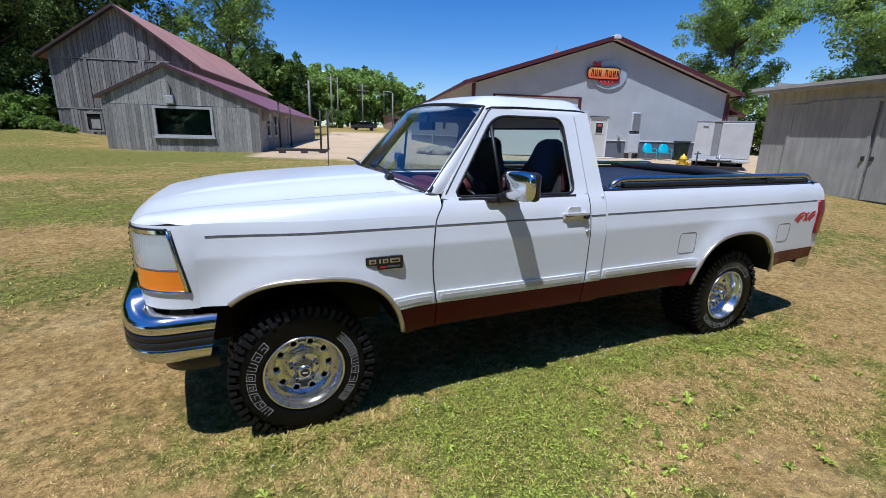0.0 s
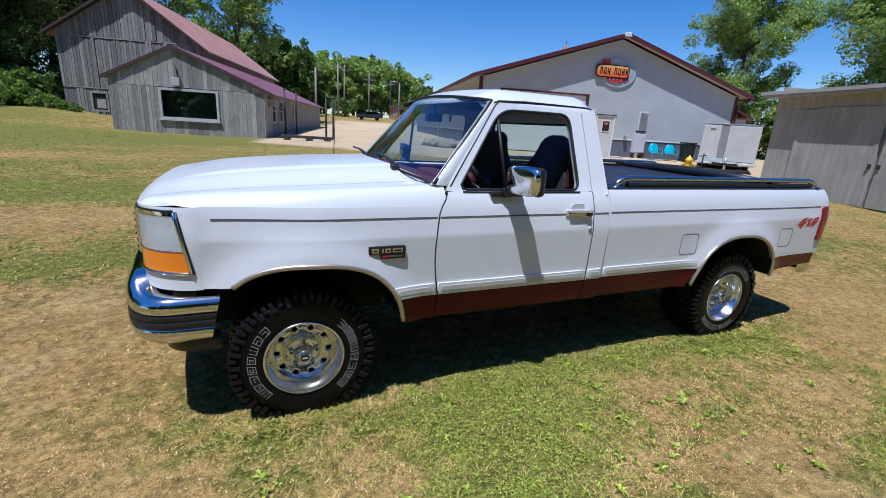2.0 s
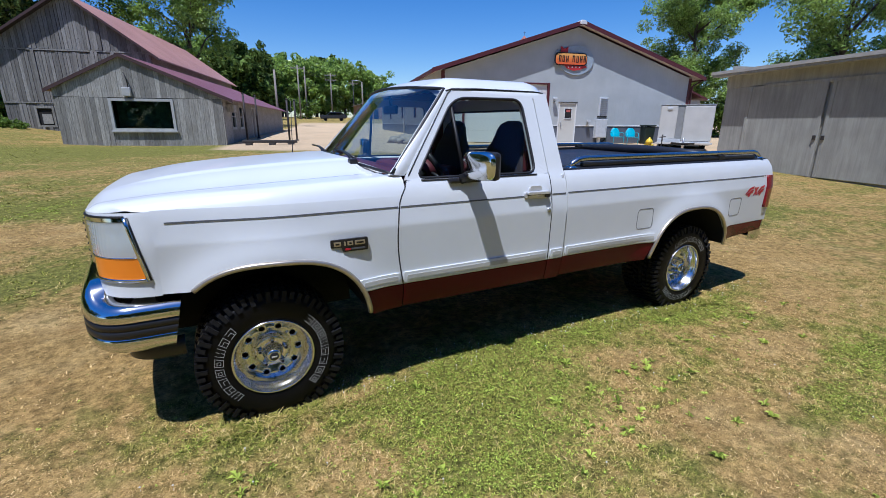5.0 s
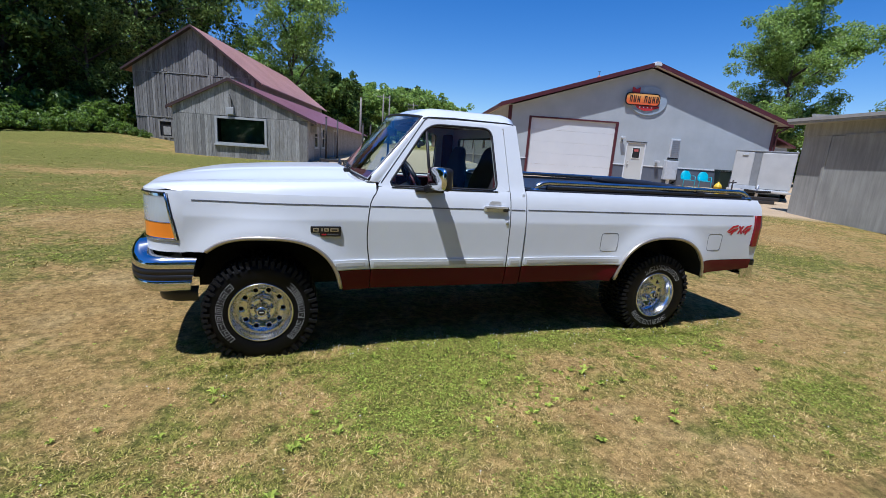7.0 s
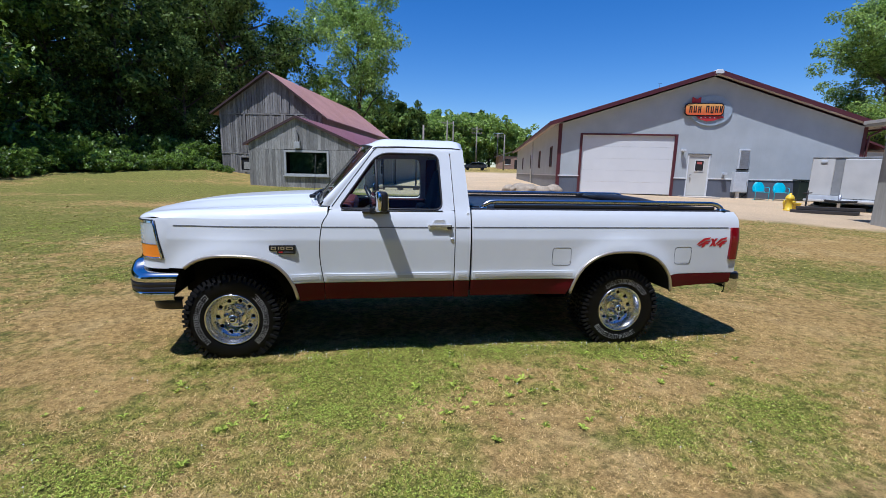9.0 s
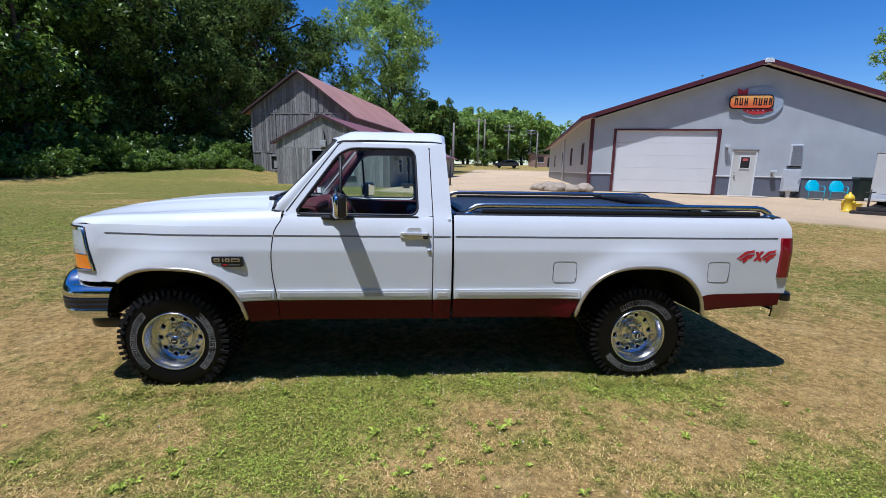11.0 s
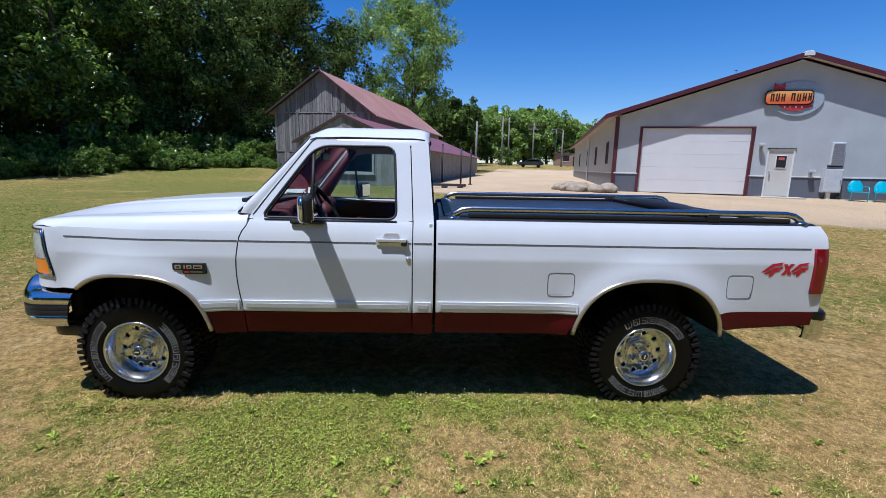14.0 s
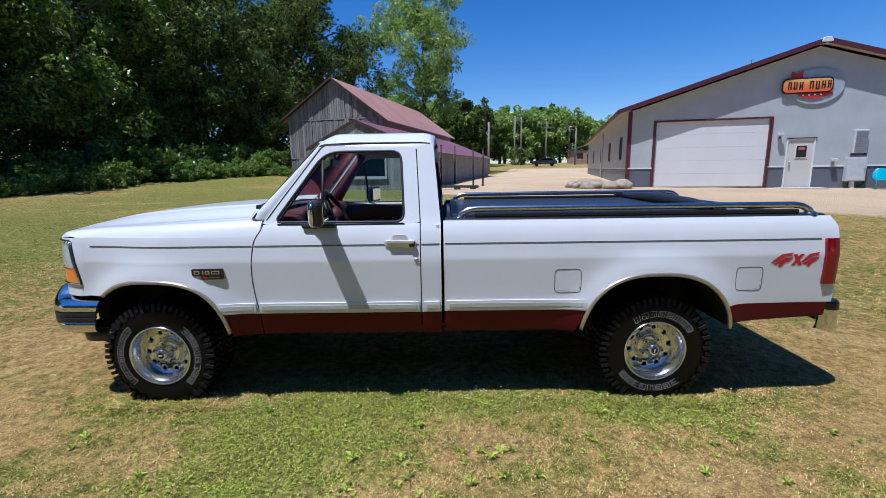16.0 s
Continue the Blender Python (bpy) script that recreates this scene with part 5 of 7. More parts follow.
loft("cowl", rows2, M_paint, "white cowl panel", 0.02, flip=True)
for y0 in (-0.50, 0.28):
    w = box("wiper_pivot", 0.575, 0.625, y0 - 0.03, y0 + 0.03, 1.335, 1.365, M_plastic, truck, bevel=0.008)
    tube("wiper_arm", [(0.598, y0, 1.356), (0.618, y0 + 0.16, 1.376), (0.634, y0 + 0.36, 1.392)], [0.010, 0.008, 0.006], M_plastic, truck, "black wiper arm", 6)
    tube("wiper_blade", [(0.626, y0 + 0.04, 1.366), (0.636, y0 + 0.32, 1.388), (0.640, y0 + 0.60, 1.388)], 0.008, M_plastic, truck, "black wiper blade", 6)
tube("antenna", [(0.45, 0.80, 1.25), (0.45, 0.80, 1.30), (0.47, 0.80, 1.75)], [0.010, 0.004, 0.0018], M_plastic, truck, "thin whip antenna", 6)

# cab's rear wall round its window
bw = resample(rounded([(-0.60, 1.33), (-0.60, 1.68), (0.60, 1.68), (0.60, 1.33)], 0.07, 6), 80)
bo = nearest_pairs(bw, rounded([(-0.905, 1.25), (-0.71, 1.77), (0.71, 1.77), (0.905, 1.25)], 0.05, 5), (0, 1.5))
back_x = lambda z: 1.925 - 0.045 * smooth_step((z - 1.28) / 0.5)
n = len(bw)
verts = [(back_x(p.y), p.x, p.y) for p in bo] + [(back_x(p.y), p.x, p.y) for p in bw]
mesh_object("cab_rear_panel", verts, [(k, n + k, n + (k + 1) % n, (k + 1) % n) for k in range(n)], M_paint, truck, thick=0.02)
tube("rear_gasket", [(back_x(p.y), p.x, p.y) for p in bw], 0.016, M_gasket, truck, "black rear window rubber", 6, True)
bm = bmesh.new()
bm.faces.new([bm.verts.new((back_x(p.y) - 0.01, p.x, p.y)) for p in bw])
rw_glass = part("rear_window", bm, M_clear, truck, "clear rear glass")
rw_glass.visible_shadow = False
box("cab_rear_lower", 1.905, 1.925, -0.93, 0.93, 0.55, 1.255, M_paint, truck)
lathe("third_brake_light", [(0.0, -0.14), (0.02, -0.14), (0.02, 0.14), (0.0, 0.14)], M_red_lens, truck, "red high brake lamp", 8, "y", (1.89, 0, 1.79))

# interior
box("cab_floor", 0.55, 1.90, -0.86, 0.86, 0.55, 0.60, M_under, truck)
box("firewall", 0.52, 0.56, -0.85, 0.85, 0.55, 1.26, M_under, truck)
bm = bmesh.new()
prof = [(0.66, 1.290), (0.78, 1.310), (0.93, 1.295), (0.965, 1.24), (0.93, 1.05), (0.80, 0.95), (0.58, 0.95)]
a = [bm.verts.new((x, -0.80, z)) for x, z in prof]
b = [bm.verts.new((x, 0.80, z)) for x, z in prof]
bm.faces.new(a)
bm.faces.new(b[::-1])
for k in range(len(prof)):
    j = (k + 1) % len(prof)
    bm.faces.new((a[k], b[k], b[j], a[j]))
part("dashboard", bm, M_cloth_red, truck, "maroon dashboard", bevel=0.02)
box("instrument_hood", 0.83, 0.97, -0.62, -0.22, 1.25, 1.335, M_cloth_red, truck, bevel=0.03)
wheel_pts = []
for k in range(28):
    a = k * math.tau / 28
    wheel_pts.append((1.15 - 0.09 * math.sin(a), -0.42 + 0.19 * math.cos(a), 1.27 + 0.165 * math.sin(a)))
sw = tube("steering_wheel", wheel_pts, 0.019, M_plastic, truck, "dark steering wheel", 8, True)
o = lathe("wheel_hub", [(0.0, -0.03), (0.06, -0.03), (0.07, 0.03), (0.0, 0.04)], M_cloth_red, sw, steps=14, axis="z")
o.matrix_local = pose(1.145, -0.42, 1.27, 0, 60, 0)
tube("steering_column", [(1.14, -0.42, 1.26), (0.92, -0.42, 1.14)], 0.035, M_plastic, truck)
for a in (200, 340, 90):
    q = radians(a)
    tube("wheel_spoke", [(1.145, -0.42, 1.27), (1.15 - 0.09 * math.sin(q), -0.42 + 0.185 * math.cos(q), 1.27 + 0.16 * math.sin(q))], 0.012, M_plastic, sw)
box("seat_cushion", 1.22, 1.76, -0.80, 0.80, 0.80, 0.99, M_cloth_red, truck, "maroon bench cushion", bevel=0.05)
for y in (-0.43, 0.43):
    bm = bmesh.new()
    half = [(0.30, 0.0), (0.30, 0.38), (0.285, 0.46), (0.245, 0.535), (0.20, 0.58), (0.172, 0.63), (0.155, 0.68), (0.12, 0.72), (0.07, 0.74)]
    pr = [(-u, z) for u, z in half] + half[::-1]
    fr = [bm.verts.new((1.66 + z * 0.20, y + u, 0.86 + z)) for u, z in pr]
    bk = [bm.verts.new((1.78 + z * 0.14, y + u, 0.86 + z)) for u, z in pr]
    bm.faces.new(fr)
    bm.faces.new(bk[::-1])
    for k in range(len(pr)):
        j = (k + 1) % len(pr)
        bm.faces.new((fr[k], bk[k], bk[j], fr[j]))
    part("seat_back", bm, M_cloth_dark, truck, "dark seat back with raised headrest", bevel=0.06)
    box("seat_bolster", 1.62, 1.74, y - 0.26, y + 0.26, 0.95, 1.22, M_cloth_red, truck, "maroon seat facing", bevel=0.04, m=None)
rv = box("inside_mirror", 1.035, 1.06, -0.13, 0.13, 1.64, 1.70, M_plastic, truck, "black inside mirror", bevel=0.012)
tube("mirror_stalk", [(1.05, 0, 1.70), (1.04, 0, 1.79)], 0.01, M_plastic, rv)
box("headliner", 1.22, 1.86, -0.60, 0.60, 1.772, 1.782, M_cloth_red, truck, bevel=0)

# outside mirrors
for s in (-1, 1):
    base = box("mirror_base", 1.04, 1.26, min(s * 0.90, s * 0.955), max(s * 0.90, s * 0.955), 1.240, 1.268, M_plastic, truck, "black mirror foot", bevel=0.012)
    # a domed chrome shell, its outer end swung back a little
    bm = bmesh.new()
    rings = []
    for d, f in ((0.046, 0.99), (0.041, 1.0), (0.034, 0.985), (0.026, 0.92), (0.019, 0.79), (0.015, 0.55), (0.014, 0.25)):
        loop = []
        for k in range(40):
            c, q = math.cos(k * math.tau / 40), math.sin(k * math.tau / 40)
            loop.append(bm.verts.new((d, 0.124 * f * math.copysign(abs(c) ** 0.55, c), 0.082 * f * math.copysign(abs(q) ** 0.55, q))))
        rings.append(loop)
    for r0, r1 in zip(rings, rings[1:]):
        for k in range(40):
            bm.faces.new((r0[k], r0[(k + 1) % 40], r1[(k + 1) % 40], r1[k]))
    bm.faces.new(rings[-1])
    bm.faces.new(rings[0][::-1])
    head = part("door_mirror", bm, M_chrome, truck, "rounded chrome door mirror", smooth=True)
    head.matrix_local = pose(1.118, s * 1.085, 1.350, 0, 0, -s * 14)
    box("mirror_rim", 0.042, 0.102, -0.121, 0.121, -0.079, 0.079, M_plastic, head, "deep black mirror rim", bevel=0.025)
    box("mirror_face", 0.102, 0.1055, -0.10, 0.10, -0.06, 0.06, M_mirror, head, "mirror glass", bevel=0)
    tube("mirror_arm", [(1.12, s * 0.935, 1.262), (1.15, s * 0.965, 1.275), (1.165, s * 1.02, 1.30)], [0.03, 0.028, 0.03], M_plastic, truck, "black mirror arm", 8)

# door handles, locks, fuel doors, lamps
for s in (-1, 1):
    yo = lambda x, z, d, s=s: s * (half_width(x, z) + d)
    hb = plate("door_handle", rounded([(1.575, 1.118), (1.575, 1.160), (1.775, 1.160), (1.775, 1.112)], 0.015, 4) and [(p.x, p.y) for p in rounded([(1.575, 1.118), (1.575, 1.160), (1.775, 1.160), (1.775, 1.112)], 0.015, 4)],
               yo(1.68, 1.14, 0.014), yo(1.68, 1.14, -0.02), M_satin, truck, "satin metal door handle surround", 0.004)
    plate("handle_recess", [(p.x, p.y) for p in rounded([(1.60, 1.122), (1.60, 1.145), (1.725, 1.145), (1.725, 1.122)], 0.01, 3)], yo(1.68, 1.14, 0.0165), yo(1.68, 1.14, 0.013), M_satin, hb, "pale recess")
    plate("handle_lock", round_rect(1.733, 1.770, 1.117, 1.156, 0.008, 3), yo(1.75, 1.14, 0.030), yo(1.75, 1.14, 0.012), M_plastic, hb, "black lock end")
    # thin black plate that draws the grip's shadow
    plate("handle_shadow_gap", round_rect(1.592, 1.728, 1.137, 1.1425, 0.002, 2), yo(1.66, 1.14, 0.018), yo(1.66, 1.14, 0.015), M_plastic, hb, "dark strip painted as the shadow under the grip")
    plate("handle_grip", [(p.x, p.y) for p in rounded([(1.59, 1.143), (1.59, 1.160), (1.765, 1.158), (1.765, 1.141)], 0.007, 3)], yo(1.68, 1.15, 0.034), yo(1.68, 1.15, 0.015), M_satin, hb, "satin metal grip", 0.003)
    plate("handle_escutcheon", [(p.x, p.y) for p in rounded([(1.615, 1.163), (1.63, 1.193), (1.715, 1.193), (1.725, 1.163)], 0.012, 3)], yo(1.67, 1.18, 0.006), yo(1.67, 1.18, -0.02), M_satin, hb, "brushed plate")
    lathe("door_lock", [(0.0, 0.006), (0.012, 0.006), (0.016, 0.0), (0.016, -0.01)], M_steel, truck, "steel lock", 14, "y", (1.778, yo(1.778, 1.03, 0.0), 1.03)) if s > 0 else lathe("door_lock", [(0.0, -0.006), (0.012, -0.006), (0.016, 0.0), (0.016, 0.01)], M_steel, truck, "steel lock", 14, "y", (1.778, yo(1.778, 1.03, 0.0), 1.03))
for x0 in (2.675, 3.85):
    loop = resample(rounded([(x0, 0.80), (x0, 0.955), (x0 + 0.172, 0.955), (x0 + 0.172, 0.80)], 0.03, 5), 48)
    tube("fuel_door_seam", [(p.x, -half_width(p.x, p.y) - 0.0005, p.y) for p in loop], 0.0022, M_stripe, truck, "", 4, True)
    fd = panel_grid("fuel_door", spread_x(x0 + 0.012, x0 + 0.160, 6), lambda x: 0.812, lambda x: 0.943, 6, -1, M_paint, "square fuel filler door", 0.002, 0.0006)
    box("fuel_latch", x0 + 0.160, x0 + 0.172, -half_width(x0 + 0.166, 0.83) - 0.004, -half_width(x0 + 0.166, 0.83) + 0.002, 0.826, 0.838, M_steel, fd, bevel=0.002)

# badge on the fender: raised bars on a dark plate
bd = plate("model_badge", [(p.x, p.y) for p in rounded([(0.322, 0.948), (0.322, 0.990), (0.522, 0.990), (0.522, 0.922), (0.385, 0.922), (0.380, 0.948)], 0.006, 2)], -0.990, -0.945, M_plastic, truck, "black badge with plain raised bars")
for k, (a, b) in enumerate(((0.338, 0.375), (0.392, 0.400), (0.410, 0.440), (0.450, 0.505))):
    plate("badge_bar", round_rect(a, b, 0.956, 0.979, 0.003, 2), -0.994, -0.990, M_champagne, bd)
    if b - a > 0.02:
        plate("badge_bar", round_rect(a + 0.008, b - 0.008, 0.963, 0.972, 0.002, 2), -0.996, -0.994, M_plastic, bd)
plate("badge_bar", round_rect(0.430, 0.505, 0.932, 0.940, 0.003, 2), -0.994, -0.990, M_stripe, bd)
plate("badge_bar", round_rect(0.395, 0.425, 0.931, 0.941, 0.003, 2), -0.995, -0.993, M_decal, bd)

# four-by-four decal on the bed side
def decal_point(x, z):
    return (4.06 + x * 0.325, -half_width(4.06 + x * 0.325, 0.950 + z * 0.096) - 0.002, 0.950 + z * 0.096)


dec = thing("drive_decal", "red slanted brush-stroke 4X4 decal on the bed side", "decal", pose(0, CY, 0))
dec.parent = truck
dec.matrix_world = pose(0, CY, 0)
FOUR_TOP = [(0.0, 0.28), (0.10, 0.56), (0.22, 0.88), (0.47, 1.0), (0.42, 0.86), (0.46, 0.80), (0.30, 0.74), (0.22, 0.58), (0.10, 0.34)]
FOUR_LOW = [(0.06, 0.22), (0.16, 0.36), (0.29, 0.62), (0.46, 0.68), (0.44, 0.54), (0.37, 0.47), (0.42, 0.38), (0.31, 0.32), (0.24, 0.02), (0.17, 0.0), (0.20, 0.24), (0.12, 0.16)]
CROSS = [(0.46, 0.86), (0.54, 0.88), (0.66, 0.12), (0.58, 0.10)], [(0.43, 0.10), (0.51, 0.12), (0.69, 0.88), (0.61, 0.90)]
for pts in (FOUR_TOP, FOUR_LOW, *CROSS, [(x * 0.84 + 0.61, z) for x, z in FOUR_TOP], [(x * 0.84 + 0.61, z) for x, z in FOUR_LOW]):
    bm = bmesh.new()
    bm.faces.new([bm.verts.new(decal_point(x, z)) for x, z in pts])
    o = part("decal_stroke", bm, M_decal, None)
    o.parent = truck

# black box that fills the gap between cab and bed
box("bed_gap_seal", 1.925, 1.975, -0.86, 0.86, 0.56, 1.24, M_under, truck, bevel=0)
# tail lamps, tailgate, bed box
for s in (-1, 1):
    rows = []
    for i in range(9):
        z = 0.835 + (1.135 - 0.835) * i / 8
        hw = half_width(4.44, z) + 0.020
        rows.append([(4.418, s * hw, z), (4.47, s * (hw - 0.002), z), (4.505, s * (hw - 0.010), z), (4.526, s * (hw - 0.04), z), (4.530, s * (hw - 0.12), z)])
    loft("tail_lamp", rows, M_red_lens, "dark red tail lamp", 0.02, flip=s > 0)
box("tailgate", 4.465, 4.505, -0.80, 0.80, 0.68, 1.255, M_paint, truck, bevel=0.015)
box("bed_floor", 2.0, 4.44, -0.79, 0.79, 0.945, 0.965, M_vinyl, truck)
box("bed_front", 1.975, 2.01, -0.90, 0.90, 0.70, 1.262, M_paint, truck)
for s in (-1, 1):
    box("bed_inner_side", 2.0, 4.44, min(s * 0.78, s * 0.80), max(s * 0.78, s * 0.80), 0.945, 1.26, M_vinyl, truck)
    rows = []
    for x in spread_x(1.967, 4.44, 20):
        hw = half_width(x, 1.275)
        rows.append([(x, s * (hw + 0.002), 1.270), (x, s * (hw - 0.006), 1.284), (x, s * (hw - 0.03), 1.288), (x, s * 0.79, 1.288), (x, s * 0.775, 1.276)])
    loft("bed_cap", rows, M_plastic, "black plastic bed rail cap", 0.02, flip=s < 0)
    # bright bed rail on end feet, dark strip below
    y = s * 0.845
    tube("bed_rail", [(2.055, y, 1.290), (2.075, y, 1.315), (2.12, y, 1.338), (2.18, y, 1.345), (3.2, y, 1.346), (4.25, y, 1.345), (4.31, y, 1.335), (4.355, y, 1.310), (4.37, y, 1.290)], 0.021, M_rail, truck, "polished tubular bed rail", 12)
    box("rail_lining", 2.16, 4.28, y - 0.022, y + 0.022, 1.288, 1.318, M_plastic, truck, "black strip under the bed rail", bevel=0.008)
    for x in (2.06, 4.365):
        lathe("rail_foot", [(0.0, 1.300), (0.034, 1.298), (0.042, 1.288), (0.042, 1.280)], M_chrome, truck, "chrome rail foot", 14, "z", (x, y, 0))
    box("rail_bracket", 3.72, 3.80, y - 0.03, y + 0.03, 1.285, 1.330, M_plastic, truck, bevel=0.006)
# soft cover over the bed, its rear part folded back
rows = []
for i in range(17):
    x = 2.01 + (3.78 - 2.01) * i / 16
    rows.append([(x, t * 0.79, 1.296 + 0.004 * math.sin(x * 9) * (1 - t * t) - 0.006 * (1 - t * t)) for t in [-1 + k / 12 for k in range(25)]])
loft("bed_cover", rows, M_vinyl, "taut navy-black soft bed cover", 0.01, flip=True)
tube("cover_roll", [(3.80, -0.79, 1.316), (3.82, -0.4, 1.326), (3.82, 0.0, 1.330), (3.82, 0.4, 1.326), (3.80, 0.79, 1.316)], [0.030, 0.042, 0.048, 0.044, 0.032], M_vinyl, truck, "folded-back roll of the bed cover", 12)
tube("cover_bow", [(4.25, -0.79, 1.29), (4.25, 0.79, 1.29)], 0.014, M_plastic, truck, "thin cover bow", 8)

# rear bumper
rplan = [(4.545, -0.80), (4.565, -0.845), (4.605, -0.864), (4.645, -0.852), (4.690, -0.79), (4.705, -0.60), (4.71, 0.0)]
rplan = rplan + [(x, -y) for x, y in rplan[-2::-1]]
rows = []
for x, y in rplan:
    rows.append([(x - 0.06, y * 0.95, 0.672), (x - 0.008, y, 0.678), (x, y, 0.668), (x, y, 0.622)])
loft("rear_bumper_pad", rows, M_plastic, "black rear bumper step pad", 0.02)
rows = []
for x, y in rplan:
    rows.append([(x - 0.003, y * 0.998, 0.624), (x - 0.002, y, 0.53), (x - 0.004, y * 0.997, 0.492), (x - 0.010, y * 0.985, 0.474)])
loft("rear_bumper", rows, M_chrome, "chrome rear step bumper", 0.015)
for s in (-1, 1):
    box("bumper_bracket", 4.20, 4.62, min(s * 0.55, s * 0.80), max(s * 0.55, s * 0.80), 0.56, 0.66, M_under, truck)

# chassis
for s in (-1, 1):
    box("frame_rail", -0.50, 4.40, min(s * 0.38, s * 0.46), max(s * 0.38, s * 0.46), 0.50, 0.64, M_under, truck)
for x in (0.0, WHEELBASE):
    tube("axle", [(x, -0.70, 0.371), (x, 0.70, 0.371)], 0.045, M_under, truck)
    lathe("differential", [(0.0, -0.16), (0.09, -0.12), (0.14, 0.0), (0.09, 0.12), (0.0, 0.16)], M_under, truck, "", 16, "y", (x, 0.1 if x else 0.25, 0.371))
box("fuel_tank", 2.05, 3.0, -0.75, -0.5, 0.50, 0.68, M_under, truck, bevel=0.03)
box("engine_block", -0.35, 0.50, -0.33, 0.33, 0.50, 1.10, M_under, truck, bevel=0.03)
box("gearbox", 0.5, 1.9, -0.2, 0.2, 0.45, 0.62, M_under, truck, bevel=0.03)
tube("exhaust", [(0.6, 0.5, 0.48), (2.6, 0.5, 0.50), (3.6, 0.62, 0.62), (4.3, 0.7, 0.52)], 0.03, M_steel, truck)


# wheels
def add_holed_disc(bm, count, ring_r, hole_r, r0, r1, depth):
    """A dished disc with round holes: one annular sector round each hole."""
    for k in range(count):
        a0 = k * math.tau / count
        half = math.pi / count * ring_r
        rings = []
        for f in (-1, 0.0, 0.35, 1.0):
            loop = []
            for q in range(32):
                p = q * math.tau / 32
                c, w = math.cos(p), math.sin(p)
                t = min((r1 - ring_r) / c if c > 1e-6 else (r0 - ring_r) / c if c < -1e-6 else 9, half / abs(w) if abs(w) > 1e-6 else 9)
                d = hole_r + (t - hole_r) * max(0.0, f)
                r, a = ring_r + d * c, a0 + d * w / ring_r
                loop.append(bm.verts.new((r * math.cos(a), depth(r) + (0.02 if f < 0 else 0.0), r * math.sin(a))))
            rings.append(loop)
        for a, b in zip(rings, rings[1:]):
            for q in range(32):
                bm.faces.new((a[q], a[(q + 1) % 32], b[(q + 1) % 32], b[q]))
    bmesh.ops.remove_doubles(bm, verts=bm.verts, dist=1e-5)


def make_wheel(x, s, spin):
    """A chunky tyre on a polished wheel with ten round holes; local y points outwards at -1."""
    holder = pose(x, 0, 0.371) @ (Matrix() if s < 0 else pose(0, 0, 0, 0, 0, 180)) @ pose(0, 0, 0, 0, spin, 0)
    bm = bmesh.new()
    add_holed_disc(bm, 10, 0.138, 0.0160, 0.090, 0.178, lambda r: -0.842 + 0.02 * abs(r - 0.138) / 0.05)
    add_lathe(bm, [(0.206, -0.915), (0.212, -0.925), (0.208, -0.932), (0.200, -0.931), (0.197, -0.920), (0.195, -0.902), (0.190, -0.898), (0.188, -0.880), (0.184, -0.875), (0.182, -0.852), (0.177, -0.826)], 72)
    add_lathe(bm, [(0.198, -0.93), (0.200, -0.70), (0.215, -0.69)], 64)
    add_lathe(bm, [(0.090, -0.823), (0.088, -0.846), (0.082, -0.850), (0.060, -0.851), (0.0, -0.851)], 48)
    rim = part("wheel", bm, M_alloy, truck, "polished dished alloy wheel with ten holes", smooth=True)
    rim.matrix_local = holder
    lathe("brake_drum", [(0.0, -0.80), (0.165, -0.80), (0.17, -0.70)], M_under, rim, "dark brake drum behind the holes", 32)
    lathe("hub_cap", [(0.0, -0.922), (0.026, -0.922), (0.035, -0.917), (0.040, -0.905), (0.042, -0.885), (0.045, -0.882), (0.047, -0.856), (0.056, -0.850)], M_chrome, rim, "bright hub cap", 32)
    lathe("hub_centre", [(0.0, -0.9245), (0.021, -0.9245), (0.024, -0.9215)], M_plastic, rim, "dark hub centre", 24)
    box("hub_badge", -0.014, 0.014, -0.9260, -0.9243, -0.004, 0.004, M_satin, rim, bevel=0)
    for k in range(5):
        a = k * math.tau / 5 + math.pi / 2
        lathe("lug_nut", [(0.0085, -0.888), (0.0105, -0.888), (0.0125, -0.884), (0.0130, -0.862), (0.0165, -0.850)], M_chrome, rim, "", 12, "y", (0.070 * math.cos(a), 0, 0.070 * math.sin(a)))
        lathe("stud", [(0.0, -0.878), (0.0085, -0.878), (0.0085, -0.888)], M_plastic, rim, "dark stud", 10, "y", (0.070 * math.cos(a), 0, 0.070 * math.sin(a)))
    bm = bmesh.new()
    add_lathe(bm, [(0.205, -0.900), (0.212, -0.922), (0.220, -0.926), (0.232, -0.931), (0.264, -0.934), (0.304, -0.933), (0.331, -0.925), (0.346, -0.910), (0.356, -0.880), (0.358, -0.78), (0.356, -0.650), (0.346, -0.615), (0.322, -0.605), (0.26, -0.61), (0.205, -0.66)], 80)
    tyre = part("tyre", bm, M_rubber, rim, "chunky black all-terrain tyre", smooth=True)
    # blocks: shoulder lugs that reach down the side wall by turns, and staggered middle rows
    bm = bmesh.new()
    N = 56

    def block(a, h, foot, top, ya, yb, skew):
        """One block from the foot radius to the top radius, its sides slightly drawn in."""
        vs = []
        foot, top = foot + 0.012, top + 0.012
        for r, pinch in ((foot, 1.0), (top, 0.86)):
            for y, e in ((ya, 0.0), (yb, skew)):
                for g in (-1, 1):
                    q = a + g * h * pinch + e
                    yy = y + (0.007 if r == top and y < -0.93 else -0.007 if r == top and y > -0.61 else 0.0)
                    vs.append(bm.verts.new((r * math.cos(q), yy, r * math.sin(q))))
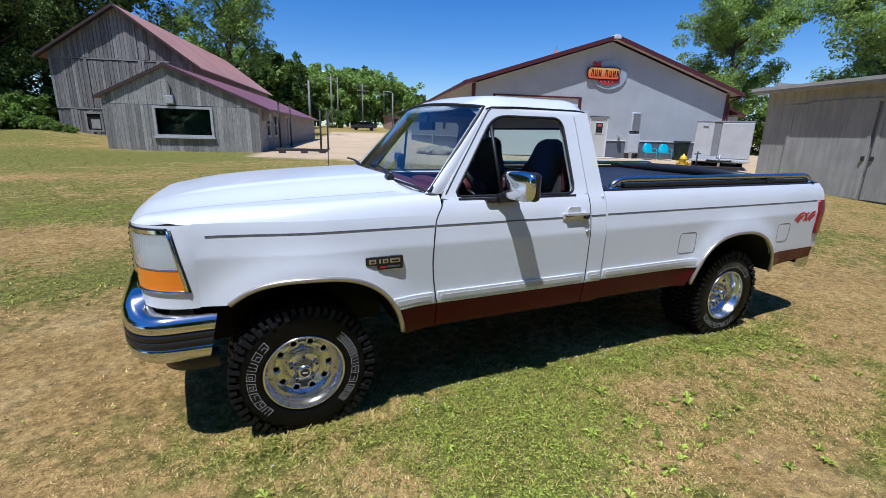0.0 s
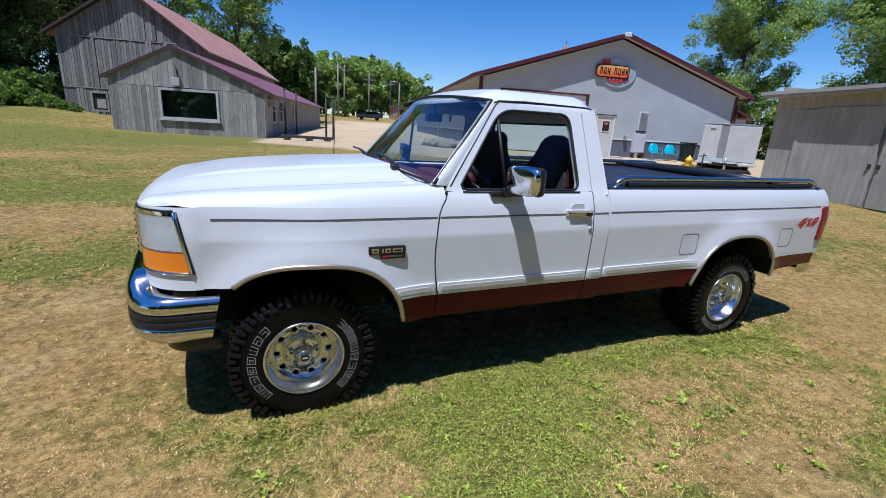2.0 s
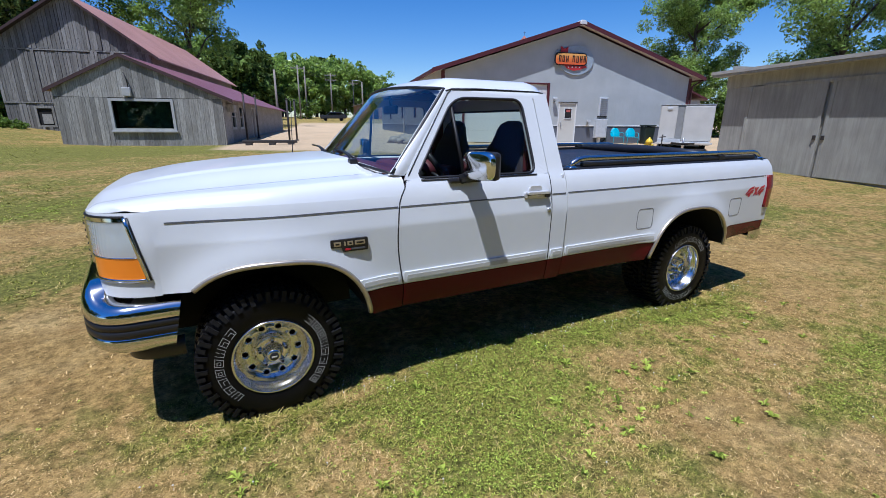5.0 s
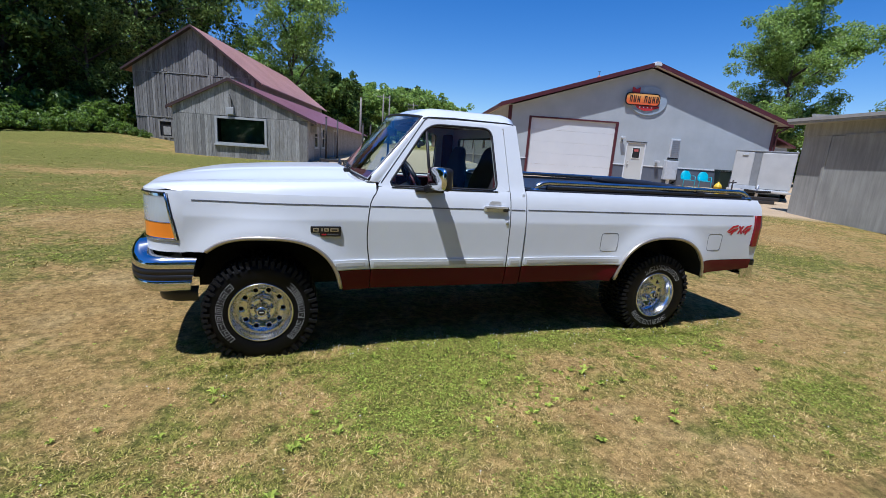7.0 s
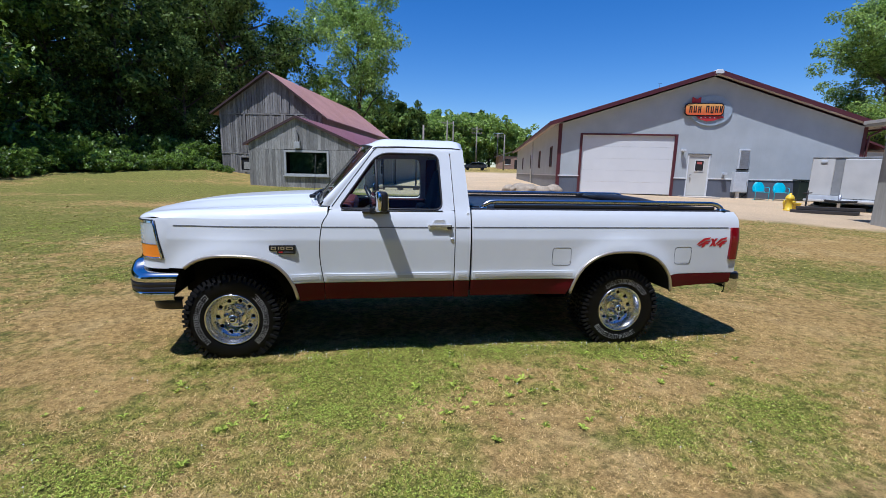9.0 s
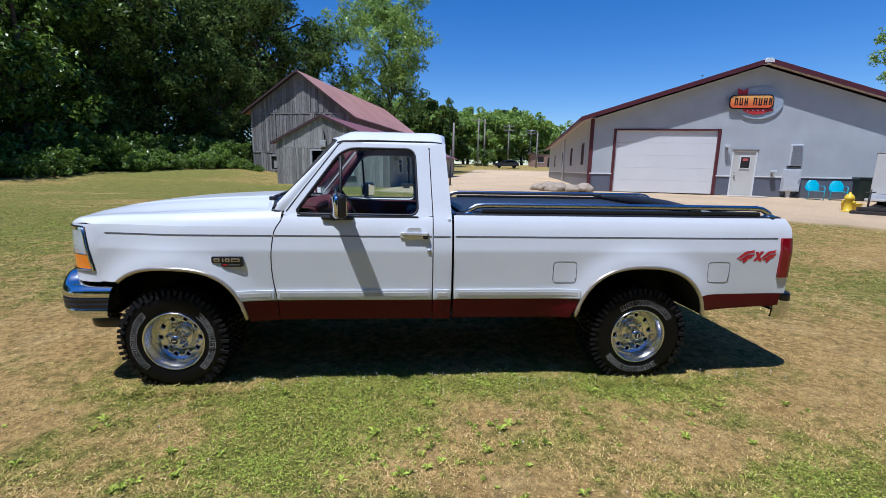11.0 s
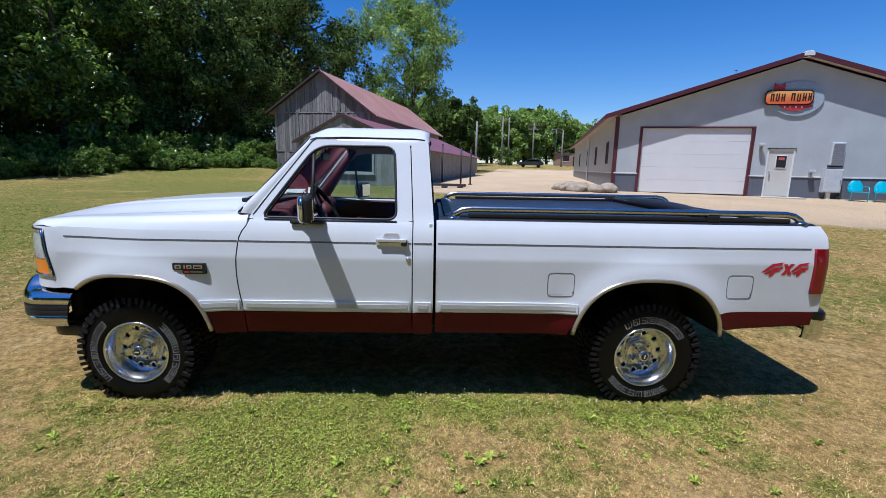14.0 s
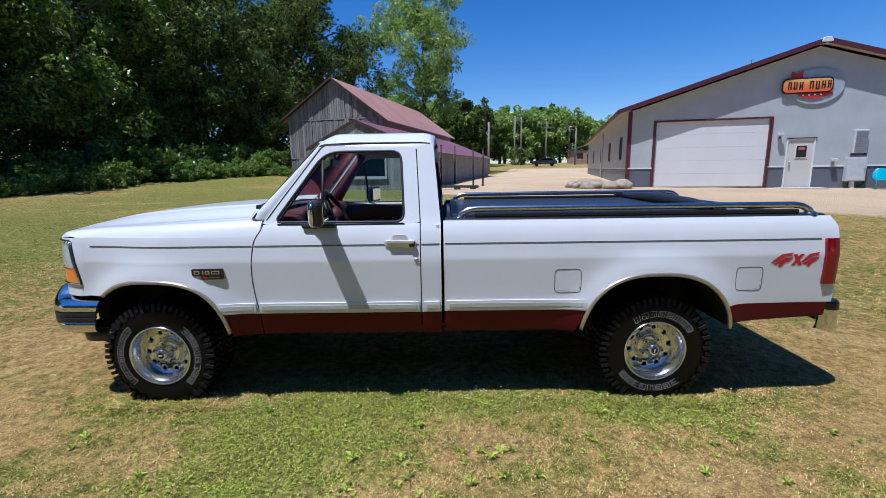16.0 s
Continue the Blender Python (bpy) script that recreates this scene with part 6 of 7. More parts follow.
        for f in ((4, 5, 7, 6), (0, 1, 5, 4), (2, 6, 7, 3), (0, 4, 6, 2), (1, 3, 7, 5)):
            bm.faces.new([vs[i] for i in f])
    for k in range(N):
        a, p = k * math.tau / N, math.tau / N
        long = k % 2 == 0
        block(a, p * 0.31, 0.306 if long else 0.322, 0.362, -0.942 if long else -0.937, -0.890, 0.03)
        block(a + p * 0.04, p * 0.36, 0.338, 0.365, -0.886, -0.858, 0.02)
        block(a + p * 0.45, p * 0.33, 0.342, 0.365, -0.850, -0.816, -0.035)
        block(a + p * 0.80, p * 0.33, 0.342, 0.365, -0.808, -0.772, 0.035)
        block(a + p * 0.25, p * 0.33, 0.342, 0.365, -0.764, -0.730, -0.035)
        block(a + p * 0.60, p * 0.36, 0.338, 0.365, -0.722, -0.668, 0.02)
        block(a + p * 0.5, p * 0.31, 0.312, 0.362, -0.660, -0.598, 0.03)
    tagged(part("tread", bm, M_tread, rim, "blocky tyre tread"), kind="stuff")
    # two arcs of white outlined marks on the side wall, in place of the maker's lettering
    bm = bmesh.new()

    def bar(a0, r0, a1, r1, w=0.0023):
        p, q = Vector((a0 * 0.257, r0)), Vector((a1 * 0.257, r1))
        d = (q - p).normalized() * w / 2
        o = Vector((-d.y, d.x))
        bm.faces.new([bm.verts.new((v.y * math.cos(v.x / 0.257), -0.9355, v.y * math.sin(v.x / 0.257))) for v in (p - d + o, q + d + o, q + d - o, p - d - o)])
    lo, hi = 0.246, 0.285
    for mid, turn in ((math.pi, -1), (0.0, 1)):
        for k in range(8):
            a = mid + (k - 3.9) * 0.212
            b = a + 0.150
            # outlined slanted boxes, each with a bar or a notch of its own
            sh = 0.02 * turn
            kind = (k * 3 + (0 if turn > 0 else 1)) % 5
            bar(a, lo, a + sh, hi)
            if kind != 1:
                bar(b, lo, b + sh, hi)
            bar(a, lo, b, lo)
            if kind != 2:
                bar(a + sh, hi, b + sh, hi)
            if kind in (0, 3):
                bar(a + 0.045, lo + 0.011, b - 0.045, lo + 0.011)
                bar(a + 0.045, hi - 0.011, b - 0.045, hi - 0.011)
                bar(a + 0.045, lo + 0.011, a + 0.045, hi - 0.011)
                bar(b - 0.045, lo + 0.011, b - 0.045, hi - 0.011)
            elif kind in (1, 4):
                bar(a + 0.045, lo, a + 0.050, lo + 0.022)
                bar(a + 0.050, lo + 0.022, b - 0.02, lo + 0.022)
            else:
                bar((a + b) / 2, lo, (a + b) / 2 + sh / 2, lo + 0.016)
                bar((a + b) / 2 + sh, hi, (a + b) / 2 + sh / 2, hi - 0.013)
    tagged(part("sidewall_marking", bm, M_letter, rim, "white outlined marks on the side wall"), kind="stuff")
    return rim


for x, sp in ((0.0, 0), (WHEELBASE, 100)):
    for s in (-1, 1):
        make_wheel(x, s, sp)

# ---- trees ----
def leaf_material(name, dark, light, glow=0.35, rough=0.38):
    n = Nodes(name)
    r = n.island()
    col = n.ramp(r, (0.0, dark), (0.7, light), (1.0, tuple(c * 1.35 for c in light)))
    n.set(color=col, rough=rough, spec=0.5 if rough < 0.5 else 0.1)
    tl, mx = n.add("BsdfTranslucent"), n.add("MixShader")
    n.wire(col, tl.inputs["Color"])
    mx.inputs[0].default_value = glow
    n.wire(n.bsdf.outputs[0], mx.inputs[1])
    n.wire(tl.outputs[0], mx.inputs[2])
    n.wire(mx.outputs[0], n.out.inputs["Surface"])
    return n.mat


M_leaf_dark = leaf_material("leaves_dark", (0.007, 0.018, 0.004), (0.15, 0.225, 0.05), 0.25, 0.55)
M_leaf_mid = leaf_material("leaves_mid", (0.03, 0.07, 0.012), (0.20, 0.31, 0.045))
M_leaf_maple = leaf_material("leaves_maple", (0.11, 0.18, 0.035), (0.34, 0.47, 0.11), 0.5)
M_leaf_bright = leaf_material("leaves_bright", (0.12, 0.20, 0.035), (0.31, 0.43, 0.09), 0.45)


def leaf_cloud(name, centres, radii, per, size, material, parent, seed, squash=0.8, droop=0.3):
    """Leaf cards, each a bent pair of triangles, spread through many small clumps."""
    rng = np.random.default_rng(seed)
    c = np.repeat(np.asarray(centres, float), per, axis=0)
    r = np.repeat(np.asarray(radii, float), per)
    n = len(c)
    d = rng.normal(size=(n, 3))
    d /= np.linalg.norm(d, axis=1)[:, None]
    rad = r * rng.uniform(0.25, 1.0, n) ** 0.5
    p = c + d * rad[:, None] * np.array((1, 1, squash))
    nrm = d * 0.6 + rng.normal(size=(n, 3)) * 0.7 + np.array((0, 0, 0.5))
    nrm /= np.linalg.norm(nrm, axis=1)[:, None]
    a = np.cross(nrm, rng.normal(size=(n, 3)))
    a /= np.linalg.norm(a, axis=1)[:, None]
    b = np.cross(nrm, a)
    s = size * rng.uniform(0.6, 1.3, n)[:, None]
    v = np.stack([p - a * s, p - b * s * 0.45 + nrm * s * 0.15, p + a * s - np.array((0, 0, droop)) * s, p + b * s * 0.45 + nrm * s * 0.15], axis=1).reshape(-1, 3)
    me = bpy.data.meshes.new(name)
    me.vertices.add(n * 4)
    me.vertices.foreach_set("co", v.ravel())
    me.loops.add(n * 4)
    me.loops.foreach_set("vertex_index", np.arange(n * 4))
    me.polygons.add(n)
    me.polygons.foreach_set("loop_start", np.arange(n) * 4)
    me.polygons.foreach_set("loop_total", np.full(n, 4))
    me.update()
    me.validate()
    me.materials.append(material)
    ob = new(name, me)
    ob.parent = parent
    return ob


def make_tree(height, spread, trunk_h, trunk_r, material, seed, label, clumps=110, per=70, leaf=0.22, m=None, low=0.25, name="tree"):
    """A tapered trunk, forking limbs and a crown of leaf clumps along the limbs' ends."""
    rng = random.Random(seed)
    t = thing(name, label, "tree", m)
    bm = bmesh.new()
    lean = Vector((rng.uniform(-0.04, 0.04), rng.uniform(-0.04, 0.04), 1))
    pts = [lean * (height * 0.8 * k / 7) + Vector((rng.uniform(-1, 1), rng.uniform(-1, 1), 0)) * 0.012 * height * (k > 0) for k in range(8)]
    pts[0].z = -0.3
    add_tube(bm, pts, [trunk_r * (1.25 if k == 0 else 1 - 0.12 * k) for k in range(8)], 8)
    ends, rad = [], []
    for k in range(15):
        f = trunk_h / height + (0.8 - trunk_h / height) * k / 15
        o = lean * (height * f)
        a = k * 2.399 + rng.uniform(-0.4, 0.4)
        reach = spread * (0.55 + 0.5 * math.sin(math.pi * min(1, (f - low) / (1.05 - low)))) * rng.uniform(0.75, 1.1)
        tip = o + Vector((math.cos(a) * reach, math.sin(a) * reach, height * rng.uniform(0.06, 0.20)))
        mid = o.lerp(tip, 0.5) + Vector((0, 0, height * 0.03))
        add_tube(bm, [o, mid, tip], [trunk_r * 0.38, trunk_r * 0.22, trunk_r * 0.07], 5)
        for q in range(clumps // 15):
            s = rng.uniform(0.35, 1.1)
            e = o.lerp(tip, s) + Vector((rng.gauss(0, 1), rng.gauss(0, 1), rng.gauss(0, 0.8))) * spread * 0.17
            ends.append(e)
            rad.append(spread * rng.uniform(0.13, 0.24))
    for q in range(clumps // 6):
        ends.append(lean * height * rng.uniform(0.72, 0.98) + Vector((rng.gauss(0, 1), rng.gauss(0, 1), 0)) * spread * 0.2)
        rad.append(spread * rng.uniform(0.12, 0.2))
    part("trunk", bm, M_bark, t, smooth=True)
    leaf_cloud("crown", ends, rad, per, leaf, material, t, seed)
    return t


def place(tree, x, y, s=1.0, turn=0.0, sz=None, label=""):
    c = copy_thing(tree, pose(x, y, ground_z(x, y) - 0.1, 0, 0, turn) @ Matrix.Diagonal((s, s, sz or s, 1)))
    if label:
        c["label"] = label
    return c


wood_label = "tall broad-leaved tree in dense dark summer leaf at the wood's edge"


def at_ground(x, y):
    return pose(x, y, ground_z(x, y) - 0.1)


T1 = make_tree(21, 5.6, 0.9, 0.34, M_leaf_dark, 1, wood_label, 210, 75, 0.21, at_ground(-33, 28), 0.0)
T2 = make_tree(23, 6.0, 1.0, 0.38, M_leaf_dark, 2, wood_label, 210, 75, 0.21, at_ground(-31, 21), 0.0)
T3 = make_tree(19, 5.2, 0.8, 0.30, M_leaf_mid, 3, "broad-leaved tree with brighter green leaves among the wood", 200, 75, 0.20, at_ground(-24, 29), 0.0)
for o in (T1, T2, T3):
    o["group"] = "trees of the wood"
for k, (x, y, s) in enumerate(((-36, 13, 0.95), (-27, 24.5, 0.7), (-19.5, 37, 0.95), (-13.8, 47, 0.85), (-26, 37, 1.05), (-41, 20, 1.1), (-42, 5, 0.95), (-48, 11, 1.1), (-14.0, 57, 1.1), (-11.5, 62, 1.0), (-16.5, 51, 1.0), (-15.5, 38.5, 0.5),
                               (-21, 46, 1.15), (-32, 38, 1.15), (-42, 31, 1.2), (-54, 21, 1.2), (-46, -4, 1.0), (-22, 33.5, 0.6), (-28, 47, 1.2), (-38, 40, 1.2))):
    place((T1, T2, T1, T2, T3)[k % 5], x, y, s, k * 67)
# undergrowth along the wood's edge
U1 = make_tree(1.7, 1.15, 0.15, 0.04, M_leaf_mid, 31, "leafy green bush at the wood's edge", 60, 36, 0.10, at_ground(-19.5, 25.5), 0.0, name="bush")
U2 = make_tree(1.1, 1.0, 0.1, 0.03, M_leaf_mid, 32, "low weedy bush at the wood's edge", 45, 40, 0.085, at_ground(-22.5, 21.5), 0.0, name="bush")
for o in (U1, U2):
    o["group"], o["category"] = "undergrowth bushes", "bush"
rng = random.Random(77)
for k in range(44):
    f = k / 43
    x, y = -12.5 + (-31.5 + 12.5) * f, 34.0 + (7.0 - 34.0) * f
    back = rng.uniform(-0.2, 2.6)
    x, y = x - back * 0.8 + rng.uniform(-0.5, 0.5), y + back * 0.6 + rng.uniform(-0.5, 0.5)
    place((U1, U2)[0 if back > 1.5 else 1], x, y, rng.uniform(0.7, 1.15) + 0.12 * max(0, back), k * 71)
for k, (x, y, s) in enumerate(((-24, 38, 2.6), (-28, 33, 2.6), (-33, 24, 2.6), (-36, 17, 2.6), (-40, 9, 2.6), (-18, 41, 2.4), (-13, 36, 1.3), (-15, 35, 1.5), (-12, 40, 1.6), (-17.5, 33.5, 1.4), (-20, 30.5, 1.5), (-23.5, 26, 1.4), (-27, 21, 1.4), (-30, 16, 1.5), (-33, 11, 1.5))):
    place(U1, x, y, s, k * 59)
for k, (x, y, s) in enumerate(((-11.0, 31.6, 0.7), (-11.5, 32.4, 0.8), (-10.2, 31.2, 0.5), (-9.6, 30.9, 0.4), (-12.4, 33.4, 0.9), (-12.8, 31.6, 1.0), (-13.6, 30.4, 0.9), (-14.6, 31.8, 1.3), (-15.4, 29.6, 1.0), (-16.6, 28.4, 1.1), (-13.2, 33.0, 1.4), (-17.6, 30.0, 1.5))):
    place(U2, x, y, s, k * 83, label="low green weeds at the barn's foot")
# the wood goes on behind the camera, across the lawn
T4 = make_tree(20, 6.0, 0.9, 0.34, M_leaf_dark, 4, "broad-leaved tree of the wood across the lawn", 120, 34, 0.5, at_ground(-50, -30), 0.0)
T4["group"] = "trees of the wood"
for k in range(17):
    f = k / 16
    place(T4, -44 + 88 * f, -25 - 6 * math.sin(math.pi * f) + 3 * (k % 2), 0.92 + 0.1 * (k % 3), k * 47)
# a dark depth of further trees
for k, (x, y, s) in enumerate(((-24, 60, 1.1), (-33, 53, 1.1), (-42, 45, 1.1), (-50, 36, 1.1), (-58, 26, 1.1), (-60, 12, 1.1), (-58, 0, 1.0))):
    place(T4, x, y, s, k * 61, label="broad-leaved tree deep in the wood")
# brighter trees beyond the barn and the shop
B1 = make_tree(26, 6.2, 7.0, 0.40, M_leaf_bright, 21, "tall airy bright green tree rising behind the barn", 250, 95, 0.20, at_ground(-0.6, 60), 0.25)
B2 = make_tree(14.3, 3.35, 1.4, 0.28, M_leaf_maple, 22, "rounded bright green maple behind the shed", 440, 112, 0.108, at_ground(35.0, 21.8), 0.0)
B2["group"] = "maples behind the shed"
place(B2, 40.0, 13.4, 1.2, 80)
B3 = make_tree(12.6, 5.3, 1.2, 0.32, M_leaf_bright, 23, "distant leafy tree beyond the yard", 170, 42, 0.44, at_ground(15, 104), 0.0)
B4 = make_tree(12.2, 5.0, 1.0, 0.32, M_leaf_dark, 24, "distant dark leafy tree beyond the yard", 170, 42, 0.44, at_ground(5.5, 82), 0.0)
for o in (B3, B4):
    o["group"] = "distant trees"
for k, (x, y, s) in enumerate(((23, 106, 1.05), (31, 110, 1.1), (9.5, 96, 0.9), (0, 84, 1.0), (38, 114, 0.95), (46, 118, 0.75), (54, 122, 0.6), (18, 118, 1.2), (28, 124, 1.25), (-7, 84, 1.1), (62, 128, 0.6), (12, 100, 0.7))):
    place((B3, B3, B4)[k % 3], x, y, s, k * 83)
place(B3, 47, 33, 0.62, 40, label="small bright tree behind the shop")
place(U1, 17, 88, 2.2, 10, label="roundish bush on the far bank")
for k, (x, y, s) in enumerate(((37.5, 19.0, 2.0), (40.0, 17.6, 2.3), (43.0, 18.0, 2.4), (33.0, 25.0, 2.2), (39.0, 24.0, 2.6))):
    place(U1, x, y, s, k * 91, label="leafy green bush under the maples")

# ---- things in the yard ----
def make_lawn_chair(m):
    c = thing("lawn_chair", "turquoise metal shell-back lawn chair by the shop wall", "chair", m, "lawn chairs")
    mt = M_turquoise
    rows = []
    for i in range(9):
        z = 0.42 + 0.46 * i / 8
        w = 0.27 * math.sin(math.pi * (0.30 + 0.62 * i / 8)) ** 0.6
        rows.append([(u * w, 0.22 + 0.10 * i / 8 - 0.05 * (1 - u * u), z) for u in [-1 + k / 5 for k in range(11)]])
    w = len(rows[0])
    verts = [v for r in rows for v in r]
    faces = [(i * w + k, i * w + k + 1, (i + 1) * w + k + 1, (i + 1) * w + k) for i in range(8) for k in range(w - 1)]
    mesh_object("backrest", verts, faces, mt, c, smooth=True, thick=0.012)
    box("seat", -0.26, 0.26, -0.24, 0.24, 0.38, 0.405, mt, c, bevel=0.012)
    for s in (-1, 1):
        tube("arm_frame", [(s * 0.29, 0.26, 0.62), (s * 0.30, 0.0, 0.63), (s * 0.30, -0.22, 0.60), (s * 0.29, -0.30, 0.45), (s * 0.29, -0.30, 0.02), (s * 0.29, -0.20, 0.0), (s * 0.29, 0.34, 0.0)], 0.016, mt, c)
        tube("seat_bracket", [(s * 0.29, -0.29, 0.38), (s * 0.2, 0.0, 0.38), (s * 0.25, 0.22, 0.45)], 0.012, mt, c)
    return c


M_turquoise = plain("turquoise_paint", (0.02, 0.42, 0.56), 0.35)
M_yellow = plain("yellow_paint", (0.72, 0.50, 0.02), 0.45)
M_green_bin = plain("dark_green_plastic", (0.015, 0.028, 0.022), 0.5)


def shop_point(u, v):
    p = frame_at(17.8, 16.5, 0) @ Vector((u, v, 0))
    return p.x, p.y


for u, turn in ((2.80, -10), (3.75, -18)):
    x, y = shop_point(u, -0.75)
    make_lawn_chair(pose(x, y, ground_z(x, y), 0, 0, HEAD + turn))

x, y = shop_point(4.75, -0.75)
bin_ = thing("wheeled_bin", "dark green wheeled rubbish bin beside the chairs", "bin", pose(x, y, ground_z(x, y), 0, 0, HEAD - 10))
bm = bmesh.new()
add_box(bm, -0.30, 0.30, -0.32, 0.32, 0.04, 0.98)
for v in bm.verts:
    if v.co.z < 0.5:
        v.co.x *= 0.8
        v.co.y *= 0.8
part("body", bm, M_green_bin, bin_, bevel=0.03)
box("lid", -0.33, 0.33, -0.36, 0.36, 0.985, 1.06, M_green_bin, bin_, bevel=0.03)
for s in (-1, 1):
    lathe("wheel", [(0.0, -0.03), (0.11, -0.03), (0.12, 0.0), (0.11, 0.03), (0.0, 0.03)], M_black, bin_, "", 18, "y", (s * 0.20, 0.27, 0.12))
tube("handle", [(-0.22, 0.36, 0.98), (-0.2, 0.42, 0.96), (0.2, 0.42, 0.96), (0.22, 0.36, 0.98)], 0.016, M_black, bin_)

hx, hy = 17.0, 10.3
hyd = thing("fire_hydrant", "small yellow hydrant at the gravel's edge", "hydrant", pose(hx, hy, ground_z(hx, hy), 0, 0, 20))
lathe("barrel", [(0.0, -0.02), (0.17, -0.02), (0.17, 0.04), (0.12, 0.07), (0.11, 0.42), (0.15, 0.44), (0.15, 0.48)], M_yellow, hyd, "", 20, "z")
lathe("bonnet", [(0.15, 0.48), (0.13, 0.54), (0.09, 0.60), (0.04, 0.63), (0.03, 0.68), (0.0, 0.68)], M_yellow, hyd, "", 20, "z")
for a in (0, 90, 180):
    o = lathe("outlet_cap", [(0.0, -0.19), (0.05, -0.19), (0.06, -0.15), (0.05, -0.10), (0.05, 0.0)], M_yellow, hyd, "", 12)
    o.matrix_local = pose(0, 0, 0.34, 0, 0, a)
tb = thing("flower_tub", "low yellow tub on the gravel by the hydrant", "tub", pose(hx + 0.5, hy + 0.35, ground_z(hx, hy)))
lathe("tub", [(0.0, 0.02), (0.24, 0.0), (0.30, 0.26), (0.32, 0.28), (0.28, 0.27), (0.22, 0.08), (0.0, 0.08)], M_yellow, tb, "", 20, "z")
sp = thing("signal_post", "short dark stake by the hydrant", "post", pose(hx + 0.35, hy - 0.35, ground_z(hx, hy) - 0.05))
tube("stake", [(0, 0, 0), (0.02, 0, 0.85)], 0.03, M_post, sp)
tube("crosspiece", [(-0.16, 0, 0.74), (0.2, 0, 0.76)], 0.022, M_post, sp)

# ---- white cargo trailer ----
M_trailer = plain("dusty_white_paint", (0.52, 0.52, 0.49), 0.5, vary=0.12, scale=1.6)
# darker grey: shade of the trailer's end recess, put into the colour
M_recess_shade = plain("recess_shade_grey", (0.24, 0.25, 0.25), 0.6)


def make_trailer():
    t = thing("cargo_trailer", "plain white box trailer with a grey apron, parked beside the shed", "trailer", pose(19.15, 11.55, ground_z(19.5, 11), 0, 0, -54))
    # local x along the end face, y into its length
    box("body", 0.0, 2.25, 0.0, 4.6, 0.46, 2.05, M_trailer, t, bevel=0.03)
    box("end_panel", 0.02, 0.72, -0.05, 0.0, 0.55, 2.02, M_trailer, t, bevel=0.015)
    box("end_panel", 1.02, 2.23, -0.16, 0.0, 0.44, 2.0, M_trailer, t, bevel=0.02)
    box("roof_edge", -0.02, 2.27, -0.06, 4.62, 2.05, 2.09, M_steel, t)
    box("apron", 0.0, 1.0, -0.12, 0.0, 0.28, 0.54, M_grey_box, t, bevel=0.01)
    box("apron", 1.0, 2.2, -0.20, 0.0, 0.26, 0.42, M_grey_box, t, bevel=0.01)
    # grey strip between the end panels, painted in place of recess shade
    box("end_recess", 0.73, 1.01, -0.03, -0.002, 0.55, 2.02, M_recess_shade, t, "grey strip painted as the shade between the end panels", bevel=0.01)
    box("deck_edge", -0.08, 2.3, -0.42, -0.20, 0.30, 0.38, M_trailer, t, "pale deck edge", bevel=0.01)
    box("vent_cover", 0.28, 0.50, -0.09, -0.05, 1.86, 1.96, M_grey_box, t, bevel=0.01)
    box("chassis", 0.1, 2.15, 0.02, 4.5, 0.26, 0.44, M_under, t)
    for y in (2.4, 3.2):
        for x in (0.05, 2.0):
            w = lathe("wheel", [(0.0, -0.1), (0.30, -0.1), (0.33, -0.06), (0.33, 0.06), (0.30, 0.1), (0.0, 0.1)], M_rubber, t, "", 24)
            w.matrix_local = pose(x + 0.1, y, 0.30, 0, 0, 90)
    tube("tongue", [(0.4, 0.0, 0.34), (1.1, -1.2, 0.34), (1.8, 0.0, 0.34)], 0.05, M_under, t)
    lathe("jack", [(0.0, 0.0), (0.05, 0.0), (0.05, 0.6), (0.0, 0.62)], M_steel, t, "", 10, "z", (1.1, -1.1, 0.0))


make_trailer()
lo = thing("timber_stack", "low dark timbers lying on the gravel by the trailer", "timber", pose(17.3, 9.3, ground_z(17.3, 9.3), 0, 0, -30))
for k, (y, z) in enumerate(((0, 0.0), (0.22, 0.0), (0.11, 0.13))):
    box("timber", -0.9 + 0.1 * k, 1.1 + 0.1 * k, y - 0.09, y + 0.09, z, z + 0.12, M_post, lo, bevel=0.012)


# ---- boulders by the shop's corner ----
def make_boulder(x, y, s, seed):
    rng = random.Random(seed)
    bm = bmesh.new()
    bmesh.ops.create_icosphere(bm, subdivisions=3, radius=0.5)
    off = Vector((seed * 3.1, seed * 1.7, 0))
    for v in bm.verts:
        d = v.co.normalized()
        v.co = d * (0.5 + 0.16 * noise.noise(d * 1.5 + off) + 0.05 * noise.noise(d * 5 + off))
        v.co.z = max(v.co.z * 0.72, -0.2)
    o = part("boulder", bm, M_stone, None, smooth=True)
    o.matrix_world = pose(x, y, ground_z(x, y) + 0.13 * s, 0, 0, rng.uniform(0, 360)) @ Matrix.Diagonal((s * 1.2, s, s, 1))
    tagged(o, "rough tan boulder beside the shop's corner", "boulder", "boulders")


for k, (du, dv, s) in enumerate(((-2.75, -0.2, 0.8), (-2.2, -0.55, 0.95), (-1.6, -0.3, 0.75), (-1.15, -0.7, 0.9), (-0.55, -0.5, 0.95), (-2.5, 0.5, 1.0), (-1.8, 0.7, 0.85), (-1.0, 0.4, 0.6), (-3.2, 0.3, 0.7))):
    x, y = shop_point(-6.95 + du * 0.85, dv - 0.3)
    make_boulder(x, y, s * 0.9, k + 1)


# ---- far poles, parked car, house ----
M_pole = plain("grey_pole_wood", (0.28, 0.25, 0.22), 0.85, vary=0.2)


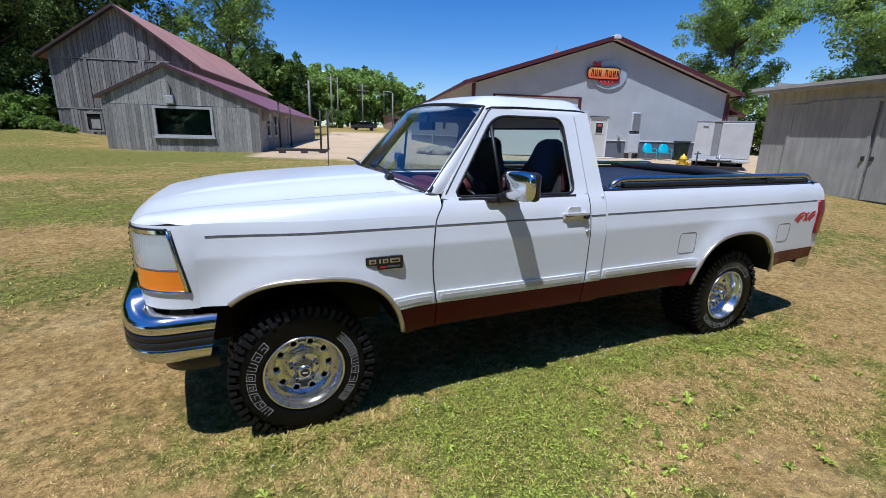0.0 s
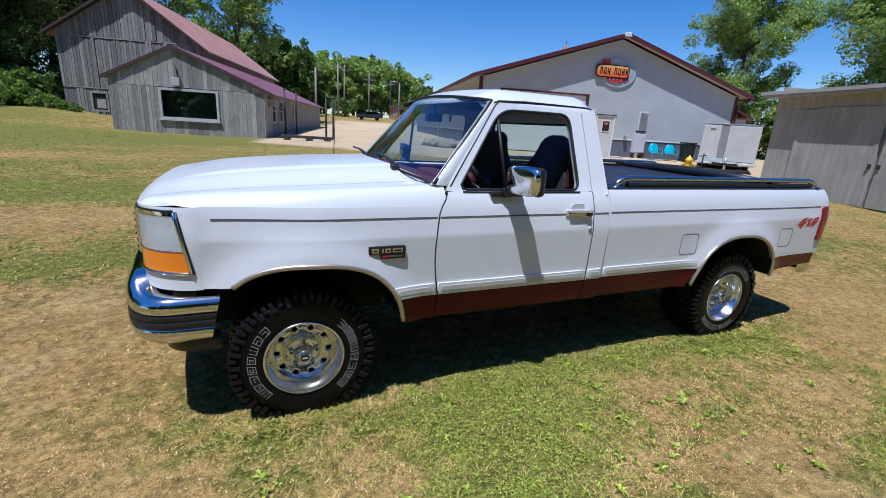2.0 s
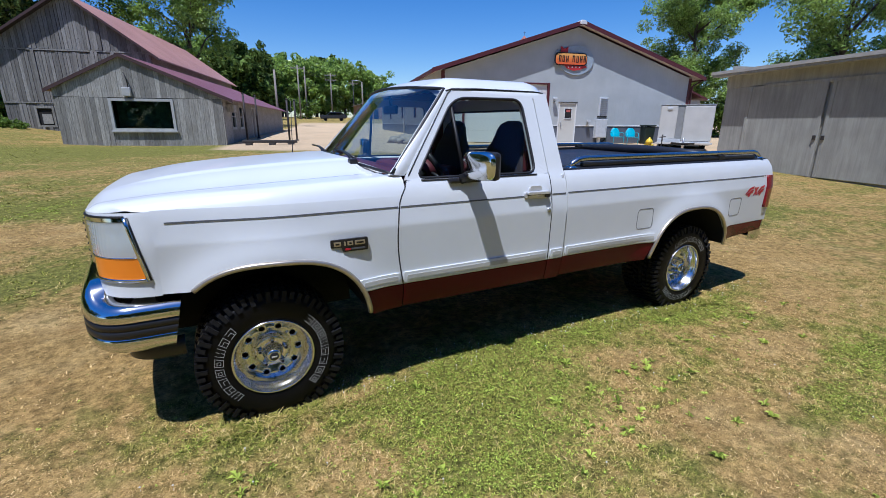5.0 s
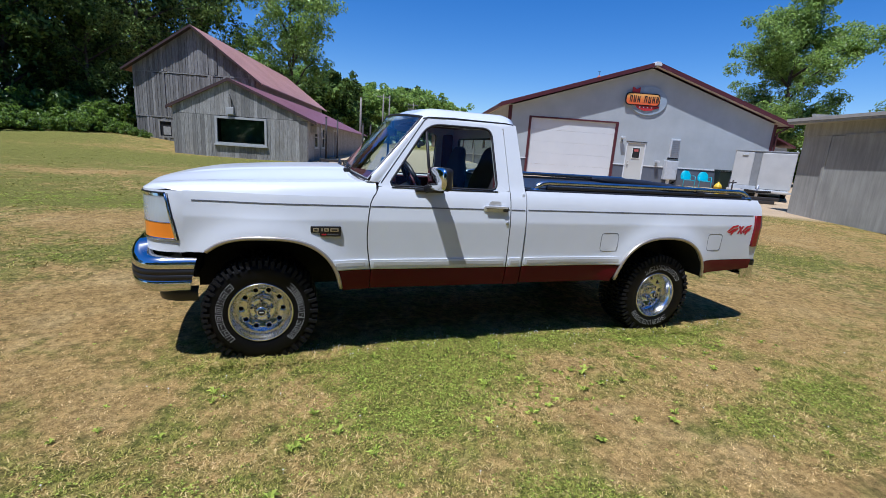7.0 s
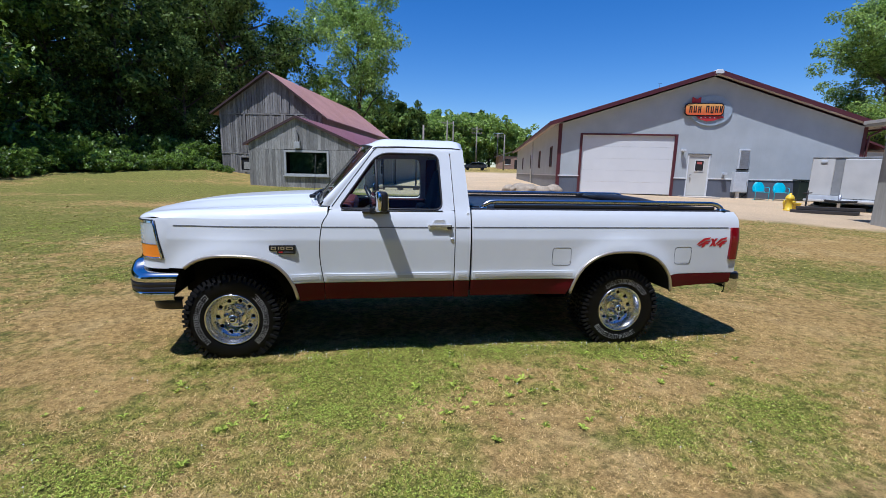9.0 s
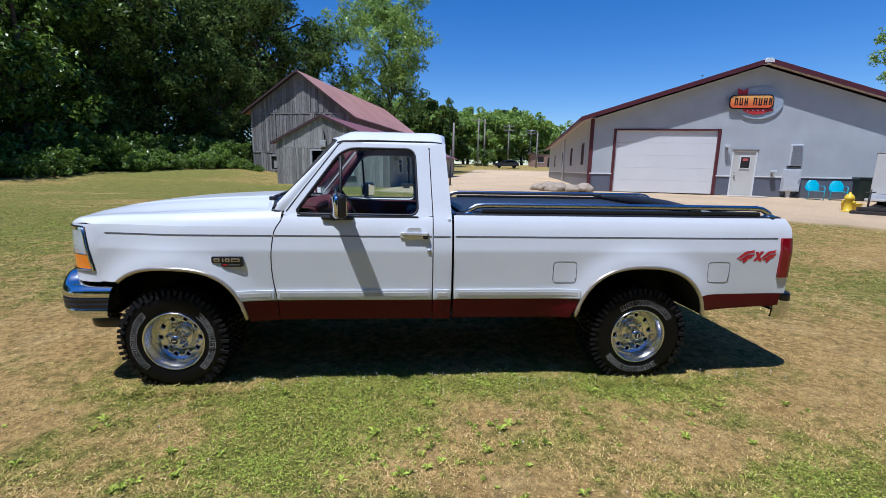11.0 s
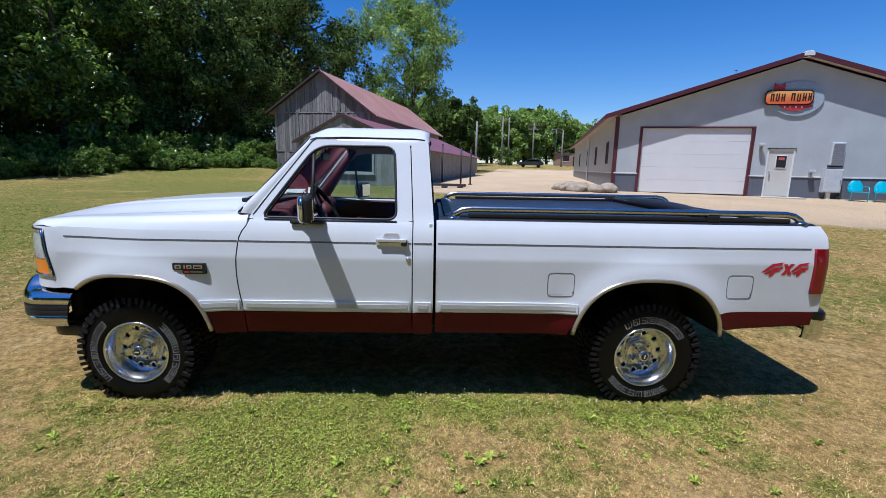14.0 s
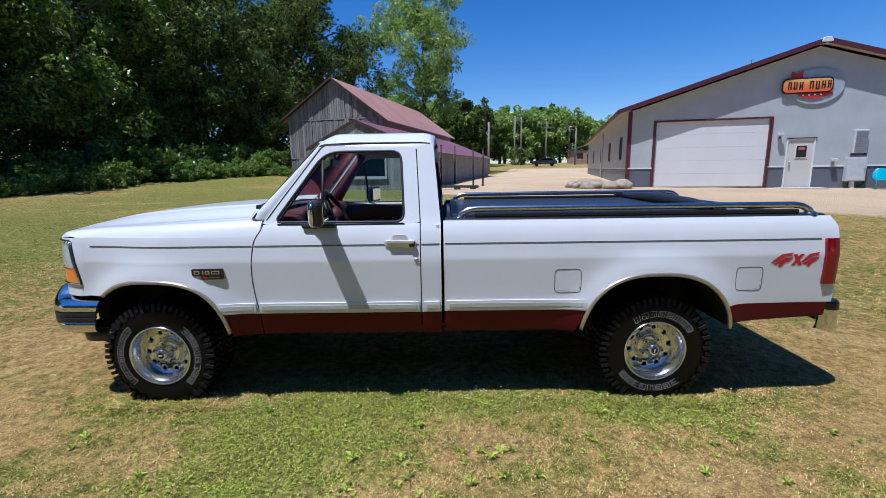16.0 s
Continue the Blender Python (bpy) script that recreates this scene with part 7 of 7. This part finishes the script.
def make_pole(x, y, h, arms=0, lamp=False):
    p = thing("utility_pole", "tall grey wooden utility pole" if not lamp else "tall street lamp pole with a curved arm", "pole", pose(x, y, ground_z(x, y) - 0.2), "roadside poles")
    tube("shaft", [(0, 0, 0), (0, 0, h)], [0.17, 0.11], M_pole, p)
    for k in range(arms):
        box("crossarm", -1.2, 1.2, -0.06, 0.06, h - 0.6 - 0.9 * k, h - 0.45 - 0.9 * k, M_pole, p)
        for u in (-1.1, -0.5, 0.5, 1.1):
            lathe("insulator", [(0.0, 0.2), (0.05, 0.18), (0.06, 0.05), (0.03, 0.0)], M_pole, p, "", 8, "z", (u, 0, h - 0.45 - 0.9 * k))
    if lamp:
        tube("arm", [(0, 0, h), (-0.6, 0, h + 0.25), (-1.6, 0, h + 0.2)], 0.05, M_steel, p)
        box("lamp_head", -2.0, -1.5, -0.12, 0.12, h + 0.12, h + 0.22, M_steel, p, bevel=0.02)


POLES = ((7.7, 56, 6.9, 0, False), (15.6, 85, 9.6, 1, False), (17.2, 87, 9.6, 0, False), (24.0, 95, 9.2, 2, False), (27.3, 84, 7.2, 0, True), (32, 106, 8.5, 1, False))
for q in POLES:
    make_pole(*q)
wires = thing("overhead_wires", "thin overhead wires between the far poles", "wires")
for k, (a, b) in enumerate(((1, 3), (1, 3), (3, 5), (2, 3))):
    x0, y0, h0 = POLES[a][:3]
    x1, y1, h1 = POLES[b][:3]
    pts = []
    for j in range(13):
        f = j / 12
        z0, z1 = ground_z(x0, y0) + h0 - 0.5 - 0.5 * (k % 2), ground_z(x1, y1) + h1 - 0.5 - 0.5 * (k % 2)
        pts.append((x0 + (x1 - x0) * f, y0 + (y1 - y0) * f, z0 + (z1 - z0) * f - 0.5 * math.sin(math.pi * f)))
    tube("wire", pts, 0.02, M_black, wires, "", 4)

cz = ground_z(20.3, 79.5)
car = thing("parked_car", "dark estate car parked on the far bank", "car", pose(20.3, 79.5, cz, 0, 0, -12))
m_car = plain("dark_car_paint", (0.03, 0.032, 0.038), 0.25, coat=0.5)
prof = [(-2.25, 0.35), (-2.3, 0.75), (-2.1, 0.95), (-1.2, 1.0), (-0.55, 1.48), (1.3, 1.52), (2.0, 1.1), (2.25, 0.95), (2.25, 0.4)]
plate("body", prof, -0.88, 0.88, m_car, car, "dark body", 0.06)
plate("side_window", [(-1.0, 1.02), (-0.5, 1.40), (1.2, 1.44), (1.75, 1.08)], -0.90, -0.885, M_window, car, "dark side windows")
for x in (-1.4, 1.4):
    for y in (-0.82, 0.82):
        lathe("wheel", [(0.0, -0.1), (0.2, -0.11), (0.32, -0.1), (0.33, 0.0), (0.32, 0.1), (0.0, 0.1)], M_rubber, car, "", 20, "y", (x, y, 0.32))
lathe("headlight", [(0.0, -0.06), (0.07, -0.04), (0.07, 0.06)], M_lens, car, "", 10, "y", (-2.2, -0.7, 0.8))

hx, hy = 31.5, 88.0
house = thing("far_house", "small tan brick house far behind the shop", "house", pose(hx, hy, ground_z(hx, hy), 0, 0, -10))
m_brick = plain("tan_brick", (0.34, 0.22, 0.16), 0.85, vary=0.2, scale=3)
box("wall", -4, 4, 0, 6, -0.3, 2.7, m_brick, house)
pitched_roof(house, [-4.4, 0.0, 4.4], [2.6, 4.0, 2.6], -0.4, 6.4, plain("grey_shingle", (0.2, 0.17, 0.15), 0.9), 0.12, "grey shingle roof")
for a in (-2.6, 1.2):
    w = box("window", a, a + 1.2, -0.04, 0.0, 1.0, 2.1, M_dark, house, "dark window")
    box("window_frame", a - 0.08, a + 1.28, -0.06, -0.04, 0.92, 1.0, M_white, w)
box("door", -0.6, 0.35, -0.04, 0.0, 0.0, 2.0, M_dark, house, "dark door")


# ---- grass and clover ----
def blade_field(name, x0, x1, y0, y1, count, tall, width, seed, label, keep=None, material=None):
    """Bent two-piece blades scattered over a stretch of lawn."""
    rng = np.random.default_rng(seed)
    x, y = rng.uniform(x0, x1, count), rng.uniform(y0, y1, count)
    # clumping: draw a share of the blades towards random tuft centres
    tufts = max(10, count // 14)
    tx, ty = rng.uniform(x0, x1, tufts), rng.uniform(y0, y1, tufts)
    pick = rng.integers(0, tufts, count)
    near = rng.random(count) < 0.55
    x = np.where(near, tx[pick] + rng.normal(0, tall * 0.5, count), x)
    y = np.where(near, ty[pick] + rng.normal(0, tall * 0.5, count), y)
    edge = 0.66 * x + 0.75 * y + 0.5 * np.sin(x * 2.3) * np.sin(y * 1.9)
    ok = ((edge < 13.9) | (x - 0.25 * y + 5.2 < 0.2)) & (x > x0) & (x < x1) & (y > y0) & (y < y1)
    if keep is not None:
        ok &= keep(x, y)
    # thin, worn growth where the lawn is parched
    worn = np.zeros(count)
    for cx, cy, rx, ry, amount in PATCHES:
        worn += amount * np.clip(1 - np.sqrt(((x - cx) / rx) ** 2 + ((y - cy) / ry) ** 2), 0, 1)
    full = np.clip(0.9 - 1.5 * worn, 0.6, 1.0)
    ok &= rng.random(count) < full
    x, y, near, full = x[ok], y[ok], near[ok], full[ok]
    n = len(x)
    z = np.array([ground_z(a, b) for a, b in zip(x, y)]) - 0.004
    h = tall * rng.uniform(0.45, 1.15, n) * np.where(near, 1.1, 0.75) * (0.1 + 0.9 * full)
    ang = rng.uniform(0, math.tau, n)
    lean = rng.uniform(0.4, 1.9, n) * h
    dx, dy = np.cos(ang), np.sin(ang)
    w = width * rng.uniform(0.6, 1.3, n)
    px, py = -dy * w, dx * w
    base = np.stack([x, y, z], 1)
    side = np.stack([px, py, np.zeros(n)], 1)
    mid = base + np.stack([dx * lean * 0.35, dy * lean * 0.35, h * 0.50], 1)
    tip = base + np.stack([dx * lean, dy * lean, h * rng.uniform(0.35, 0.8, n)], 1)
    v = np.stack([base - side, base + side, mid + side * 0.8, mid - side * 0.8, tip], 1).reshape(-1, 3)
    me = bpy.data.meshes.new(name)
    me.vertices.add(n * 5)
    me.vertices.foreach_set("co", v.ravel())
    k = np.arange(n)[:, None] * 5
    idx = np.concatenate([k + np.array([[0, 1, 2, 3]]), k + np.array([[3, 2, 4]])], 1).ravel()
    me.loops.add(n * 7)
    me.loops.foreach_set("vertex_index", idx)
    me.polygons.add(n * 2)
    st = (np.arange(n)[:, None] * 7 + np.array([[0, 4]])).ravel()
    me.polygons.foreach_set("loop_start", st)
    me.polygons.foreach_set("loop_total", np.tile([4, 3], n))
    me.update()
    me.validate()
    me.materials.append(material or M_grass)
    return tagged(new(name, me), label, "grass", kind="stuff")


def clover_field(name, x0, x1, y0, y1, count, size, seed, label):
    """Broad little leaves in threes, low over the lawn."""
    rng = np.random.default_rng(seed)
    tufts = count // 34
    tx, ty = rng.uniform(x0, x1, tufts), rng.uniform(y0, y1, tufts)
    pick = rng.integers(0, tufts, count)
    x, y = tx[pick] + rng.normal(0, 0.055, count), ty[pick] + rng.normal(0, 0.055, count)
    wet = np.zeros(count)
    for cx, cy, rx, ry, amount in PATCHES:
        wet -= amount * np.clip(1 - np.sqrt(((x - cx) / rx) ** 2 + ((y - cy) / ry) ** 2), 0, 1)
    ok = (rng.random(count) < np.clip(0.05 + 1.6 * wet, 0.01, 0.75)) & ((y < -0.62) | (y > 1.0) | (x < -0.6) | (x > 4.6))
    x, y = x[ok], y[ok]
    n = len(x)
    z = np.array([ground_z(a, b) for a, b in zip(x, y)]) + rng.uniform(0.003, 0.019, n)
    c = np.repeat(np.stack([x, y, z], 1), 3, 0)
    a = np.repeat(rng.uniform(0, math.tau, n), 3) + np.tile([0, 2.09, 4.19], n)
    s = np.repeat(size * rng.uniform(0.6, 1.2, n), 3)
    up = rng.uniform(-0.1, 0.6, 3 * n)
    d = np.stack([np.cos(a), np.sin(a), up], 1)
    sd = np.stack([-np.sin(a), np.cos(a), rng.uniform(-0.2, 0.2, 3 * n)], 1)
    m = 3 * n
    v = np.stack([c, c + (d * 0.6 + sd * 0.45) * s[:, None], c + d * s[:, None], c + (d * 0.6 - sd * 0.45) * s[:, None]], 1).reshape(-1, 3)
    me = bpy.data.meshes.new(name)
    me.vertices.add(m * 4)
    me.vertices.foreach_set("co", v.ravel())
    me.loops.add(m * 4)
    me.loops.foreach_set("vertex_index", np.arange(m * 4))
    me.polygons.add(m)
    me.polygons.foreach_set("loop_start", np.arange(m) * 4)
    me.polygons.foreach_set("loop_total", np.full(m, 4))
    me.update()
    me.validate()
    me.materials.append(M_clover)
    return tagged(new(name, me), label, "clover", kind="stuff")


M_clover = leaf_material("clover_leaves", (0.095, 0.135, 0.016), (0.42, 0.50, 0.085), 0.3, 0.8)
under_truck = lambda x, y: ~((x > -0.3) & (x < 4.3) & (y > -0.5) & (y < 0.9))
blade_field("lawn_grass", -2.6, 6.4, -2.75, -0.45, 330000, 0.024, 0.0026, 41, "short patchy mown grass, half dry", under_truck)
blade_field("lawn_grass", -9.0, 10.0, -0.45, 4.5, 90000, 0.032, 0.0042, 40, "short patchy mown grass round the truck", under_truck)
blade_field("lawn_grass", -13, 15, 4.5, 10.0, 50000, 0.030, 0.007, 42, "short patchy mown grass farther off")
blade_field("lawn_grass", -26, 12, 10.0, 27.0, 40000, 0.030, 0.012, 43, "short mown grass towards the buildings")
def weed_field(name, spots, seed, label):
    """Flat rosettes of long broad leaves."""
    rng = np.random.default_rng(seed)
    v, f = [], []
    for x, y in spots:
        n, size = int(rng.integers(5, 11)), 0.014 + 0.034 * rng.random() ** 2.4
        for k in range(n):
            a = math.tau * k / n + rng.uniform(-0.3, 0.3)
            d = np.array((math.cos(a), math.sin(a), 0.0))
            q = np.array((-d[1], d[0], 0.0))
            l, w, up = size * rng.uniform(0.7, 1.2), size * rng.uniform(0.16, 0.26), rng.uniform(0.7, 2.0)
            o = np.array((x, y, ground_z(x, y)))
            z = np.array((0.0, 0.0, 1.0))
            i = len(v)
            v += [o, o + d * l * 0.45 + q * w + z * l * 0.4 * up, o + d * l * 0.5 + z * l * 0.3 * up, o + d * l * 0.45 - q * w + z * l * 0.4 * up, o + d * l + z * l * 0.35 * up]
            f += [(i, i + 2, i + 1), (i, i + 3, i + 2), (i + 1, i + 2, i + 4), (i + 2, i + 3, i + 4)]
    ob = mesh_object(name, v, f, M_clover)
    return tagged(ob, label, "weeds", kind="stuff")


rw = random.Random(9)
spots = [(rw.uniform(0.2, 5.0), rw.uniform(-2.8, -1.0)) for k in range(30)] + [(rw.gauss(1.6, 0.5), rw.gauss(-1.6, 0.25)) for k in range(60)] + [(rw.gauss(3.4, 0.5), rw.gauss(-1.35, 0.2)) for k in range(40)] + [(rw.gauss(1.2, 1.0), rw.gauss(-1.5, 0.5)) for k in range(130)]
weed_field("broadleaf_weeds", [p for p in spots if not (-0.5 < p[0] < 4.4 and -0.75 < p[1] < 0.9)], 12, "scattered broad-leaved weeds in the lawn")
clover_field("clover", -1.0, 4.8, -2.75, -0.6, 75000, 0.0085, 44, "low clover and broad weeds in the greener lawn")
clover_field("clover", -7.0, 7.5, -0.6, 7.6, 50000, 0.014, 45, "scattered clover in the lawn")
# taller grass against the tyres, and clover heads along the truck
for cx in (0.0, WHEELBASE):
    blade_field("grass_tuft", cx - 0.34, cx + 0.36, -0.99, -0.86, 2600, 0.055, 0.0030, 50 + int(cx), "taller grass standing against the tyre")


def clover_heads(spots):
    """Small pale flower heads on thin stalks."""
    v, f = [], []
    for x, y, h in spots:
        z = ground_z(x, y)
        i = len(v)
        r = 0.0055
        v += [(x - 0.001, y, z), (x + 0.001, y, z), (x, y, z + h)]
        f.append((i, i + 1, i + 2))
        i += 3
        v += [(x + r, y, z + h), (x, y + r, z + h), (x - r, y, z + h), (x, y - r, z + h), (x, y, z + h + r), (x, y, z + h - r)]
        f += [(i + a, i + (a + 1) % 4, i + 4) for a in range(4)] + [(i + (a + 1) % 4, i + a, i + 5) for a in range(4)]
    return tagged(mesh_object("clover_flowers", v, f, plain("clover_white", (0.62, 0.60, 0.52), 0.8)), "scattered white clover heads in the lawn", "flowers", kind="stuff")


clover_heads([(rw.uniform(0.3, 4.6), rw.gauss(-0.82, 0.10), rw.uniform(0.02, 0.05)) for k in range(110)] + [(rw.uniform(-0.8, 5.0), rw.uniform(-2.4, -0.9), rw.uniform(0.015, 0.035)) for k in range(30)])
